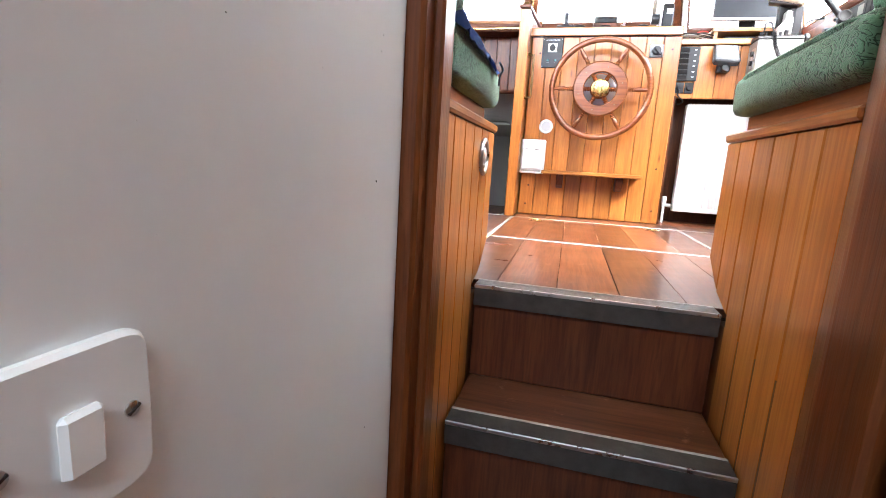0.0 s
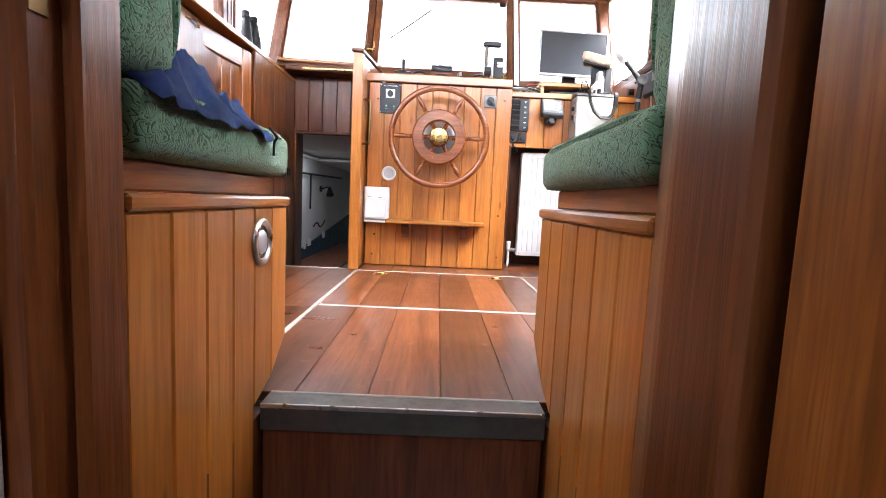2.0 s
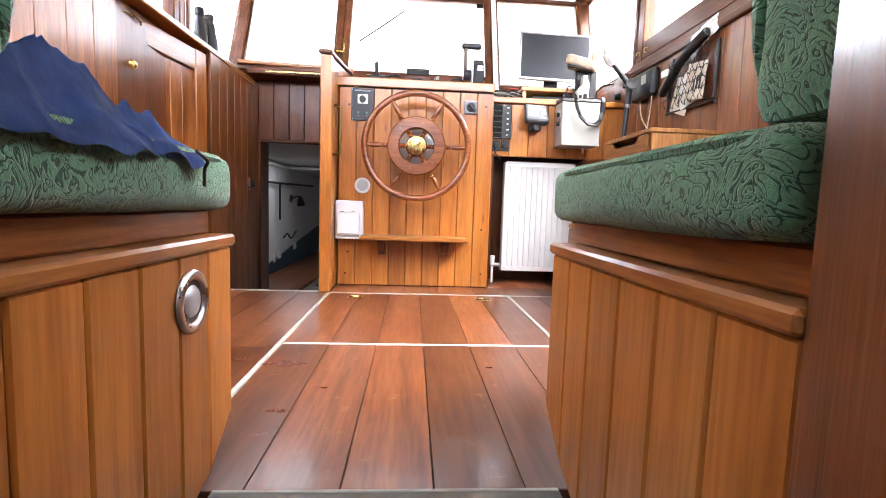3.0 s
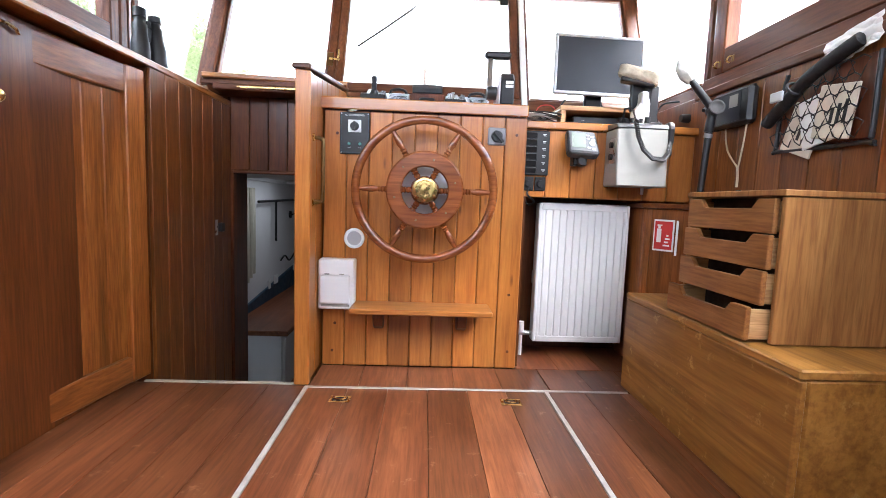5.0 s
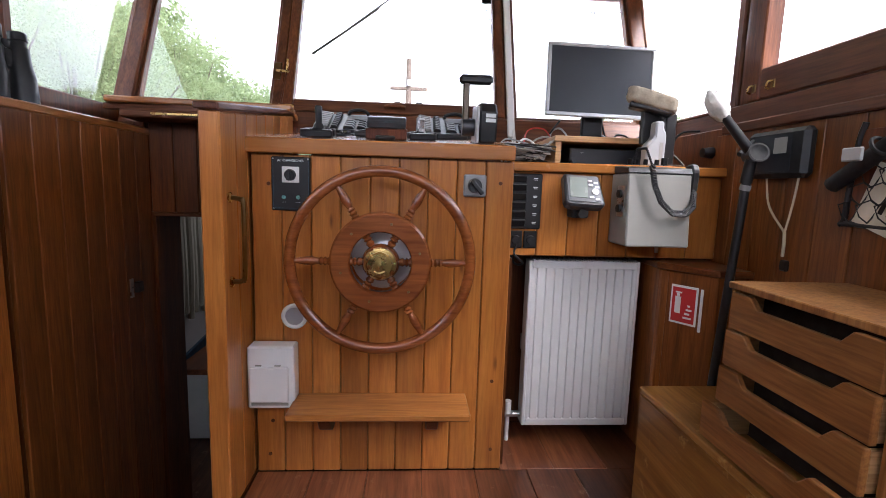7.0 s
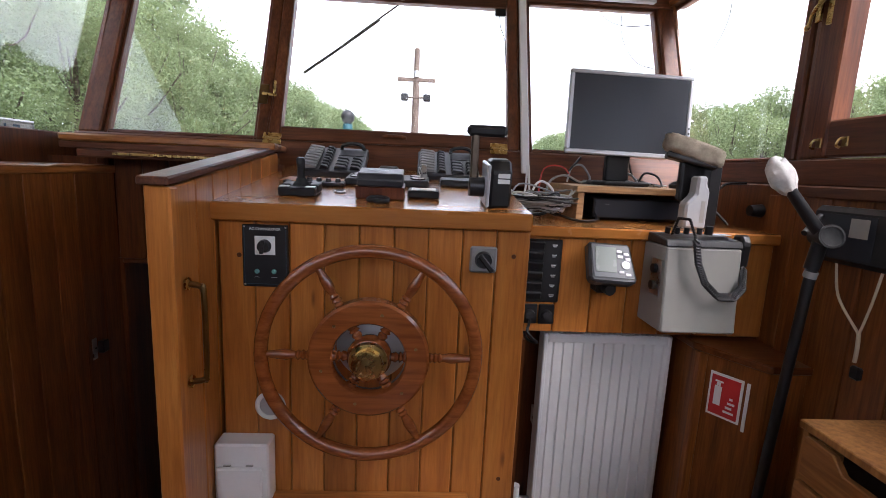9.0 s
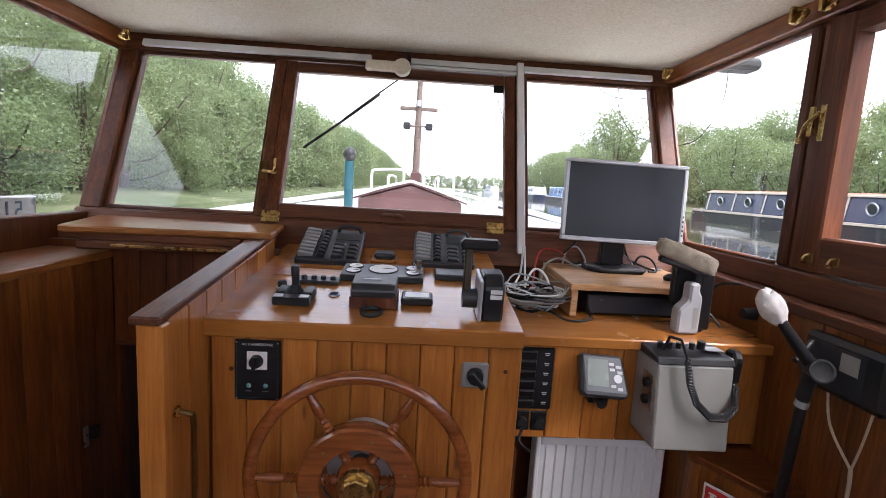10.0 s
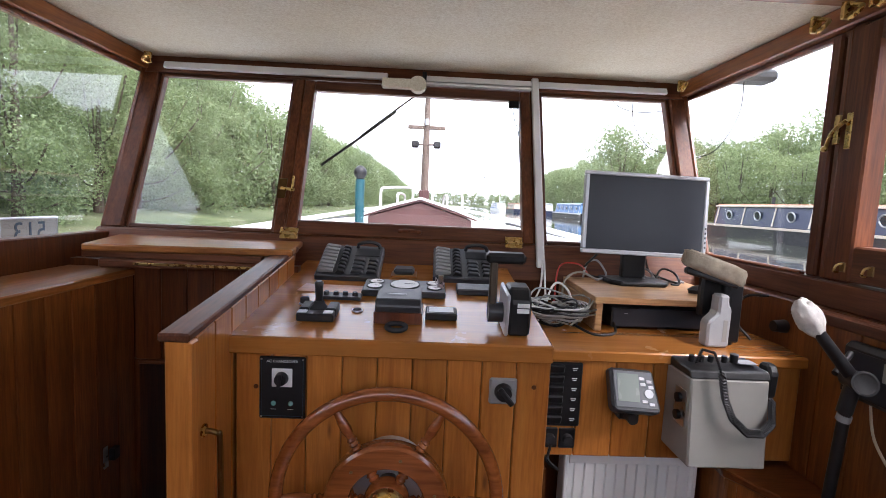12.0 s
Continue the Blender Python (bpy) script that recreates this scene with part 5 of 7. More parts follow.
md = Matrix.Translation((0.885, 3.44, 1.215)) @ Matrix.Diagonal((1.05, 1.1, 1.3, 1)) @ Matrix.Rotation(radians(12), 4, "Y") @ Matrix.Rotation(radians(-20), 4, "Z")
fl = bmesh.new()
bmesh.ops.create_icosphere(fl, subdivisions=4, radius=1.0)
for v in fl.verts:
    k = 1 + 0.07 * noise.noise(v.co * 5.0) + 0.03 * noise.noise(v.co * 14.0)
    c = Vector((math.copysign(abs(v.co.x) ** 0.35, v.co.x), math.copysign(abs(v.co.y) ** 0.45, v.co.y), math.copysign(abs(v.co.z) ** 0.45, v.co.z)))
    v.co = Vector((c.x * 0.078 * k, c.y * 0.03 * k, (c.z * 0.021 - 0.006 * c.x) * k))
part("fleece", moved(fl, md), FLEECE, duster, "", True)
part("grip", rod((0.945, 3.45, BT + 0.001), (0.935, 3.45, 1.18), 0.019, 0.016), BLACK, duster, "", True)
part("clip", box(0.935, 0.975, 3.43, 3.475, 1.0, 1.175, 0.005), BLACK, duster)
part("holder", moved(box(-0.065, 0.065, -0.02, 0.02, -0.03, -0.015, 0.004), md), BLACK, duster)
part("cradle", box(0.865, 0.935, 3.452, 3.478, 1.07, 1.19, 0.006), BLACK, duster)
rnd = random.Random(5)
coil = thing("cable_coil", (0.48, 3.62, BT), "tangled coil of grey and black cables", "cables")
for k in range(17):
    pts, r = [], 0.04 + 0.03 * rnd.random() + 0.003 * k
    for i in range(15):
        a = i * math.tau / 7.0 + k
        pts.append((0.48 + r * math.cos(a) * (1.0 + 0.3 * rnd.random()), 3.6 + 0.9 * r * math.sin(a) * (1.0 + 0.3 * rnd.random()), BT + 0.006 + 0.0025 * k + 0.03 * rnd.random() + (0.03 + 0.02 * rnd.random()) * max(0.0, math.sin(a + k * 0.5)) * (k % 3 == 0)))
    part("cable", tube(pts, 0.003, 6, 4), (GREYBOX, BLACK, MILKY, BLACK, ENAMEL)[k % 5], coil, "", True)
RED = paint("red_plastic", (0.5, 0.03, 0.02), 0.4, 0, 0.1, 10, 0)
for k, (pts, mt, nm) in enumerate((
        ([(0.515, 3.93, 1.16), (0.505, 3.9, 1.06), (0.46, 3.82, BT + 0.02), (0.43, 3.7, BT + 0.03), (0.47, 3.6, BT + 0.03)], ENAMEL, "white cable from the trunking"),
        ([(0.52, 3.93, 1.16), (0.52, 3.88, 1.05), (0.5, 3.76, BT + 0.01), (0.52, 3.66, BT + 0.03)], ENAMEL, "white cable from the trunking"),
        ([(0.7, 3.93, 1.11), (0.63, 3.85, 1.16), (0.56, 3.85, 1.15), (0.52, 3.75, 1.05), (0.5, 3.66, BT + 0.03)], RED, "thin red cable on the worktop"),
        ([(0.56, 3.8, BT + 0.03), (0.58, 3.84, 1.1), (0.64, 3.86, 1.13), (0.7, 3.84, 1.106)], GREYBOX, "grey cable over the riser"),
        ([(0.52, 3.54, BT + 0.02), (0.57, 3.48, BT + 0.004), (0.64, 3.5, BT + 0.004), (0.66, 3.56, BT + 0.02)], BLACK, "black cable into the recorder"),
        ([(0.7, 3.86, 1.2), (0.67, 3.9, 1.14), (0.72, 3.92, 1.106), (0.9, 3.9, 1.106)], BLACK, "black cable hanging behind the monitor"),
        ([(0.82, 3.86, 1.2), (0.86, 3.9, 1.14), (0.95, 3.88, 1.106), (1.04, 3.86, 1.106)], GREYBOX, "grey cable trailing behind the monitor"),
        ([(0.88, 3.86, 1.2), (0.94, 3.92, 1.13), (1.0, 3.84, 1.106), (1.05, 3.9, 1.106)], BLACK, "black cable hanging behind the monitor"),
        ([(0.47, 3.68, BT + 0.04), (0.5, 3.72, 1.09), (0.53, 3.74, 1.105), (0.555, 3.7, 1.08), (0.56, 3.62, BT + 0.02)], ENAMEL, "white cable looping up from the coil"),
        ([(0.66, 3.88, 1.106), (0.68, 3.9, 1.16), (0.72, 3.9, 1.17), (0.745, 3.87, 1.12), (0.7, 3.84, 1.106)], MILKY, "pale cable looped behind the monitor foot"),
        ([(0.86, 3.86, 1.106), (0.88, 3.89, 1.15), (0.92, 3.9, 1.14), (0.93, 3.86, 1.106), (0.89, 3.84, 1.108), (0.87, 3.87, 1.13)], MILKY, "pale cable looped behind the monitor foot"),
        ([(0.93, 3.87, 1.106), (0.96, 3.88, 1.15), (1.0, 3.86, 1.14), (1.0, 3.82, 1.106), (0.96, 3.8, 1.106)], BLACK, "black cable curled on the riser"),
        ([(1.03, 3.46, BT + 0.01), (1.0, 3.5, 1.06), (1.04, 3.52, 1.12), (1.1, 3.5, 1.13)], BLACK, "black cable to the side wall"))):
    solid("cable", tube(pts, 0.0042 if mt is not RED else 0.003, 6, 5), mt, nm, "cable", "loose cables", at=pts[0], smooth=True)
knob_w = thing("wall_fitting", (1.1, 3.42, 1.05), "black round knob on the side wall", "knob")
part("boss", rod((1.12, 3.45, 1.05), (1.085, 3.45, 1.05), 0.02, 0.016), BLACK, knob_w, "", True)

# ---- on the apron under the side worktop ----
AP = 3.35
swp = thing("switchboard", (0.445, AP, 0.86), "black panel of six rocker switches", "panel")
part("plate", box(0.391, 0.497, AP - 0.01, AP - 0.001, 0.778, 0.955, 0.004), BLACK, swp)
for i in range(6):
    z = 0.786 + i * 0.028
    part("rocker", prism([(AP - 0.011, z), (AP - 0.011, z + 0.024), (AP - 0.019, z + 0.021), (AP - 0.014, z + 0.002)], "x", 0.398, 0.446, 0.002), BLACK, swp)
    part("icon", box(0.468, 0.482, AP - 0.0112, AP - 0.0104, z + 0.013, z + 0.0155, 0), LETTER, swp)
    part("icon", box(0.47, 0.48, AP - 0.0112, AP - 0.0104, z + 0.0085, z + 0.0105, 0), LETTER, swp)
for i in range(2):
    so = thing("power_socket", (0.42 + i * 0.048, AP, 0.74), "black round-pin socket with cover", "socket", "sockets below the switches")
    part("plate", box(0.397 + i * 0.048, 0.441 + i * 0.048, AP - 0.008, AP - 0.001, 0.715, 0.772, 0.006), BLACK, so)
    part("cap", rod((0.419 + i * 0.048, AP - 0.008, 0.743), (0.419 + i * 0.048, AP - 0.022, 0.743), 0.015, 0.013), RUBBER, so, "", True)
solid("cable", tube([(0.42, AP - 0.02, 0.73), (0.41, AP - 0.04, 0.7), (0.44, AP - 0.035, 0.67), (0.425, AP + 0.02, 0.66), (0.41, AP + 0.03, 0.7)], 0.004, 6, 5), BLACK, "short black lead below the sockets", "cable", "loose cables", at=(0.42, AP, 0.7), smooth=True)
LCD = paint("lcd_grey", (0.24, 0.28, 0.25), 0.25, 0, 0.03, 4, 0)
ap = thing("autopilot_display", (0.61, AP, 0.87), "grey instrument display with buttons on a bracket", "display")
m = Matrix.Translation((0.612, 3.295, 0.9)) @ Matrix.Rotation(radians(-28), 4, "X") @ Matrix.Rotation(radians(3), 4, "Y")
part("case", moved(prism([(-0.062, 0.055), (0.05, 0.055), (0.066, -0.045), (0.055, -0.055), (-0.05, -0.055), (-0.06, -0.045)], "y", -0.018, 0.018, 0.006), m), DARKGREY, ap)
part("bezel", moved(prism([(-0.055, 0.048), (0.044, 0.048), (0.058, -0.042), (-0.05, -0.042)], "y", -0.0205, -0.0182, 0.001), m), BEZEL, ap)
part("screen", moved(box(-0.045, 0.01, -0.0222, -0.0207, -0.028, 0.041, 0), m), LCD, ap, "pale lcd screen")
for x, z in ((0.018, 0.03), (0.036, 0.024), (0.02, 0.016), (0.04, 0.01), (0.022, -0.026), (0.04, -0.032)):
    part("key", moved(box(x - 0.007, x + 0.007, -0.0235, -0.0206, z - 0.004, z + 0.004, 0.001), m), SILVER, ap)
part("dial_key", moved(rod((0.034, -0.0206, -0.006), (0.034, -0.024, -0.006), 0.011), m), SILVER, ap, "", True)
part("bracket", box(0.585, 0.64, 3.3, AP - 0.001, 0.82, 0.86, 0.004), BLACK, ap)
part("knob", rod((0.61, 3.27, 0.835), (0.61, 3.31, 0.835), 0.014), BLACK, ap, "", True)

radio = thing("radio_box", (0.83, AP, 0.86), "grey metal radio box with black control strip", "radio")
part("case", prism([(3.215, 0.742), (AP - 0.001, 0.742), (AP - 0.001, 0.962), (3.232, 0.962)], "x", 0.728, 0.925, 0.004), GREYBOX, radio)
part("control_strip", prism([(3.23, 0.963), (AP - 0.001, 0.963), (AP - 0.001, 0.99), (3.238, 0.981)], "x", 0.726, 0.927, 0.003), BLACK, radio)
for i, x in enumerate((0.75, 0.775, 0.8, 0.835, 0.86)):
    part("knob", rod((x, 3.28, 0.992), (x, 3.278, 1.008 if i != 4 else 1.014), 0.007 if i != 4 else 0.01), BLACK, radio, "", True)
part("label_plate", box(0.87, 0.915, 3.265, 3.3, 0.9925, 0.9932, 0), SILVER, radio)
for z in (0.855, 0.9):
    part("side_socket", rod((0.728, 3.27, z), (0.716, 3.27, z), 0.012), BLACK, radio, "", True)
part("side_plate", box(0.7255, 0.7278, 3.245, 3.295, 0.83, 0.925, 0.001), STEEL, radio)
part("bracket", rod((0.87, 3.3, 0.742), (0.87, 3.3, 0.715), 0.006), STEEL, radio, "", True)
hs = thing("radio_handset", (0.955, 3.27, 0.95), "black radio handset with coiled cord", "handset")
part("body", prism([(3.25, 0.91), (3.28, 0.91), (3.295, 0.975), (3.29, 0.995), (3.258, 0.997), (3.245, 0.975)], "x", 0.934, 0.96, 0.006), BLACK, hs)
part("hanger", box(0.925, 0.933, 3.25, 3.3, 0.93, 0.98, 0.002), STEEL, hs)
cord = []
base_pts = [Vector(p) for p in ((0.757, 3.27, 0.99), (0.752, 3.24, 1.035), (0.768, 3.215, 1.035), (0.785, 3.205, 0.985), (0.795, 3.2, 0.925), (0.815, 3.196, 0.88), (0.85, 3.193, 0.848), (0.892, 3.195, 0.846), (0.918, 3.203, 0.87), (0.937, 3.235, 0.91))]
for i in range(len(base_pts) - 1):
    for k in range(40):
        u = k / 40
        c = base_pts[i].lerp(base_pts[i + 1], u)
        a = (i * 40 + k) * 1.25
        rr_ = 0.0075 if 3 <= i <= 8 else 0.001
        cord.append(c + Vector((rr_ * math.cos(a), rr_ * 0.7 * math.sin(a), rr_ * math.sin(a))))
part("cord", tube(cord, 0.0034, 6, 1), BLACK, hs, "coiled black cord", True)

# ---- right wall ----
crutch = thing("walking_stick", (0.965, 3.13, 0.0), "black folding stick with white padded top", "stick")
part("pole", rod((0.965, 3.13, 0.0), (1.015, 3.115, 1.0), 0.0115, 0.012), BLACK, crutch, "", True)
part("collar", rod((1.011, 3.118, 0.92), (1.012, 3.115, 0.935), 0.0142), PLATEGREY, crutch, "", True)
part("sleeve", rod((1.011, 3.117, 0.94), (1.015, 3.108, 1.01), 0.0155), BLACK, crutch, "", True)
part("joint", rod((1.01, 3.08, 1.019), (1.022, 3.13, 1.016), 0.021), BLACK, crutch, "", True)
part("joint_cap", turned([(0, 0.022), (0.004, 0.0265), (0.008, 0.0265), (0.0085, 0.022), (0.0055, 0.018), (0.005, 0.002)], (1.0105, 3.082, 1.02), (-0.25, -1, 0.25), 28), RUBBER, crutch, "round cap", True)
part("arm", rod((1.01, 3.11, 1.025), (0.93, 3.125, 1.125), 0.014, 0.012), BLACK, crutch, "", True)
part("strap", rod((1.0, 3.14, 1.02), (1.06, 3.17, 1.06), 0.007), BLACK, crutch, "", True)
hood = bmesh.new()
bmesh.ops.create_icosphere(hood, subdivisions=3, radius=1.0)
for v in hood.verts:
    k = 1 + 0.2 * noise.noise(v.co * 2.2) + 0.16 * (0.5 - abs(noise.noise(v.co * 5.5)))
    v.co = Vector((v.co.x * 0.027 * k, v.co.y * 0.024 * k, v.co.z * 0.055 * k))
part("padded_top", moved(hood, Matrix.Translation((0.916, 3.13, 1.148)) @ Matrix.Rotation(radians(-36), 4, "Y") @ Matrix.Diagonal((1.0, 0.95, 0.85, 1))), FILM, crutch, "white plastic wrapped top", True)

tabl = thing("chart_plotter", (1.09, 3.08, 1.02), "black tablet-like display on the side wall", "display")
part("case", box(1.062, 1.098, 2.985, 3.2, 0.955, 1.085, 0.012), BLACK, tabl)
part("screen", box(1.0605, 1.0625, 3.03, 3.17, 0.972, 1.068, 0), SCREEN, tabl, "dark glossy screen")
part("label_patch", box(1.0598, 1.0606, 3.045, 3.09, 1.02, 1.062, 0), GREYBOX, tabl)
ROPE = paint("cream_cord", (0.55, 0.47, 0.34), 0.8, 0, 0.1, 20, 0.1)
lany = thing("lanyard", (1.085, 3.05, 0.9), "cream cord with key hanging from a hook", "cord")
part("cord", tube([(1.08, 3.13, 0.965), (1.082, 3.11, 0.88), (1.083, 3.05, 0.815), (1.083, 3.045, 0.81), (1.083, 3.03, 0.88), (1.08, 3.015, 0.965)], 0.003, 6, 6), ROPE, lany, "", True)
part("tail", tube([(1.083, 3.045, 0.812), (1.084, 3.043, 0.78), (1.084, 3.043, 0.745)], 0.0042, 6, 4), ROPE, lany, "", True)
part("hook", box(1.085, 1.099, 3.03, 3.055, 0.705, 0.735, 0.004), BLACK, lany)

net = thing("net_pocket", (1.09, 2.72, 0.95), "black net storage pocket holding cards and papers", "pocket")
corners = [(1.088, 2.565, 1.06), (1.088, 2.567, 0.852), (1.088, 2.58, 0.842), (1.088, 2.865, 0.848), (1.088, 2.88, 0.862), (1.088, 2.872, 1.02), (1.088, 2.86, 1.075)]
part("rim", tube(corners, 0.0065, 8, 4), BLACK, net, "", True)
part("backing", box(1.089, 1.0985, 2.575, 2.87, 0.852, 1.06, 0.002), RISER, net)
for r_ in range(5):
    for c_ in range(7):
        w, h = 0.0235, 0.0235
        yc, zc = 2.592 + c_ * 0.0425 + (0.02125 if r_ % 2 else 0), 0.878 + r_ * 0.038
        if yc > 2.86 or zc - 0.85 > (2.9 - yc) * 1.0 + 0.02:
            continue
        pts = [(1.055 + 0.012 * abs(k % 3 - 1), yc + w * math.sin(k * math.pi / 3), zc + h * 1.05 * math.cos(k * math.pi / 3)) for k in range(7)]
        part("mesh_cell", tube(pts, 0.0017, 5, 1), BLACK, net)
CARD = paint("buff_card", (0.62, 0.56, 0.46), 0.7, 0, 0.1, 12, 0.05)
for k, (ang, y, z, mt) in enumerate(((8, 2.66, 0.93, CARD), (-12, 2.72, 0.92, PLASTIC), (20, 2.78, 0.9, CARD))):
    cd = thing("packet", (1.075, y, z), "pale printed packet held in the net pocket", "packet", "packets in the net pocket")
    mm = Matrix.Translation((1.07 + 0.008 * k, y, z)) @ Matrix.Rotation(radians(ang), 4, "X")
    part("sleeve", moved(box(-0.003, 0.003, -0.06, 0.06, -0.07, 0.07, 0.002), mm), mt, cd)
    for j in range(3):
        part("print_bar", moved(box(-0.0042, -0.0032, -0.04 + 0.02 * j, -0.03 + 0.02 * j, -0.03, 0.03 - 0.01 * j, 0), mm), BLACK, cd)
umb = thing("folded_umbrella", (1.06, 2.75, 1.03), "black folded umbrella stuck in the net pocket", "umbrella")
part("canopy", tube([(1.065, 2.9, 0.935), (1.06, 2.84, 0.972), (1.055, 2.74, 1.035), (1.06, 2.65, 1.075), (1.065, 2.6, 1.095)], 0.0185, 10, 6), DARKCLOTH, umb, "", True)
part("strap", ring((1.047, 2.78, 1.015), (0, 0.85, -0.5), 0.02, 0.004, 24, 6), RUBBER, umb, "", True)
part("buckle", box(1.028, 1.035, 2.80, 2.85, 0.985, 1.015, 0.003), SILVER, umb)
BAG = glass_mat("clear_film", (0.9, 0.92, 0.94), 0.35)
wrap = bmesh.new()
bmesh.ops.create_grid(wrap, x_segments=10, y_segments=8, size=0.5)
for v in wrap.verts:
    v.co = Vector((1.075 + 0.012 * noise.noise(Vector((v.co.x * 9, v.co.y * 9, 1))), 2.64 + v.co.x * 0.16, 1.1 + v.co.y * 0.07 - v.co.x * 0.03))
bmesh.ops.solidify(wrap, geom=wrap.faces[:], thickness=0.002)
solid("plastic_wrap", wrap, PLASTIC, "crumpled pale plastic wrapping above the pocket", "bag", at=(1.075, 2.64, 1.07))

SIGNRED = paint("sign_red", (0.55, 0.03, 0.03), 0.4, 0, 0.03, 4, 0)
sign = thing("fire_sign", (0.947, 3.246, 0.56), "white and red fire extinguisher sign on the angled cupboard side", "sign")


def on_cup(bm):
    """Local sign: across in x, face at y = 0, set on the angled side of the cupboard."""
    return moved(bm, Matrix.Translation((0.947, 3.2445, 0.557)) @ Matrix.Rotation(radians(-57.1), 4, "Z"))


part("board", on_cup(box(-0.042, 0.042, -0.005, -0.002, -0.062, 0.062, 0.001)), PLASTIC, sign)
part("field", on_cup(box(-0.036, 0.036, -0.0064, -0.0052, -0.055, 0.055, 0)), SIGNRED, sign)
pic = box(-0.026, -0.008, -0.0076, -0.0066, -0.028, 0.026, 0)
box(-0.022, -0.012, -0.0076, -0.0066, 0.027, 0.036, 0, pic)
box(-0.026, -0.006, -0.0076, -0.0066, 0.037, 0.042, 0, pic)
for k in range(4):
    box(0.002 + k * 0.004, 0.028 - (k % 2) * 0.006, -0.0076, -0.0066, -0.042 + k * 0.013, -0.036 + k * 0.013, 0, pic)
part("pictogram", on_cup(pic), PLASTIC, sign)
strip = solid("white_strip", on_cup(box(0.049, 0.057, -0.006, -0.002, -0.075, 0.06, 0.001)), PLASTIC, "narrow white plastic strip beside the fire sign", "strip", at=(0.975, 3.2, 0.5))

# catches on the side windows
for y, z in ((3.395, 1.6),):
    ct = thing("window_catch", (1.17, y, z), "brass window catch with ball lever", "catch")
    part("plate", box(1.166, 1.176, y - 0.03, y - 0.012, z - 0.045, z + 0.05, 0.002), BRASS, ct)
    part("plate_keep", box(1.166, 1.176, y + 0.01, y + 0.026, z - 0.03, z + 0.05, 0.002), BRASS, ct)
    part("lever", tube([(1.16, y - 0.02, z + 0.03), (1.15, y + 0.01, z), (1.155, y + 0.03, z - 0.035)], 0.005), BRASS, ct, "", True)
    kb = bmesh.new()
    bmesh.ops.create_icosphere(kb, subdivisions=2, radius=0.009, matrix=Matrix.Translation((1.155, y + 0.034, z - 0.04)))
    part("ball", kb, BRASS, ct, "", True)
for s_, y in ((1, 3.25), (1, 3.33), (-1, 2.55), (-1, 2.85)):
    st = thing("window_stay", (s_ * 1.16, y, 1.245), "small brass fastener on the window rail", "fastener", "window fasteners")
    x = s_ * 1.163 if s_ > 0 else -1.188
    d_ = -s_
    part("plate", box(min(x, x + d_ * 0.006), max(x, x + d_ * 0.006), y - 0.009, y + 0.009, 1.23, 1.256, 0.002), DULLBRASS, st)
    part("pin", tube([(x + d_ * 0.004, y, 1.252), (x + d_ * 0.02, y, 1.248), (x + d_ * 0.022, y + 0.004, 1.232), (x + d_ * 0.01, y + 0.006, 1.228)], 0.003), BRASS, st, "", True)
for x, y in ((1.12, 4.17), (-1.12, 4.17), (1.13, 3.48), (1.13, 3.38), (1.13, 3.3)):
    bk = thing("roof_catch", (x, y, 1.9), "polished brass corner catch below the roof", "catch", "brass roof catches")
    part("plate", box(x - 0.014, x + 0.014, y - 0.006, y + 0.006, 1.885, 1.93, 0.002), BRASS, bk)
    part("hasp", tube([(x, y - 0.008, 1.92), (x + 0.012, y - 0.03, 1.91), (x - 0.004, y - 0.035, 1.89), (x, y - 0.01, 1.885)], 0.006), BRASS, bk, "", True)
roof_beam = structure("ceiling_beam", box(-1.16, 1.16, 3.385, 3.425, 1.936, 1.9485, 0.004), PINE_X, "slim varnished beam across the ceiling", "beam")

# trunking and wiper on the front windows
trunk = thing("cable_trunking", (0.5, 3.97, 1.2), "white cable trunking along the window head", "trunking")
part("upright", lean(box(0.494, 0.524, 3.958, 3.983, 1.13, 1.93, 0.003)), ENAMEL, trunk)
part("long_run", lean(box(-1.1, -0.14, 3.96, 3.988, 1.888, 1.918, 0.003)), ENAMEL, trunk)
part("long_run", lean(box(0.03, 0.493, 3.96, 3.988, 1.872, 1.885, 0.003)), ENAMEL, trunk)
part("long_run", lean(box(0.03, 0.493, 3.96, 3.988, 1.89, 1.915, 0.003)), ENAMEL, trunk)
part("long_run", lean(box(0.525, 1.1, 3.96, 3.988, 1.888, 1.915, 0.003)), ENAMEL, trunk)
wip = thing("wiper", (-0.03, 3.98, 1.86), "windscreen wiper with cream motor housing", "wiper")
part("motor", lean(box(-0.16, -0.03, 3.935, 3.975, 1.845, 1.89, 0.006)), CREAM, wip, "cream motor box")
part("drum", lean(rod((-0.005, 3.925, 1.865), (-0.005, 3.977, 1.865), 0.036, 0.036, 28)), CREAM, wip, "", True)
part("bracket", lean(box(0.012, 0.03, 3.95, 3.985, 1.85, 1.93, 0.002)), BLACK, wip)
part("arm", lean(tube([(-0.01, 4.05, 1.845), (-0.13, 4.055, 1.742), (-0.25, 4.055, 1.635)], 0.004)), BLACK, wip, "", True)
part("blade", lean(tube([(-0.1, 4.045, 1.757), (-0.25, 4.042, 1.625), (-0.4, 4.045, 1.5)], 0.0065)), RUBBER, wip, "", True)
sens = solid("window_sensor", lean(box(0.395, 0.44, 3.985, 4.003, 1.79, 1.825, 0.003)), BLACK, "small black box stuck on the glass", "sensor", at=(0.42, 4.2, 1.8))
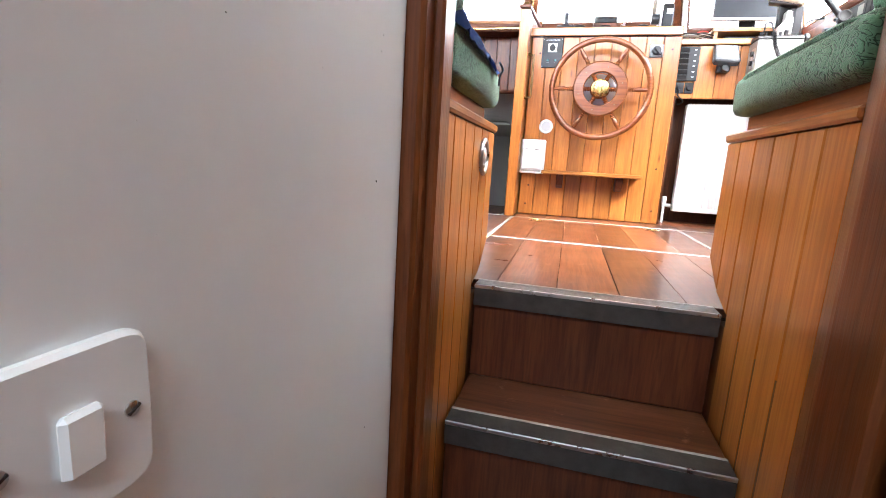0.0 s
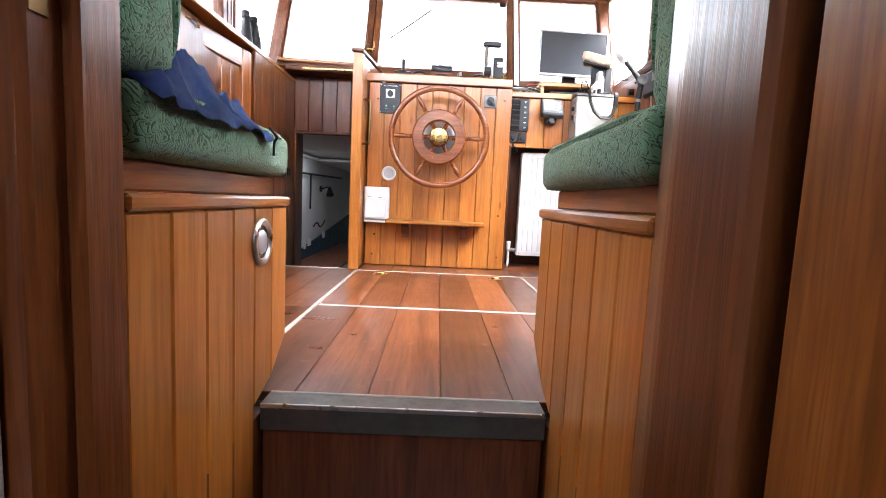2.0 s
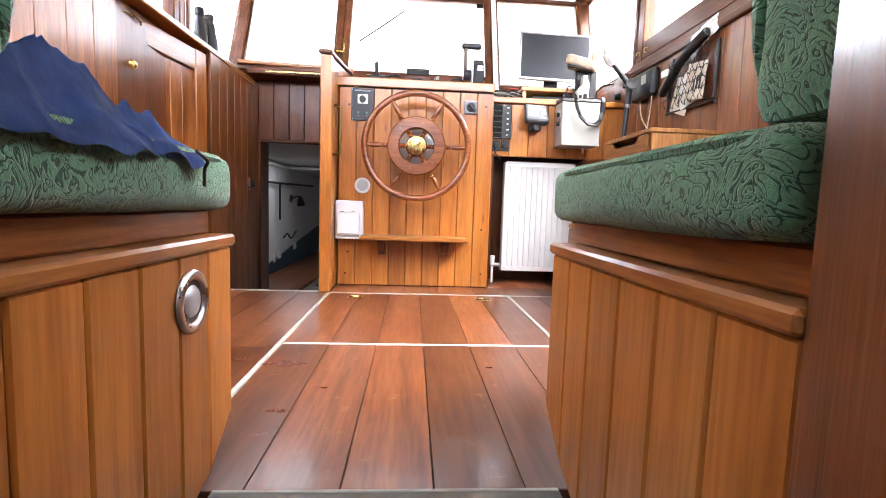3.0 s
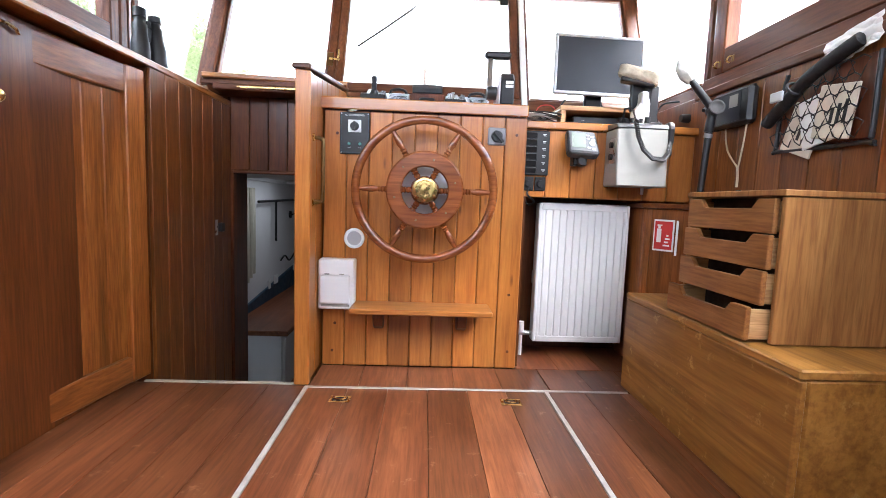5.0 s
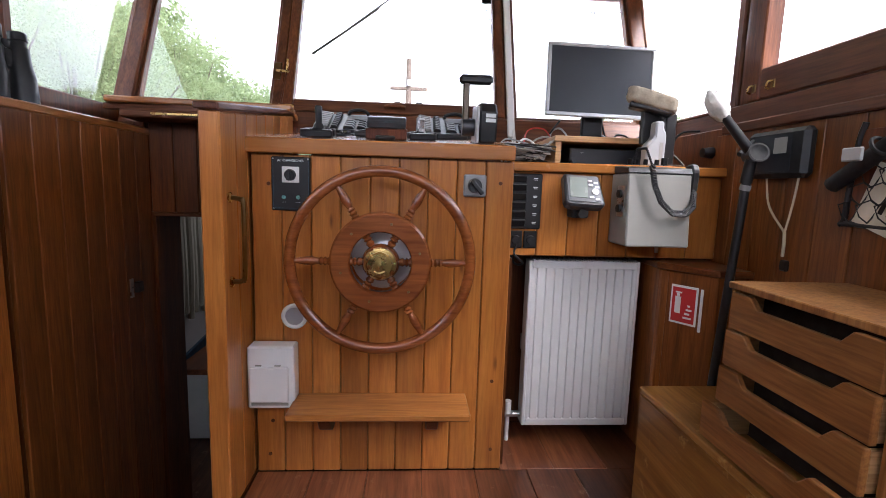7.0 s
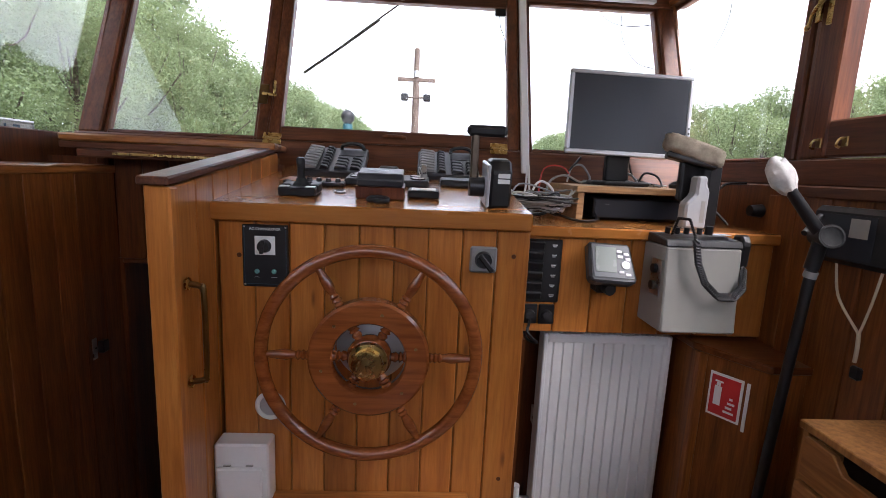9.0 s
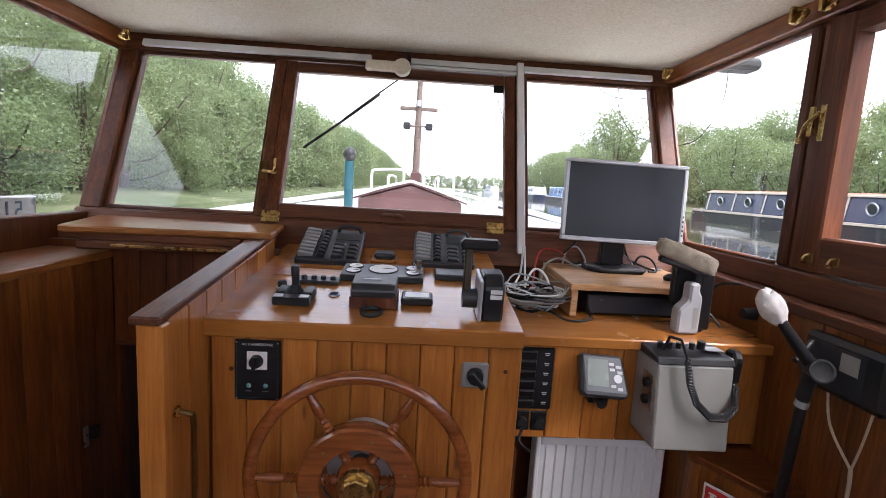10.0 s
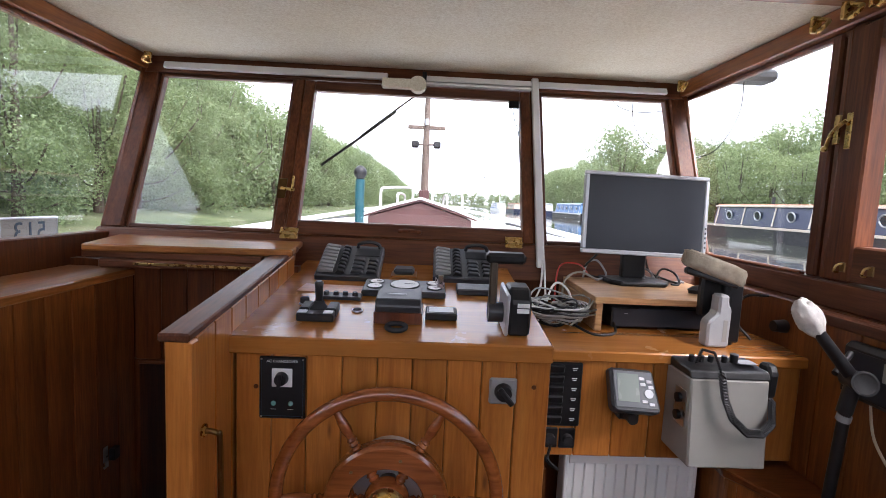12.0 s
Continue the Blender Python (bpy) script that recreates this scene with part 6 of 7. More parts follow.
solid("cable", lean(tube([(0.415, 3.998, 1.79), (0.42, 3.998, 1.74), (0.437, 3.998, 1.68), (0.441, 3.998, 1.55)], 0.002, 5, 5)), BLACK, "thin dark cable beside the window", "cable", "loose cables", at=(0.42, 4.2, 1.7))

# ---- left side: binoculars, jacket, flask, extinguisher, floor fittings ----
bino = thing("binoculars", (-0.99, 3.235, 1.096), "pair of black binoculars standing on the ledge", "binoculars")
for k, (x, y) in enumerate(((-1.012, 3.185), (-0.992, 3.26))):
    part("barrel", turned([(0, 0.03), (0.012, 0.031), (0.075, 0.03), (0.11, 0.024), (0.15, 0.023), (0.156, 0.018), (0.17, 0.018), (0.172, 0.022), (0.205 - 0.012 * k, 0.021), (0.207 - 0.012 * k, 0.015)], (x, y, 1.096), (-0.1, 0.16 - 0.1 * k, 1), 22), BLACK, bino, "", True)
part("bridge", prism([(3.205, 1.19), (3.27, 1.185), (3.27, 1.235), (3.21, 1.245)], "x", -1.022, -1.006, 0.005), RUBBER, bino)
part("focus_wheel", rod((-1.018, 3.24, 1.24), (-1.02, 3.242, 1.262), 0.012), RUBBER, bino, "", True)

jk = bmesh.new()
NX, NY = 130, 110
grid = []
for i in range(NX):
    row = []
    for j in range(NY):
        u, v = 2 * i / (NX - 1) - 1, 2 * j / (NY - 1) - 1
        wob = 0.03 * noise.noise(Vector((u * 1.7, v * 1.7, 4))) + 0.012 * noise.noise(Vector((u * 5, v * 5, 1)))
        x = -0.53 + 0.262 * u + wob * (1 - 0.7 * max(0.0, u) ** 4)
        y = 1.325 + (0.19 - 0.035 * u) * v - 0.02 * u + wob
        edge = max(0.0, (1 - abs(u) ** 5) * (1 - abs(v) ** 5))
        fall = (1 - v) / 2
        q = 15 * x + 3.4 * y + 1.5 * noise.noise(Vector((x * 6, y * 4, 7)))
        crease = 1 - abs(math.sin(q * 1.6))
        fine = 1 - 2.4 * abs(noise.noise(Vector((x * 17 + y * 8, y * 13 - x * 4, 3))))
        bulk = 0.014 + 0.05 * fall ** 1.2 * (1 - 0.35 * (u + 0.2) ** 2) * (1 - 0.55 * max(0.0, u) ** 2)
        z = 0.486 + edge ** 0.55 * (bulk * (0.55 + 0.45 * crease) + 0.024 * crease ** 2 + 0.02 * fine)
        if u > 0.82:
            z -= 0.2 * (u - 0.82) * (0.75 + 0.5 * noise.noise(Vector((v * 4, 0, 2))))
        row.append(jk.verts.new((x, y, z)))
    grid.append(row)
for i in range(NX - 1):
    for j in range(NY - 1):
        jk.faces.new((grid[i][j], grid[i + 1][j], grid[i + 1][j + 1], grid[i][j + 1]))
bmesh.ops.solidify(jk, geom=jk.faces[:], thickness=0.004)
jacket = thing("jacket", (-0.5, 1.3, 0.49), "crumpled navy blue jacket thrown on the cushion", "jacket")
part("cloth", jk, DENIM, jacket, "", True)
part("zip_pull", tube([(-0.262, 1.43, 0.472), (-0.258, 1.45, 0.462), (-0.264, 1.456, 0.452), (-0.266, 1.46, 0.432)], 0.0022), BLACK, jacket, "black zip pull cord", True)
flask = thing("flask", (-0.42, 1.22, 0.49), "grey flask with an orange-banded lid on the seat", "flask")
part("body", turned([(0, 0.03), (0.005, 0.034), (0.12, 0.036), (0.13, 0.034)], (-0.42, 1.235, 0.5), (0, 0, 1), 24), GREYBOX, flask, "", True)
part("lid", turned([(0.13, 0.035), (0.15, 0.035), (0.155, 0.03)], (-0.42, 1.235, 0.5), (0, 0, 1), 24), paint("orange_band", (0.5, 0.12, 0.04), 0.4, 0, 0.05, 8, 0), flask, "", True)

ext = thing("fire_extinguisher", (-0.945, 2.44, 0), "red fire extinguisher with black foot by the door", "extinguisher")
ec = (-0.945, 2.41, 0.0)
part("foot", turned([(0, 0.052), (0.045, 0.054), (0.05, 0.05)], ec, (0, 0, 1), 28), RUBBER, ext, "black rubber foot", True)
part("cylinder", turned([(0.05, 0.05), (0.3, 0.05), (0.34, 0.045), (0.37, 0.03), (0.385, 0.018)], ec, (0, 0, 1), 28), SIGNRED, ext, "", True)
part("valve", turned([(0.385, 0.014), (0.42, 0.014), (0.425, 0.01)], ec, (0, 0, 1), 14), STEEL, ext, "", True)
part("handle", box(-0.96, -0.93, 2.36, 2.45, 0.425, 0.437, 0.003), BLACK, ext)
part("label_bars", moved(box(-0.0012, 0.0, -0.02, 0.02, 0, 0.03, 0), Matrix.Translation((-0.895, 2.43, 0.24)) @ Matrix.Rotation(radians(20), 4, "Z")), PLASTIC, ext)

for x in (-0.255, 0.31):
    rp = thing("ring_pull", (x, 2.93, 0.002), "flush brass lifting ring in the floor hatch", "ring pull", "floor hatch rings")
    part("plate", box(x - 0.034, x + 0.034, 2.905, 2.952, 0.0005, 0.0032, 0.001), BRASS, rp)
    # flat near-black sheet paints the shade of a sunken recess
    part("recess", box(x - 0.024, x + 0.024, 2.913, 2.944, 0.0034, 0.004, 0), GAP, rp)
    part("ring", moved(ring((0, 0, 0), (0, 0, 1), 0.014, 0.0022, 24, 6), Matrix.Translation((x, 2.928, 0.0062)) @ Matrix.Diagonal((1.35, 0.8, 1, 1))), BRASS, rp, "", True)

STAIN = paint("dark_varnish_patch", (0.12, 0.035, 0.018), 0.25, 0, 0.3, 30, 0.0)
for k, (x, y, s) in enumerate(((-0.33, 2.06, 0.05), (-0.45, 2.09, 0.03), (-0.27, 1.78, 0.02), (0.2, 2.04, 0.009), (-0.2, 1.9, 0.01))):
    r = random.Random(k)
    poly = [(x + s * (0.6 + 0.7 * r.random()) * math.cos(a), y + s * 0.45 * (0.6 + 0.7 * r.random()) * math.sin(a)) for a in (i * math.tau / 14 for i in range(14))]
    solid("floor_stain", prism(poly, "z", 0.0002, 0.0007, 0), STAIN, "dark wet-looking patch on the floor boards", "stain", "floor stains", at=(x, y, 0))
aer = thing("aerial_cable", (1.0, 4.45, 1.85), "thin dark cable looping outside the window", "cable")
part("loop", tube([(0.9, 4.4, 1.98), (0.93, 4.42, 1.88), (1.05, 4.42, 1.84), (1.25, 4.4, 1.86)], 0.0022, 5, 6), BLACK, aer)
part("drop", tube([(1.02, 4.42, 1.98), (1.03, 4.42, 1.8), (1.1, 4.4, 1.68), (1.18, 4.36, 1.64)], 0.0022, 5, 6), BLACK, aer)
part("side_drop", tube([(1.38, 4.15, 1.98), (1.38, 4.16, 1.8), (1.35, 4.25, 1.66), (1.28, 4.32, 1.62)], 0.0022, 5, 6), BLACK, aer)
part("float", box(1.32, 1.5, 4.1, 4.2, 1.93, 1.98, 0.015), BLACK, aer)

# ---- outside: canal, banks, the barge's own deck ----
WATER = 0.35


def water_mat():
    m, n, l, p = mat("canal_water")
    p.inputs["Base Color"].default_value = (0.03, 0.035, 0.025, 1)
    p.inputs["Roughness"].default_value, p.inputs["IOR"].default_value = 0.06, 1.33
    v = coords(n, l, (0.5, 0.25, 1), False)
    bump(n, l, p, tex(n, l, v, 3.0, 4), 0.12, 0.05)
    return m


def ground_mat():
    m, n, l, p = mat("bank_grass")
    v = coords(n, l, (1, 1, 1), False)
    col = ramp(n, l, tex(n, l, v, 0.8, 6), [(0.3, (0.07, 0.095, 0.035)), (0.55, (0.12, 0.15, 0.06)), (0.75, (0.22, 0.215, 0.13))])
    fine = ramp(n, l, tex(n, l, v, 40, 3), [(0.3, (0.6, 0.6, 0.6)), (0.7, (1.2, 1.2, 1.2))])
    l.new(mixc(n, l, col, fine, 0.8, "MULTIPLY"), p.inputs["Base Color"])
    p.inputs["Roughness"].default_value = 0.95
    bump(n, l, p, tex(n, l, v, 25, 4), 0.8, 0.05)
    return m


def leaf_mat(name, a, b):
    m, n, l, p = mat(name)
    geo, info = n.new("ShaderNodeNewGeometry"), n.new("ShaderNodeObjectInfo")
    col = ramp(n, l, geo.outputs["Random Per Island"], [(0.0, a), (0.6, b), (1.0, tuple(c * 1.35 for c in b))])
    sh = ramp(n, l, info.outputs["Random"], [(0, (0.75, 0.8, 0.75)), (1, (1.2, 1.15, 1.1))])
    l.new(mixc(n, l, col, sh, 1.0, "MULTIPLY"), p.inputs["Base Color"])
    p.inputs["Roughness"].default_value = 0.6
    p.inputs["Transmission Weight"].default_value = 0.0
    tr, mx, out = n.new("ShaderNodeBsdfTranslucent"), n.new("ShaderNodeMixShader"), n["Material Output"]
    tr.inputs["Color"].default_value = (b[0] * 1.35, b[1] * 1.35, b[2] * 1.1, 1)
    mx.inputs["Fac"].default_value = 0.35
    l.new(p.outputs["BSDF"], mx.inputs[1])
    l.new(tr.outputs["BSDF"], mx.inputs[2])
    l.new(mx.outputs["Shader"], out.inputs["Surface"])
    return m


WATERM, GRASS = water_mat(), ground_mat()
LEAF = leaf_mat("hawthorn_leaves", (0.09, 0.125, 0.06), (0.215, 0.27, 0.14))
BARK = paint("bark", (0.09, 0.07, 0.05), 0.9, 0, 0.3, 8, 0.6, 0, 0.02)
DECK = paint("white_deck_paint", (0.72, 0.72, 0.7), 0.5, 0, 0.1, 3, 0.1)
REDOXIDE = paint("red_oxide_paint", (0.085, 0.034, 0.03), 0.5, 0, 0.2, 4, 0.1)
TEAL = paint("teal_paint", (0.006, 0.06, 0.075), 0.4, 0, 0.08, 6, 0.02)
NAVY = paint("navy_boat_paint", (0.02, 0.03, 0.07), 0.35, 0, 0.1, 4, 0.02)
HULLBLACK = paint("black_hull", (0.02, 0.02, 0.022), 0.5, 0, 0.2, 3, 0.05)
CREAMP = paint("cream_boat_paint", (0.6, 0.52, 0.42), 0.45, 0, 0.08, 4, 0.02)
RUST = paint("orange_brown_paint", (0.35, 0.14, 0.07), 0.5, 0, 0.15, 4, 0.05)
SKYBLUE = paint("blue_cover", (0.12, 0.24, 0.45), 0.6, 0, 0.1, 4, 0.05)
DARKGLASS = paint("boat_window", (0.02, 0.025, 0.03), 0.12, 0, 0.05, 3, 0)

# one sheet: canal bed level with banks that rise from it, and the hull's own gap
sheet = bmesh.new()


def quad(bm, a, b, c, d):
    bm.faces.new([bm.verts.new(p) for p in (a, b, c, d)])


for x0, x1, y0, y1 in ((-5.0, -2.4, -60, 200), (2.4, 17.5, -60, 200), (-2.4, 2.4, 21, 200), (-2.4, 2.4, -60, -4)):
    quad(sheet, (x0, y0, WATER), (x1, y0, WATER), (x1, y1, WATER), (x0, y1, WATER))
structure("water", sheet, WATERM, "calm dark canal water", "water")
land = bmesh.new()
for pts in (((-5.0, WATER - 0.3), (-5.2, 0.62), (-7.0, 0.8), (-12, 1.2), (-2500, 1.2)), ((17.5, WATER - 0.3), (17.8, 0.62), (20, 0.8), (30, 1.2), (2500, 1.2))):
    for (xa, za), (xb, zb) in zip(pts, pts[1:]):
        y = -60.0
        for y2 in (-20, 0, 10, 20, 40, 80, 200, 2500):
            quad(land, (xa, y, za), (xb, y, zb), (xb, y2, zb), (xa, y2, za))
            y = y2
quad(land, (-5.0, 200, 0.3), (17.5, 200, 0.3), (17.5, 2500, 1.2), (-5, 2500, 1.2))
bmesh.ops.recalc_face_normals(land, faces=land.faces[:])
structure("ground", land, GRASS, "grassy canal banks reaching to the horizon", "ground")

# hull and foredeck of the barge
hullo = thing("barge_hull", (0, 8, 0), "white painted side decks and foredeck of the barge", "boat deck", kind="structure")
outline = [(-1.6, 4.16), (-2.15, 4.5), (-2.3, 8), (-2.15, 13), (-1.5, 17), (-0.08, 20), (1.4, 17), (2.05, 13), (2.3, 8), (2.15, 4.5), (1.6, 4.16)]
part("deck", prism(outline, "z", 0.84, 0.9, 0.01), DECK, hullo)
part("side", prism([(-2.35, -4), (-2.4, 8), (-2.2, 13), (-1.55, 17.1), (-0.08, 20.2), (1.5, 17.1), (2.15, 13), (2.4, 8), (2.35, -4)], "z", -0.95, -0.93, 0), HULLBLACK, hullo)
for sx in (-1, 1):
    part("bulwark", tube([(sx * 2.22, -4, 0.86), (sx * 2.25, 5, 0.9), (sx * 2.28, 8.5, 0.93), (sx * 2.1 - 0.02, 13, 1.0), (sx * 1.5 - 0.05, 17, 1.12), (-0.08, 20, 1.25)], 0.05, 8, 5), DECK, hullo, "", True)
    part("hull_side", prism([(-4, -0.95), (16, -0.95), (16, 0.88), (-4, 0.88)], "x", sx * 2.36 - 0.03, sx * 2.36 + 0.03, 0), HULLBLACK, hullo)
part("side_deck", prism([(-2.3, -4), (-1.24, -4), (-1.24, 4.16), (-1.6, 4.16), (-2.15, 4.5), (-2.3, 4.5)], "z", 0.8, 0.84, 0), DECK, hullo)
part("side_deck", prism([(2.3, -4), (1.24, -4), (1.24, 4.16), (1.6, 4.16), (2.15, 4.5), (2.3, 4.5)], "z", 0.8, 0.84, 0), DECK, hullo)
coach = thing("coachroof", (-0.07, 10, 0.9), "red oxide coachroof with pitched roof and white coamings", "deckhouse")
part("body", prism([(-0.8, 0.9), (0.66, 0.9), (0.66, 1.14), (-0.07, 1.36), (-0.8, 1.14)], "y", 8.75, 14.5, 0.01), REDOXIDE, coach)
for sx, x0, x1 in ((-1, -0.88, -0.07), (1, 0.74, -0.07)):
    part("roof_slope", prism([(x0, 1.12), (x1, 1.375), (x1, 1.415), (x0, 1.16)], "y", 8.7, 14.55, 0.008), REDOXIDE, coach)
    part("roof_edge", tube([(x0, 8.7, 1.16), ((x0 + x1) / 2, 8.69, 1.3), (x1, 8.7, 1.415)], 0.018, 6, 3), DECK, coach, "white edge moulding", True)
    part("grab_rail", tube([(x0 * 0.5 - 0.03, 9.8, 1.32), (x0 * 0.5 - 0.03, 9.85, 1.46), (x0 * 0.5 - 0.03, 10.4, 1.5), (x0 * 0.5 - 0.03, 11.6, 1.5), (x0 * 0.5 - 0.03, 12.0, 1.46), (x0 * 0.5 - 0.03, 12.05, 1.32)], 0.022, 8, 4), DECK, coach, "", True)
    part("batten", tube([(x0 * 0.75, 8.7, 1.23), (x0 * 0.75, 14.5, 1.23)], 0.014, 6, 2), DECK, coach)
part("ridge_vent", box(-0.14, 0.0, 9.2, 9.5, 1.38, 1.44, 0.02), REDOXIDE, coach)
part("hoop", tube([(-0.78, 10.2, 1.2), (-0.78, 10.2, 1.52), (-0.7, 10.2, 1.58), (-0.3, 10.2, 1.6), (-0.24, 10.2, 1.55), (-0.24, 10.2, 1.36)], 0.022, 8, 4), DECK, coach, "white tubular hoop", True)
part("hoop", tube([(0.1, 10.6, 1.36), (0.1, 10.6, 1.56), (0.16, 10.6, 1.6), (0.56, 10.6, 1.55), (0.64, 10.6, 1.48), (0.64, 10.6, 1.2)], 0.022, 8, 4), DECK, coach, "white tubular hoop", True)
WEATHERED = wood("weathered_spar", (0.1, 0.075, 0.06), (0.16, 0.12, 0.1), (0.22, 0.17, 0.14), "z", 0.6, 0.0, 0.1)
mast = thing("mast", (-0.06, 11.35, 1.35), "weathered grey-brown mast with crosstree and deck lamps", "mast")
part("spar", turned([(0, 0.075), (0.8, 0.07), (1.4, 0.06), (2.0, 0.05), (2.02, 0.03)], (-0.06, 11.35, 1.35), (0, 0, 1), 14), WEATHERED, mast, "", True)
part("tabernacle", box(-0.16, 0.04, 11.27, 11.43, 1.33, 1.6, 0.01), REDOXIDE, mast)
part("crosstree", box(-0.42, 0.3, 11.3, 11.36, 2.76, 2.83, 0.01), WEATHERED, mast)
for x in (-0.27, 0.15):
    part("deck_lamp", box(x - 0.07, x + 0.07, 11.2, 11.34, 2.4, 2.53, 0.02), BLACK, mast)
part("lamp_arm", rod((-0.27, 11.3, 2.47), (0.15, 11.3, 2.47), 0.018), WEATHERED, mast)
part("steaming_light", rod((-0.06, 11.28, 2.84), (-0.06, 11.28, 2.95), 0.04), SILVER, mast, "", True)
stack = thing("stove_chimney", (-0.78, 7.4, 0.9), "teal flue pipe with dark round cowl", "chimney")
part("pipe", rod((-0.72, 7.4, 0.9), (-0.72, 7.4, 1.585), 0.052, 0.05, 20), TEAL, stack, "", True)
part("cowl", turned([(0, 0.03), (0.03, 0.06), (0.075, 0.075), (0.12, 0.06), (0.15, 0.02)], (-0.72, 7.4, 1.585), (0, 0, 1), 20), BLACK, stack, "dark round cowl", True)
part("rope_ring", ring((-1.0, 7.6, 0.925), (0, 0, 1), 0.09, 0.022, 24, 8), DECK, stack)
num = thing("number_plate", (-1.42, 3.95, 1.2), "grey plate with raised number beside the window", "plate")
part("board", box(-1.425, -1.41, 3.78, 4.04, 1.13, 1.245, 0.004), GREYBOX, num)
part("rim", tube([(-1.407, 3.785, 1.135), (-1.407, 4.035, 1.135), (-1.407, 4.035, 1.24), (-1.407, 3.785, 1.24), (-1.407, 3.785, 1.135)], 0.004, 5, 1), SILVER, num)
words("513", (-1.4085, 3.91, 1.187), 0.1, SHADOWBLUE, num, (90, 0, 90), True)
part("stay", box(-1.45, -1.22, 3.9, 3.92, 1.1, 1.125, 0.002), BLACK, num)


# ---- trees ----
def leaf_cloud(seed, clumps, leaves, size):
    """Small folded leaves in clumps round a crown; clumps are (x, y, z, radius)."""
    r = np.random.RandomState(seed)
    idx = r.randint(0, len(clumps), leaves)
    c = np.array(clumps)[idx]
    d = r.normal(size=(leaves, 3))
    d /= np.linalg.norm(d, axis=1)[:, None]
    p = c[:, :3] + d * (c[:, 3:4] * (0.55 + 0.5 * r.rand(leaves, 1)))
    a = r.normal(size=(leaves, 3))
    a /= np.linalg.norm(a, axis=1)[:, None]
    b = np.cross(a, r.normal(size=(leaves, 3)))
    b /= np.linalg.norm(b, axis=1)[:, None]
    s = size * (0.6 + 0.8 * r.rand(leaves, 1))
    verts = np.stack([p - a * s, p + b * s * 0.45, p + a * s, p - b * s * 0.45], 1).reshape(-1, 3)
    faces = np.arange(leaves * 4).reshape(-1, 4)
    me = bpy.data.meshes.new("crown")
    me.from_pydata(verts.tolist(), [], faces.tolist())
    me.materials.append(LEAF)
    return me


def make_tree(seed, height, spread, leaves, size, label, low=0.12):
    r = random.Random(seed)
    ob = thing("tree", (0, 0, 0), label, "tree", "bankside trees")
    clumps, limbs = [], bmesh.new()
    trunk = turned([(0, 0.13), (height * 0.2, 0.1), (height * 0.5, 0.06), (height * 0.85, 0.02)], (0, 0, 0), (0.05, 0.03, 1), 10)
    for k in range(34):
        a, h = r.random() * math.tau, height * (low + (0.92 - low) * (k / 34) ** 0.85)
        w = spread * (0.35 + 0.65 * math.sin(math.pi * min(1, 0.18 + 0.8 * h / height))) * (0.45 + 0.65 * r.random())
        tip = Vector((w * math.cos(a), w * math.sin(a), h + 0.25 * r.random()))
        if k % 2 == 0:
            tube([(0, 0, h * 0.55), tuple(tip * 0.5 + Vector((0, 0, h * 0.1))), tuple(tip)], 0.022, 5, 3, limbs)
        clumps.append((*tip, spread * (0.2 + 0.22 * r.random())))
        clumps.append((*(tip * 0.6 + Vector((0, 0, h * 0.4))), spread * (0.2 + 0.2 * r.random())))
    part("trunk", trunk, BARK, ob)
    part("limbs", limbs, BARK, ob)
    crown = new("crown", leaf_cloud(seed, clumps, leaves, size))
    crown.parent = ob
    return ob


rnd = random.Random(11)
near = [make_tree(3, 5.0, 1.9, 36000, 0.034, "bushy green hawthorn on the grassy bank", 0.02),
        make_tree(8, 4.4, 2.0, 36000, 0.034, "spreading green bankside tree", 0.02),
        make_tree(21, 5.8, 1.8, 36000, 0.034, "tall green bankside tree", 0.04)]
far = [make_tree(5, 5.0, 1.9, 7500, 0.08, "far green tree on the canal bank", 0.02),
       make_tree(13, 5.6, 2.0, 7500, 0.08, "far rounded green tree", 0.02)]
spots = []
y = 2.0
while y < 230:
    spots.append((-6.6 - 0.9 * rnd.random() - 0.012 * y, y, (0.74 + 0.14 * rnd.random()) * (1 + 0.0045 * min(y, 90))))
    spots.append((-9.0 - 1.2 * rnd.random() - 0.012 * y, y + 0.8 * rnd.random(), (0.88 + 0.2 * rnd.random()) * (1 + 0.0045 * min(y, 90))))
    y += 1.7 + 0.016 * y + 0.6 * rnd.random()
y = 6.0
while y < 110:
    spots.append((22.5 + 1.5 * rnd.random(), y, (0.8 + 0.25 * rnd.random()) * (1 + 0.005 * y)))
    spots.append((26.0 + 2 * rnd.random(), y + 1.2 * rnd.random(), (1.0 + 0.3 * rnd.random()) * (1 + 0.005 * y)))
    y += 2.3 + 0.02 * y + 0.8 * rnd.random()
for i in range(30):
    spots.append((-12 + i * 1.7 + rnd.random(), 180 + 12 * rnd.random(), 0.75 + 0.3 * rnd.random()))
spots.append((20.5, 52.0, 1.9))
used = set()
for i, (x, y, s) in enumerate(spots):
    close = x < 0 and y < 17
    pool = near if close else far
    t = pool[i % len(pool)]
    m = pose(x, y, 0.75, 0, 0, rnd.random() * 360)
    if t.name not in used:
        used.add(t.name)
        t.matrix_basis = m
        t.scale = (s, s, s)
    else:
        copy_thing(t, m).scale = (s, s, s)


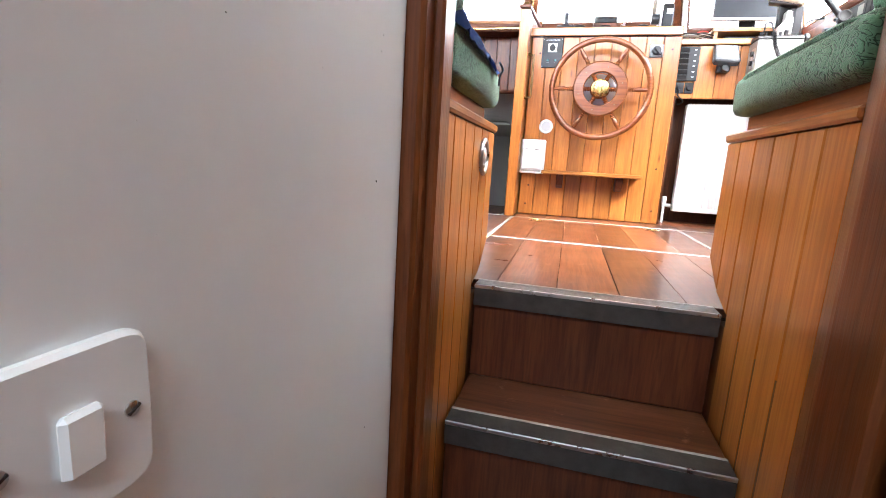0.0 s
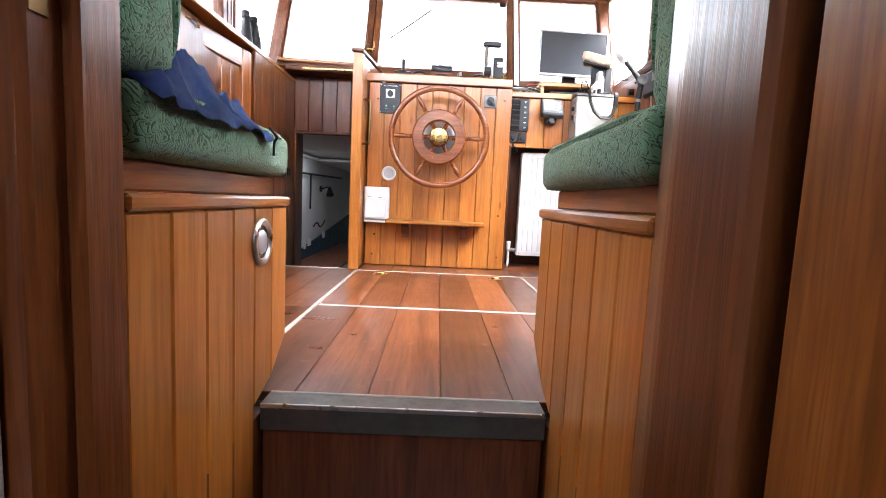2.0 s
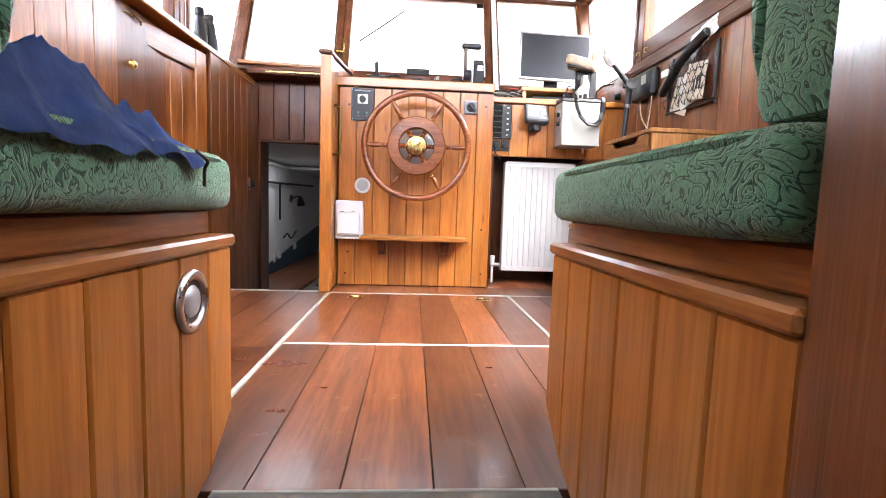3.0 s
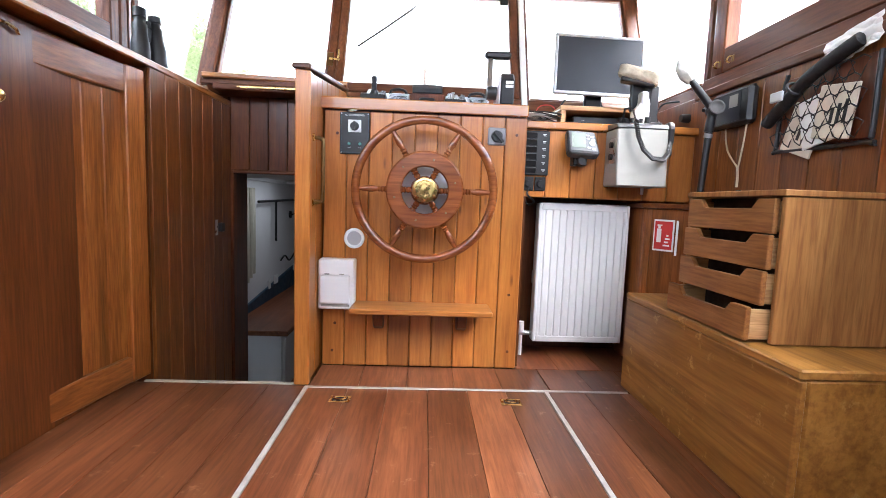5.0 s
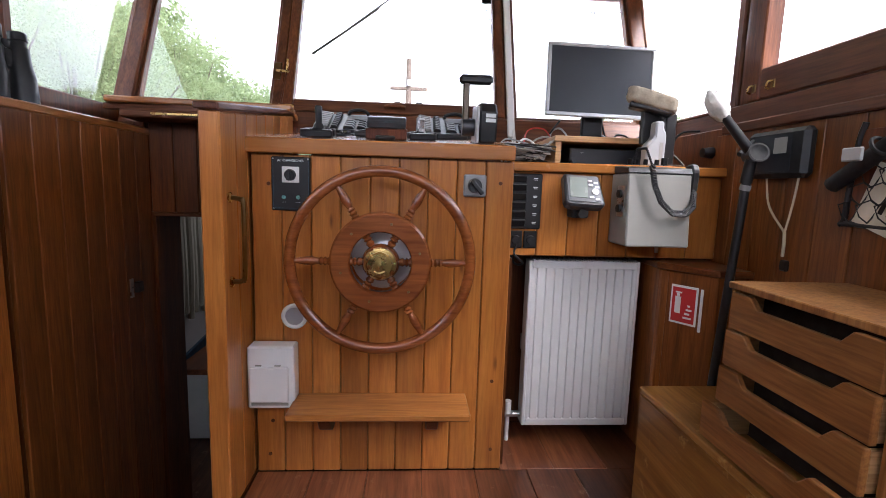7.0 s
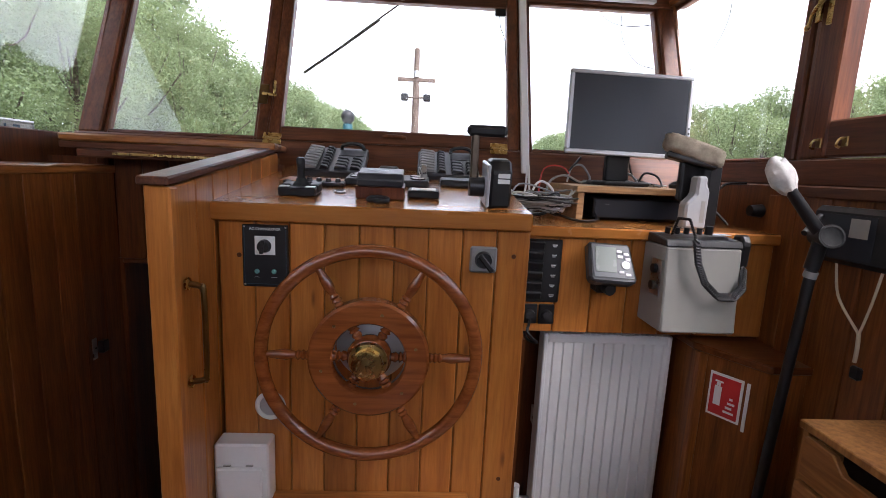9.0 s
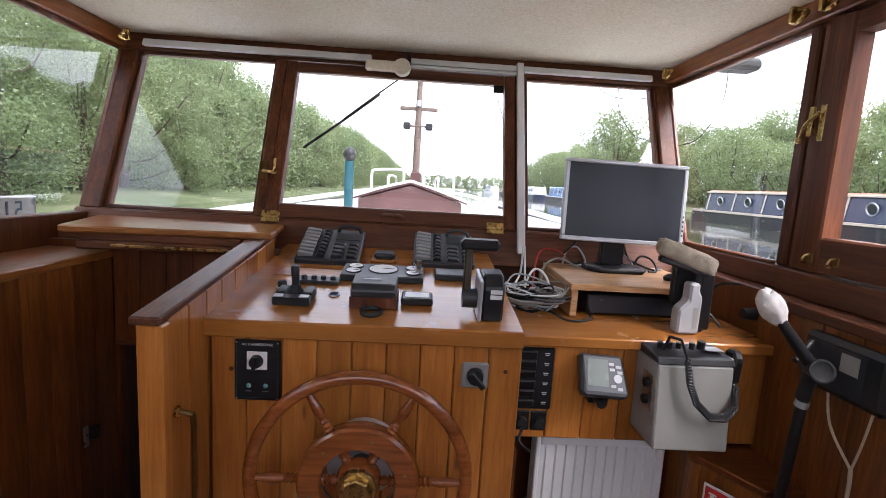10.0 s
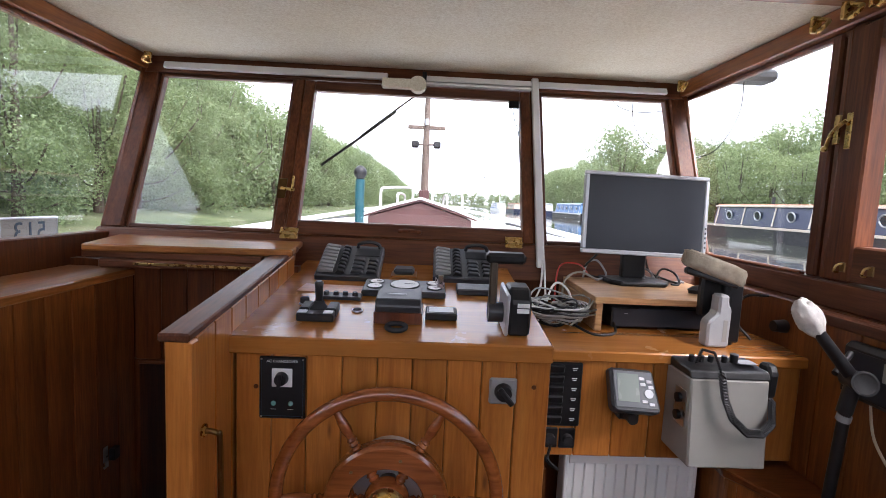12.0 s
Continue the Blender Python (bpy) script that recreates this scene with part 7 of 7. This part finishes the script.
# ---- moored boats ----
def narrowboat(x, y0, y1, hullm, cabinm, trimm, roofm, label, windows=5):
    """A narrowboat lying along the canal."""
    ob = thing("narrowboat", (x, (y0 + y1) / 2, WATER), label, "boat", "moored boats")
    L = y1 - y0
    part("hull", prism([(x - 1.0, y0 + 1.2), (x - 0.5, y0 + 0.2), (x, y0), (x + 0.5, y0 + 0.2), (x + 1.0, y0 + 1.2), (x + 1.0, y1 - 0.8), (x + 0.6, y1), (x - 0.6, y1), (x - 1.0, y1 - 0.8)], "z", WATER - 0.2, WATER + 0.62, 0.02), hullm, ob)
    part("rubbing_strake", prism([(x - 1.04, y0 + 1.2), (x + 1.04, y0 + 1.2), (x + 1.04, y1 - 0.8), (x - 1.04, y1 - 0.8)], "z", WATER + 0.52, WATER + 0.62, 0.01), trimm, ob)
    part("cabin", prism([(x - 0.9, WATER + 0.62), (x + 0.9, WATER + 0.62), (x + 0.76, WATER + 1.5), (x - 0.76, WATER + 1.5)], "y", y0 + 2.0, y1 - 1.6, 0.02), cabinm, ob)
    part("roof", prism([(x - 0.82, WATER + 1.5), (x + 0.82, WATER + 1.5), (x + 0.6, WATER + 1.6), (x - 0.6, WATER + 1.6)], "y", y0 + 1.9, y1 - 1.5, 0.02), roofm, ob)
    part("handrail", box(x - 0.86, x - 0.78, y0 + 2.0, y1 - 1.6, WATER + 1.46, WATER + 1.53, 0.01), trimm, ob)
    n = windows
    for i in range(n + 1):
        yy = y0 + 2.1 + i * (L - 3.9) / n
        part("panel_line", prism([(x - 0.92, WATER + 0.66), (x - 0.9, WATER + 0.66), (x - 0.775, WATER + 1.46), (x - 0.795, WATER + 1.46)], "y", yy - 0.04, yy + 0.04, 0), trimm, ob)
    for i in range(n):
        yy = y0 + 2.1 + (i + 0.5) * (L - 3.9) / n
        w = part("porthole", moved(rod((-0.02, 0, 0), (0.03, 0, 0), 0.2, 0.2, 24), Matrix.Translation((x - 0.855, yy, WATER + 1.08)) @ Matrix.Rotation(radians(-9), 4, "Y")), DARKGLASS, ob)
        part("rim", moved(ring((-0.025, 0, 0), (1, 0, 0), 0.2, 0.03, 24, 6), Matrix.Translation((x - 0.855, yy, WATER + 1.08)) @ Matrix.Rotation(radians(-9), 4, "Y")), STEEL, w)
    part("chimney", rod((x + 0.3, y1 - 4, WATER + 1.58), (x + 0.3, y1 - 4, WATER + 1.95), 0.07), HULLBLACK, ob)
    return ob


narrowboat(15.3, 11.5, 27.0, HULLBLACK, NAVY, CREAMP, RUST, "long navy narrowboat with cream trim moored to the far bank", 6)
narrowboat(15.3, -6.0, 10.0, HULLBLACK, NAVY, CREAMP, RUST, "navy narrowboat with rust-coloured roof moored astern", 6)
narrowboat(15.0, 44.0, 56.0, HULLBLACK, SKYBLUE, DECK, SKYBLUE, "blue and white narrowboat moored far along the bank", 5)
narrowboat(15.0, 60.0, 70.0, NAVY, DECK, DECK, DECK, "white cabin boat moored far along the bank", 4)
narrowboat(14.5, 76.0, 86.0, NAVY, CREAMP, RUST, RUST, "cream cabin boat moored far along the bank", 4)
narrowboat(14.0, 92.0, 104.0, DECK, DECK, SKYBLUE, DECK, "white cruiser moored far along the bank", 4)

# pylon far off
PYL = paint("galvanised_grey", (0.3, 0.32, 0.34), 0.6, 0.3, 0.05, 1, 0)
for px, py, ph in ((36, 330, 27), (14, 420, 26)):
    py_ob = thing("pylon", (px, py, 1.2), "distant lattice electricity pylon", "pylon", "pylons")
    for sx in (-1, 1):
        for sy in (-1, 1):
            part("leg", rod((px + sx * 3, py + sy * 3, 1.0), (px + sx * 0.4, py + sy * 0.4, ph), 0.22, 0.15, 5), PYL, py_ob)
    for k, z in enumerate((0.62, 0.76, 0.9)):
        part("arm", rod((px - 5 + k, py, ph * z), (px + 5 - k, py, ph * z), 0.25, 0.25, 5), PYL, py_ob)
    for k in range(6):
        z0, z1 = 1 + k * ph / 7, 1 + (k + 1) * ph / 7
        w0, w1 = 3 - 2.6 * k / 7, 3 - 2.6 * (k + 1) / 7
        part("brace", rod((px - w0, py, z0), (px + w1, py, z1), 0.13, 0.13, 4), PYL, py_ob)
        part("brace", rod((px + w0, py, z0), (px - w1, py, z1), 0.13, 0.13, 4), PYL, py_ob)

# ---- rain on the glass ----
def rain(name, count, seed, place):
    """Flattened drops on the outer side of a pane; place turns two numbers from 0 to 1 into a spot."""
    r = random.Random(seed)
    verts, faces = [], []
    for _ in range(count):
        c, e1, e2, out = place(r.random(), r.random())
        w = 0.0007 + 0.0017 * r.random() ** 3
        b = len(verts)
        for k in range(6):
            a = k * math.tau / 6
            verts.append(c + w * (math.cos(a) * e1 + 1.25 * math.sin(a) * e2))
        verts.append(c + out * w * 0.55)
        faces += [(b + k, b + (k + 1) % 6, b + 6) for k in range(6)]
    me = bpy.data.meshes.new(name)
    me.from_pydata([tuple(v) for v in verts], [], faces)
    me.materials.append(GLASS)
    ob = new(name, me)
    ob.visible_shadow = False
    return tagged(ob, "fine rain drops on the outside of the window glass", "raindrops", kind="stuff")


UP_FRONT = Vector((0, LEAN, 1)).normalized()
for k, (a, b) in enumerate(((-1.12, -0.55), (-0.45, 0.44), (0.54, 1.11))):
    rain("raindrops", 420, 30 + k, lambda p, q, a=a, b=b, k=k: (Vector((a + p * (b - a), (4.0295 if k != 1 else 4.0095) + LEAN * (0.05 + 0.58 * q), 1.27 + 0.58 * q)), Vector((1, 0, 0)), UP_FRONT, Vector((0, 1, -LEAN)).normalized()))
for sg in (-1, 1):
    rain("raindrops", 420, 40 + sg, lambda p, q, sg=sg: (Vector((sg * 1.2055, 3.5 + p * 0.5, 1.21 + 0.64 * q)), Vector((0, 1, 0)), Vector((0, 0, 1)), Vector((sg, 0, 0))))

# ---- floor boards ----
def floor_boards(x0, x1, y0, y1, width, material=TEAK_Y, ends=()):
    n = max(1, round((x1 - x0) / width))
    w = (x1 - x0) / n
    for i in range(n):
        a, b = x0 + i * w + 0.0006, x0 + (i + 1) * w - 0.0006
        part("floorboard", box(a, b, y0, y1, -0.02, 0.0 - 0.0008 * ((i * 7) % 3) / 2, 0.0012), material, floor)


floor_boards(-0.382, 0.445, 1.517, 2.228, 0.138)
floor_boards(-0.382, 0.445, 2.242, 3.022, 0.138)
floor_boards(-1.0, -0.398, 1.6, 2.2, 0.12)
floor_boards(-1.0, -0.398, 2.202, 3.045, 0.12)
floor_boards(0.461, 1.1, 1.517, 3.022, 0.13)
floor_boards(-0.384, 0.47, 3.038, 3.25, 0.17)
floor_boards(0.472, 1.1, 3.038, 3.25, 0.16)
floor_boards(0.386, 1.1, 3.2515, 3.56, 0.16)
for name, b in (("inlay", box(-0.397, -0.383, 1.53, 3.022, -0.02, 0.0015, 0.001)), ("inlay", box(0.446, 0.46, 1.53, 3.022, -0.02, 0.0015, 0.001)),
                ("inlay", box(-0.382, 0.445, 2.228, 2.242, -0.02, 0.0015, 0.001)), ("inlay", box(-0.397, 0.75, 3.023, 3.037, -0.02, 0.0015, 0.001)),
                ("inlay", box(-0.95, -0.438, 3.046, 3.062, -0.02, 0.003, 0.001))):
    part(name, b, STRIP, floor, "pale inlay strip")
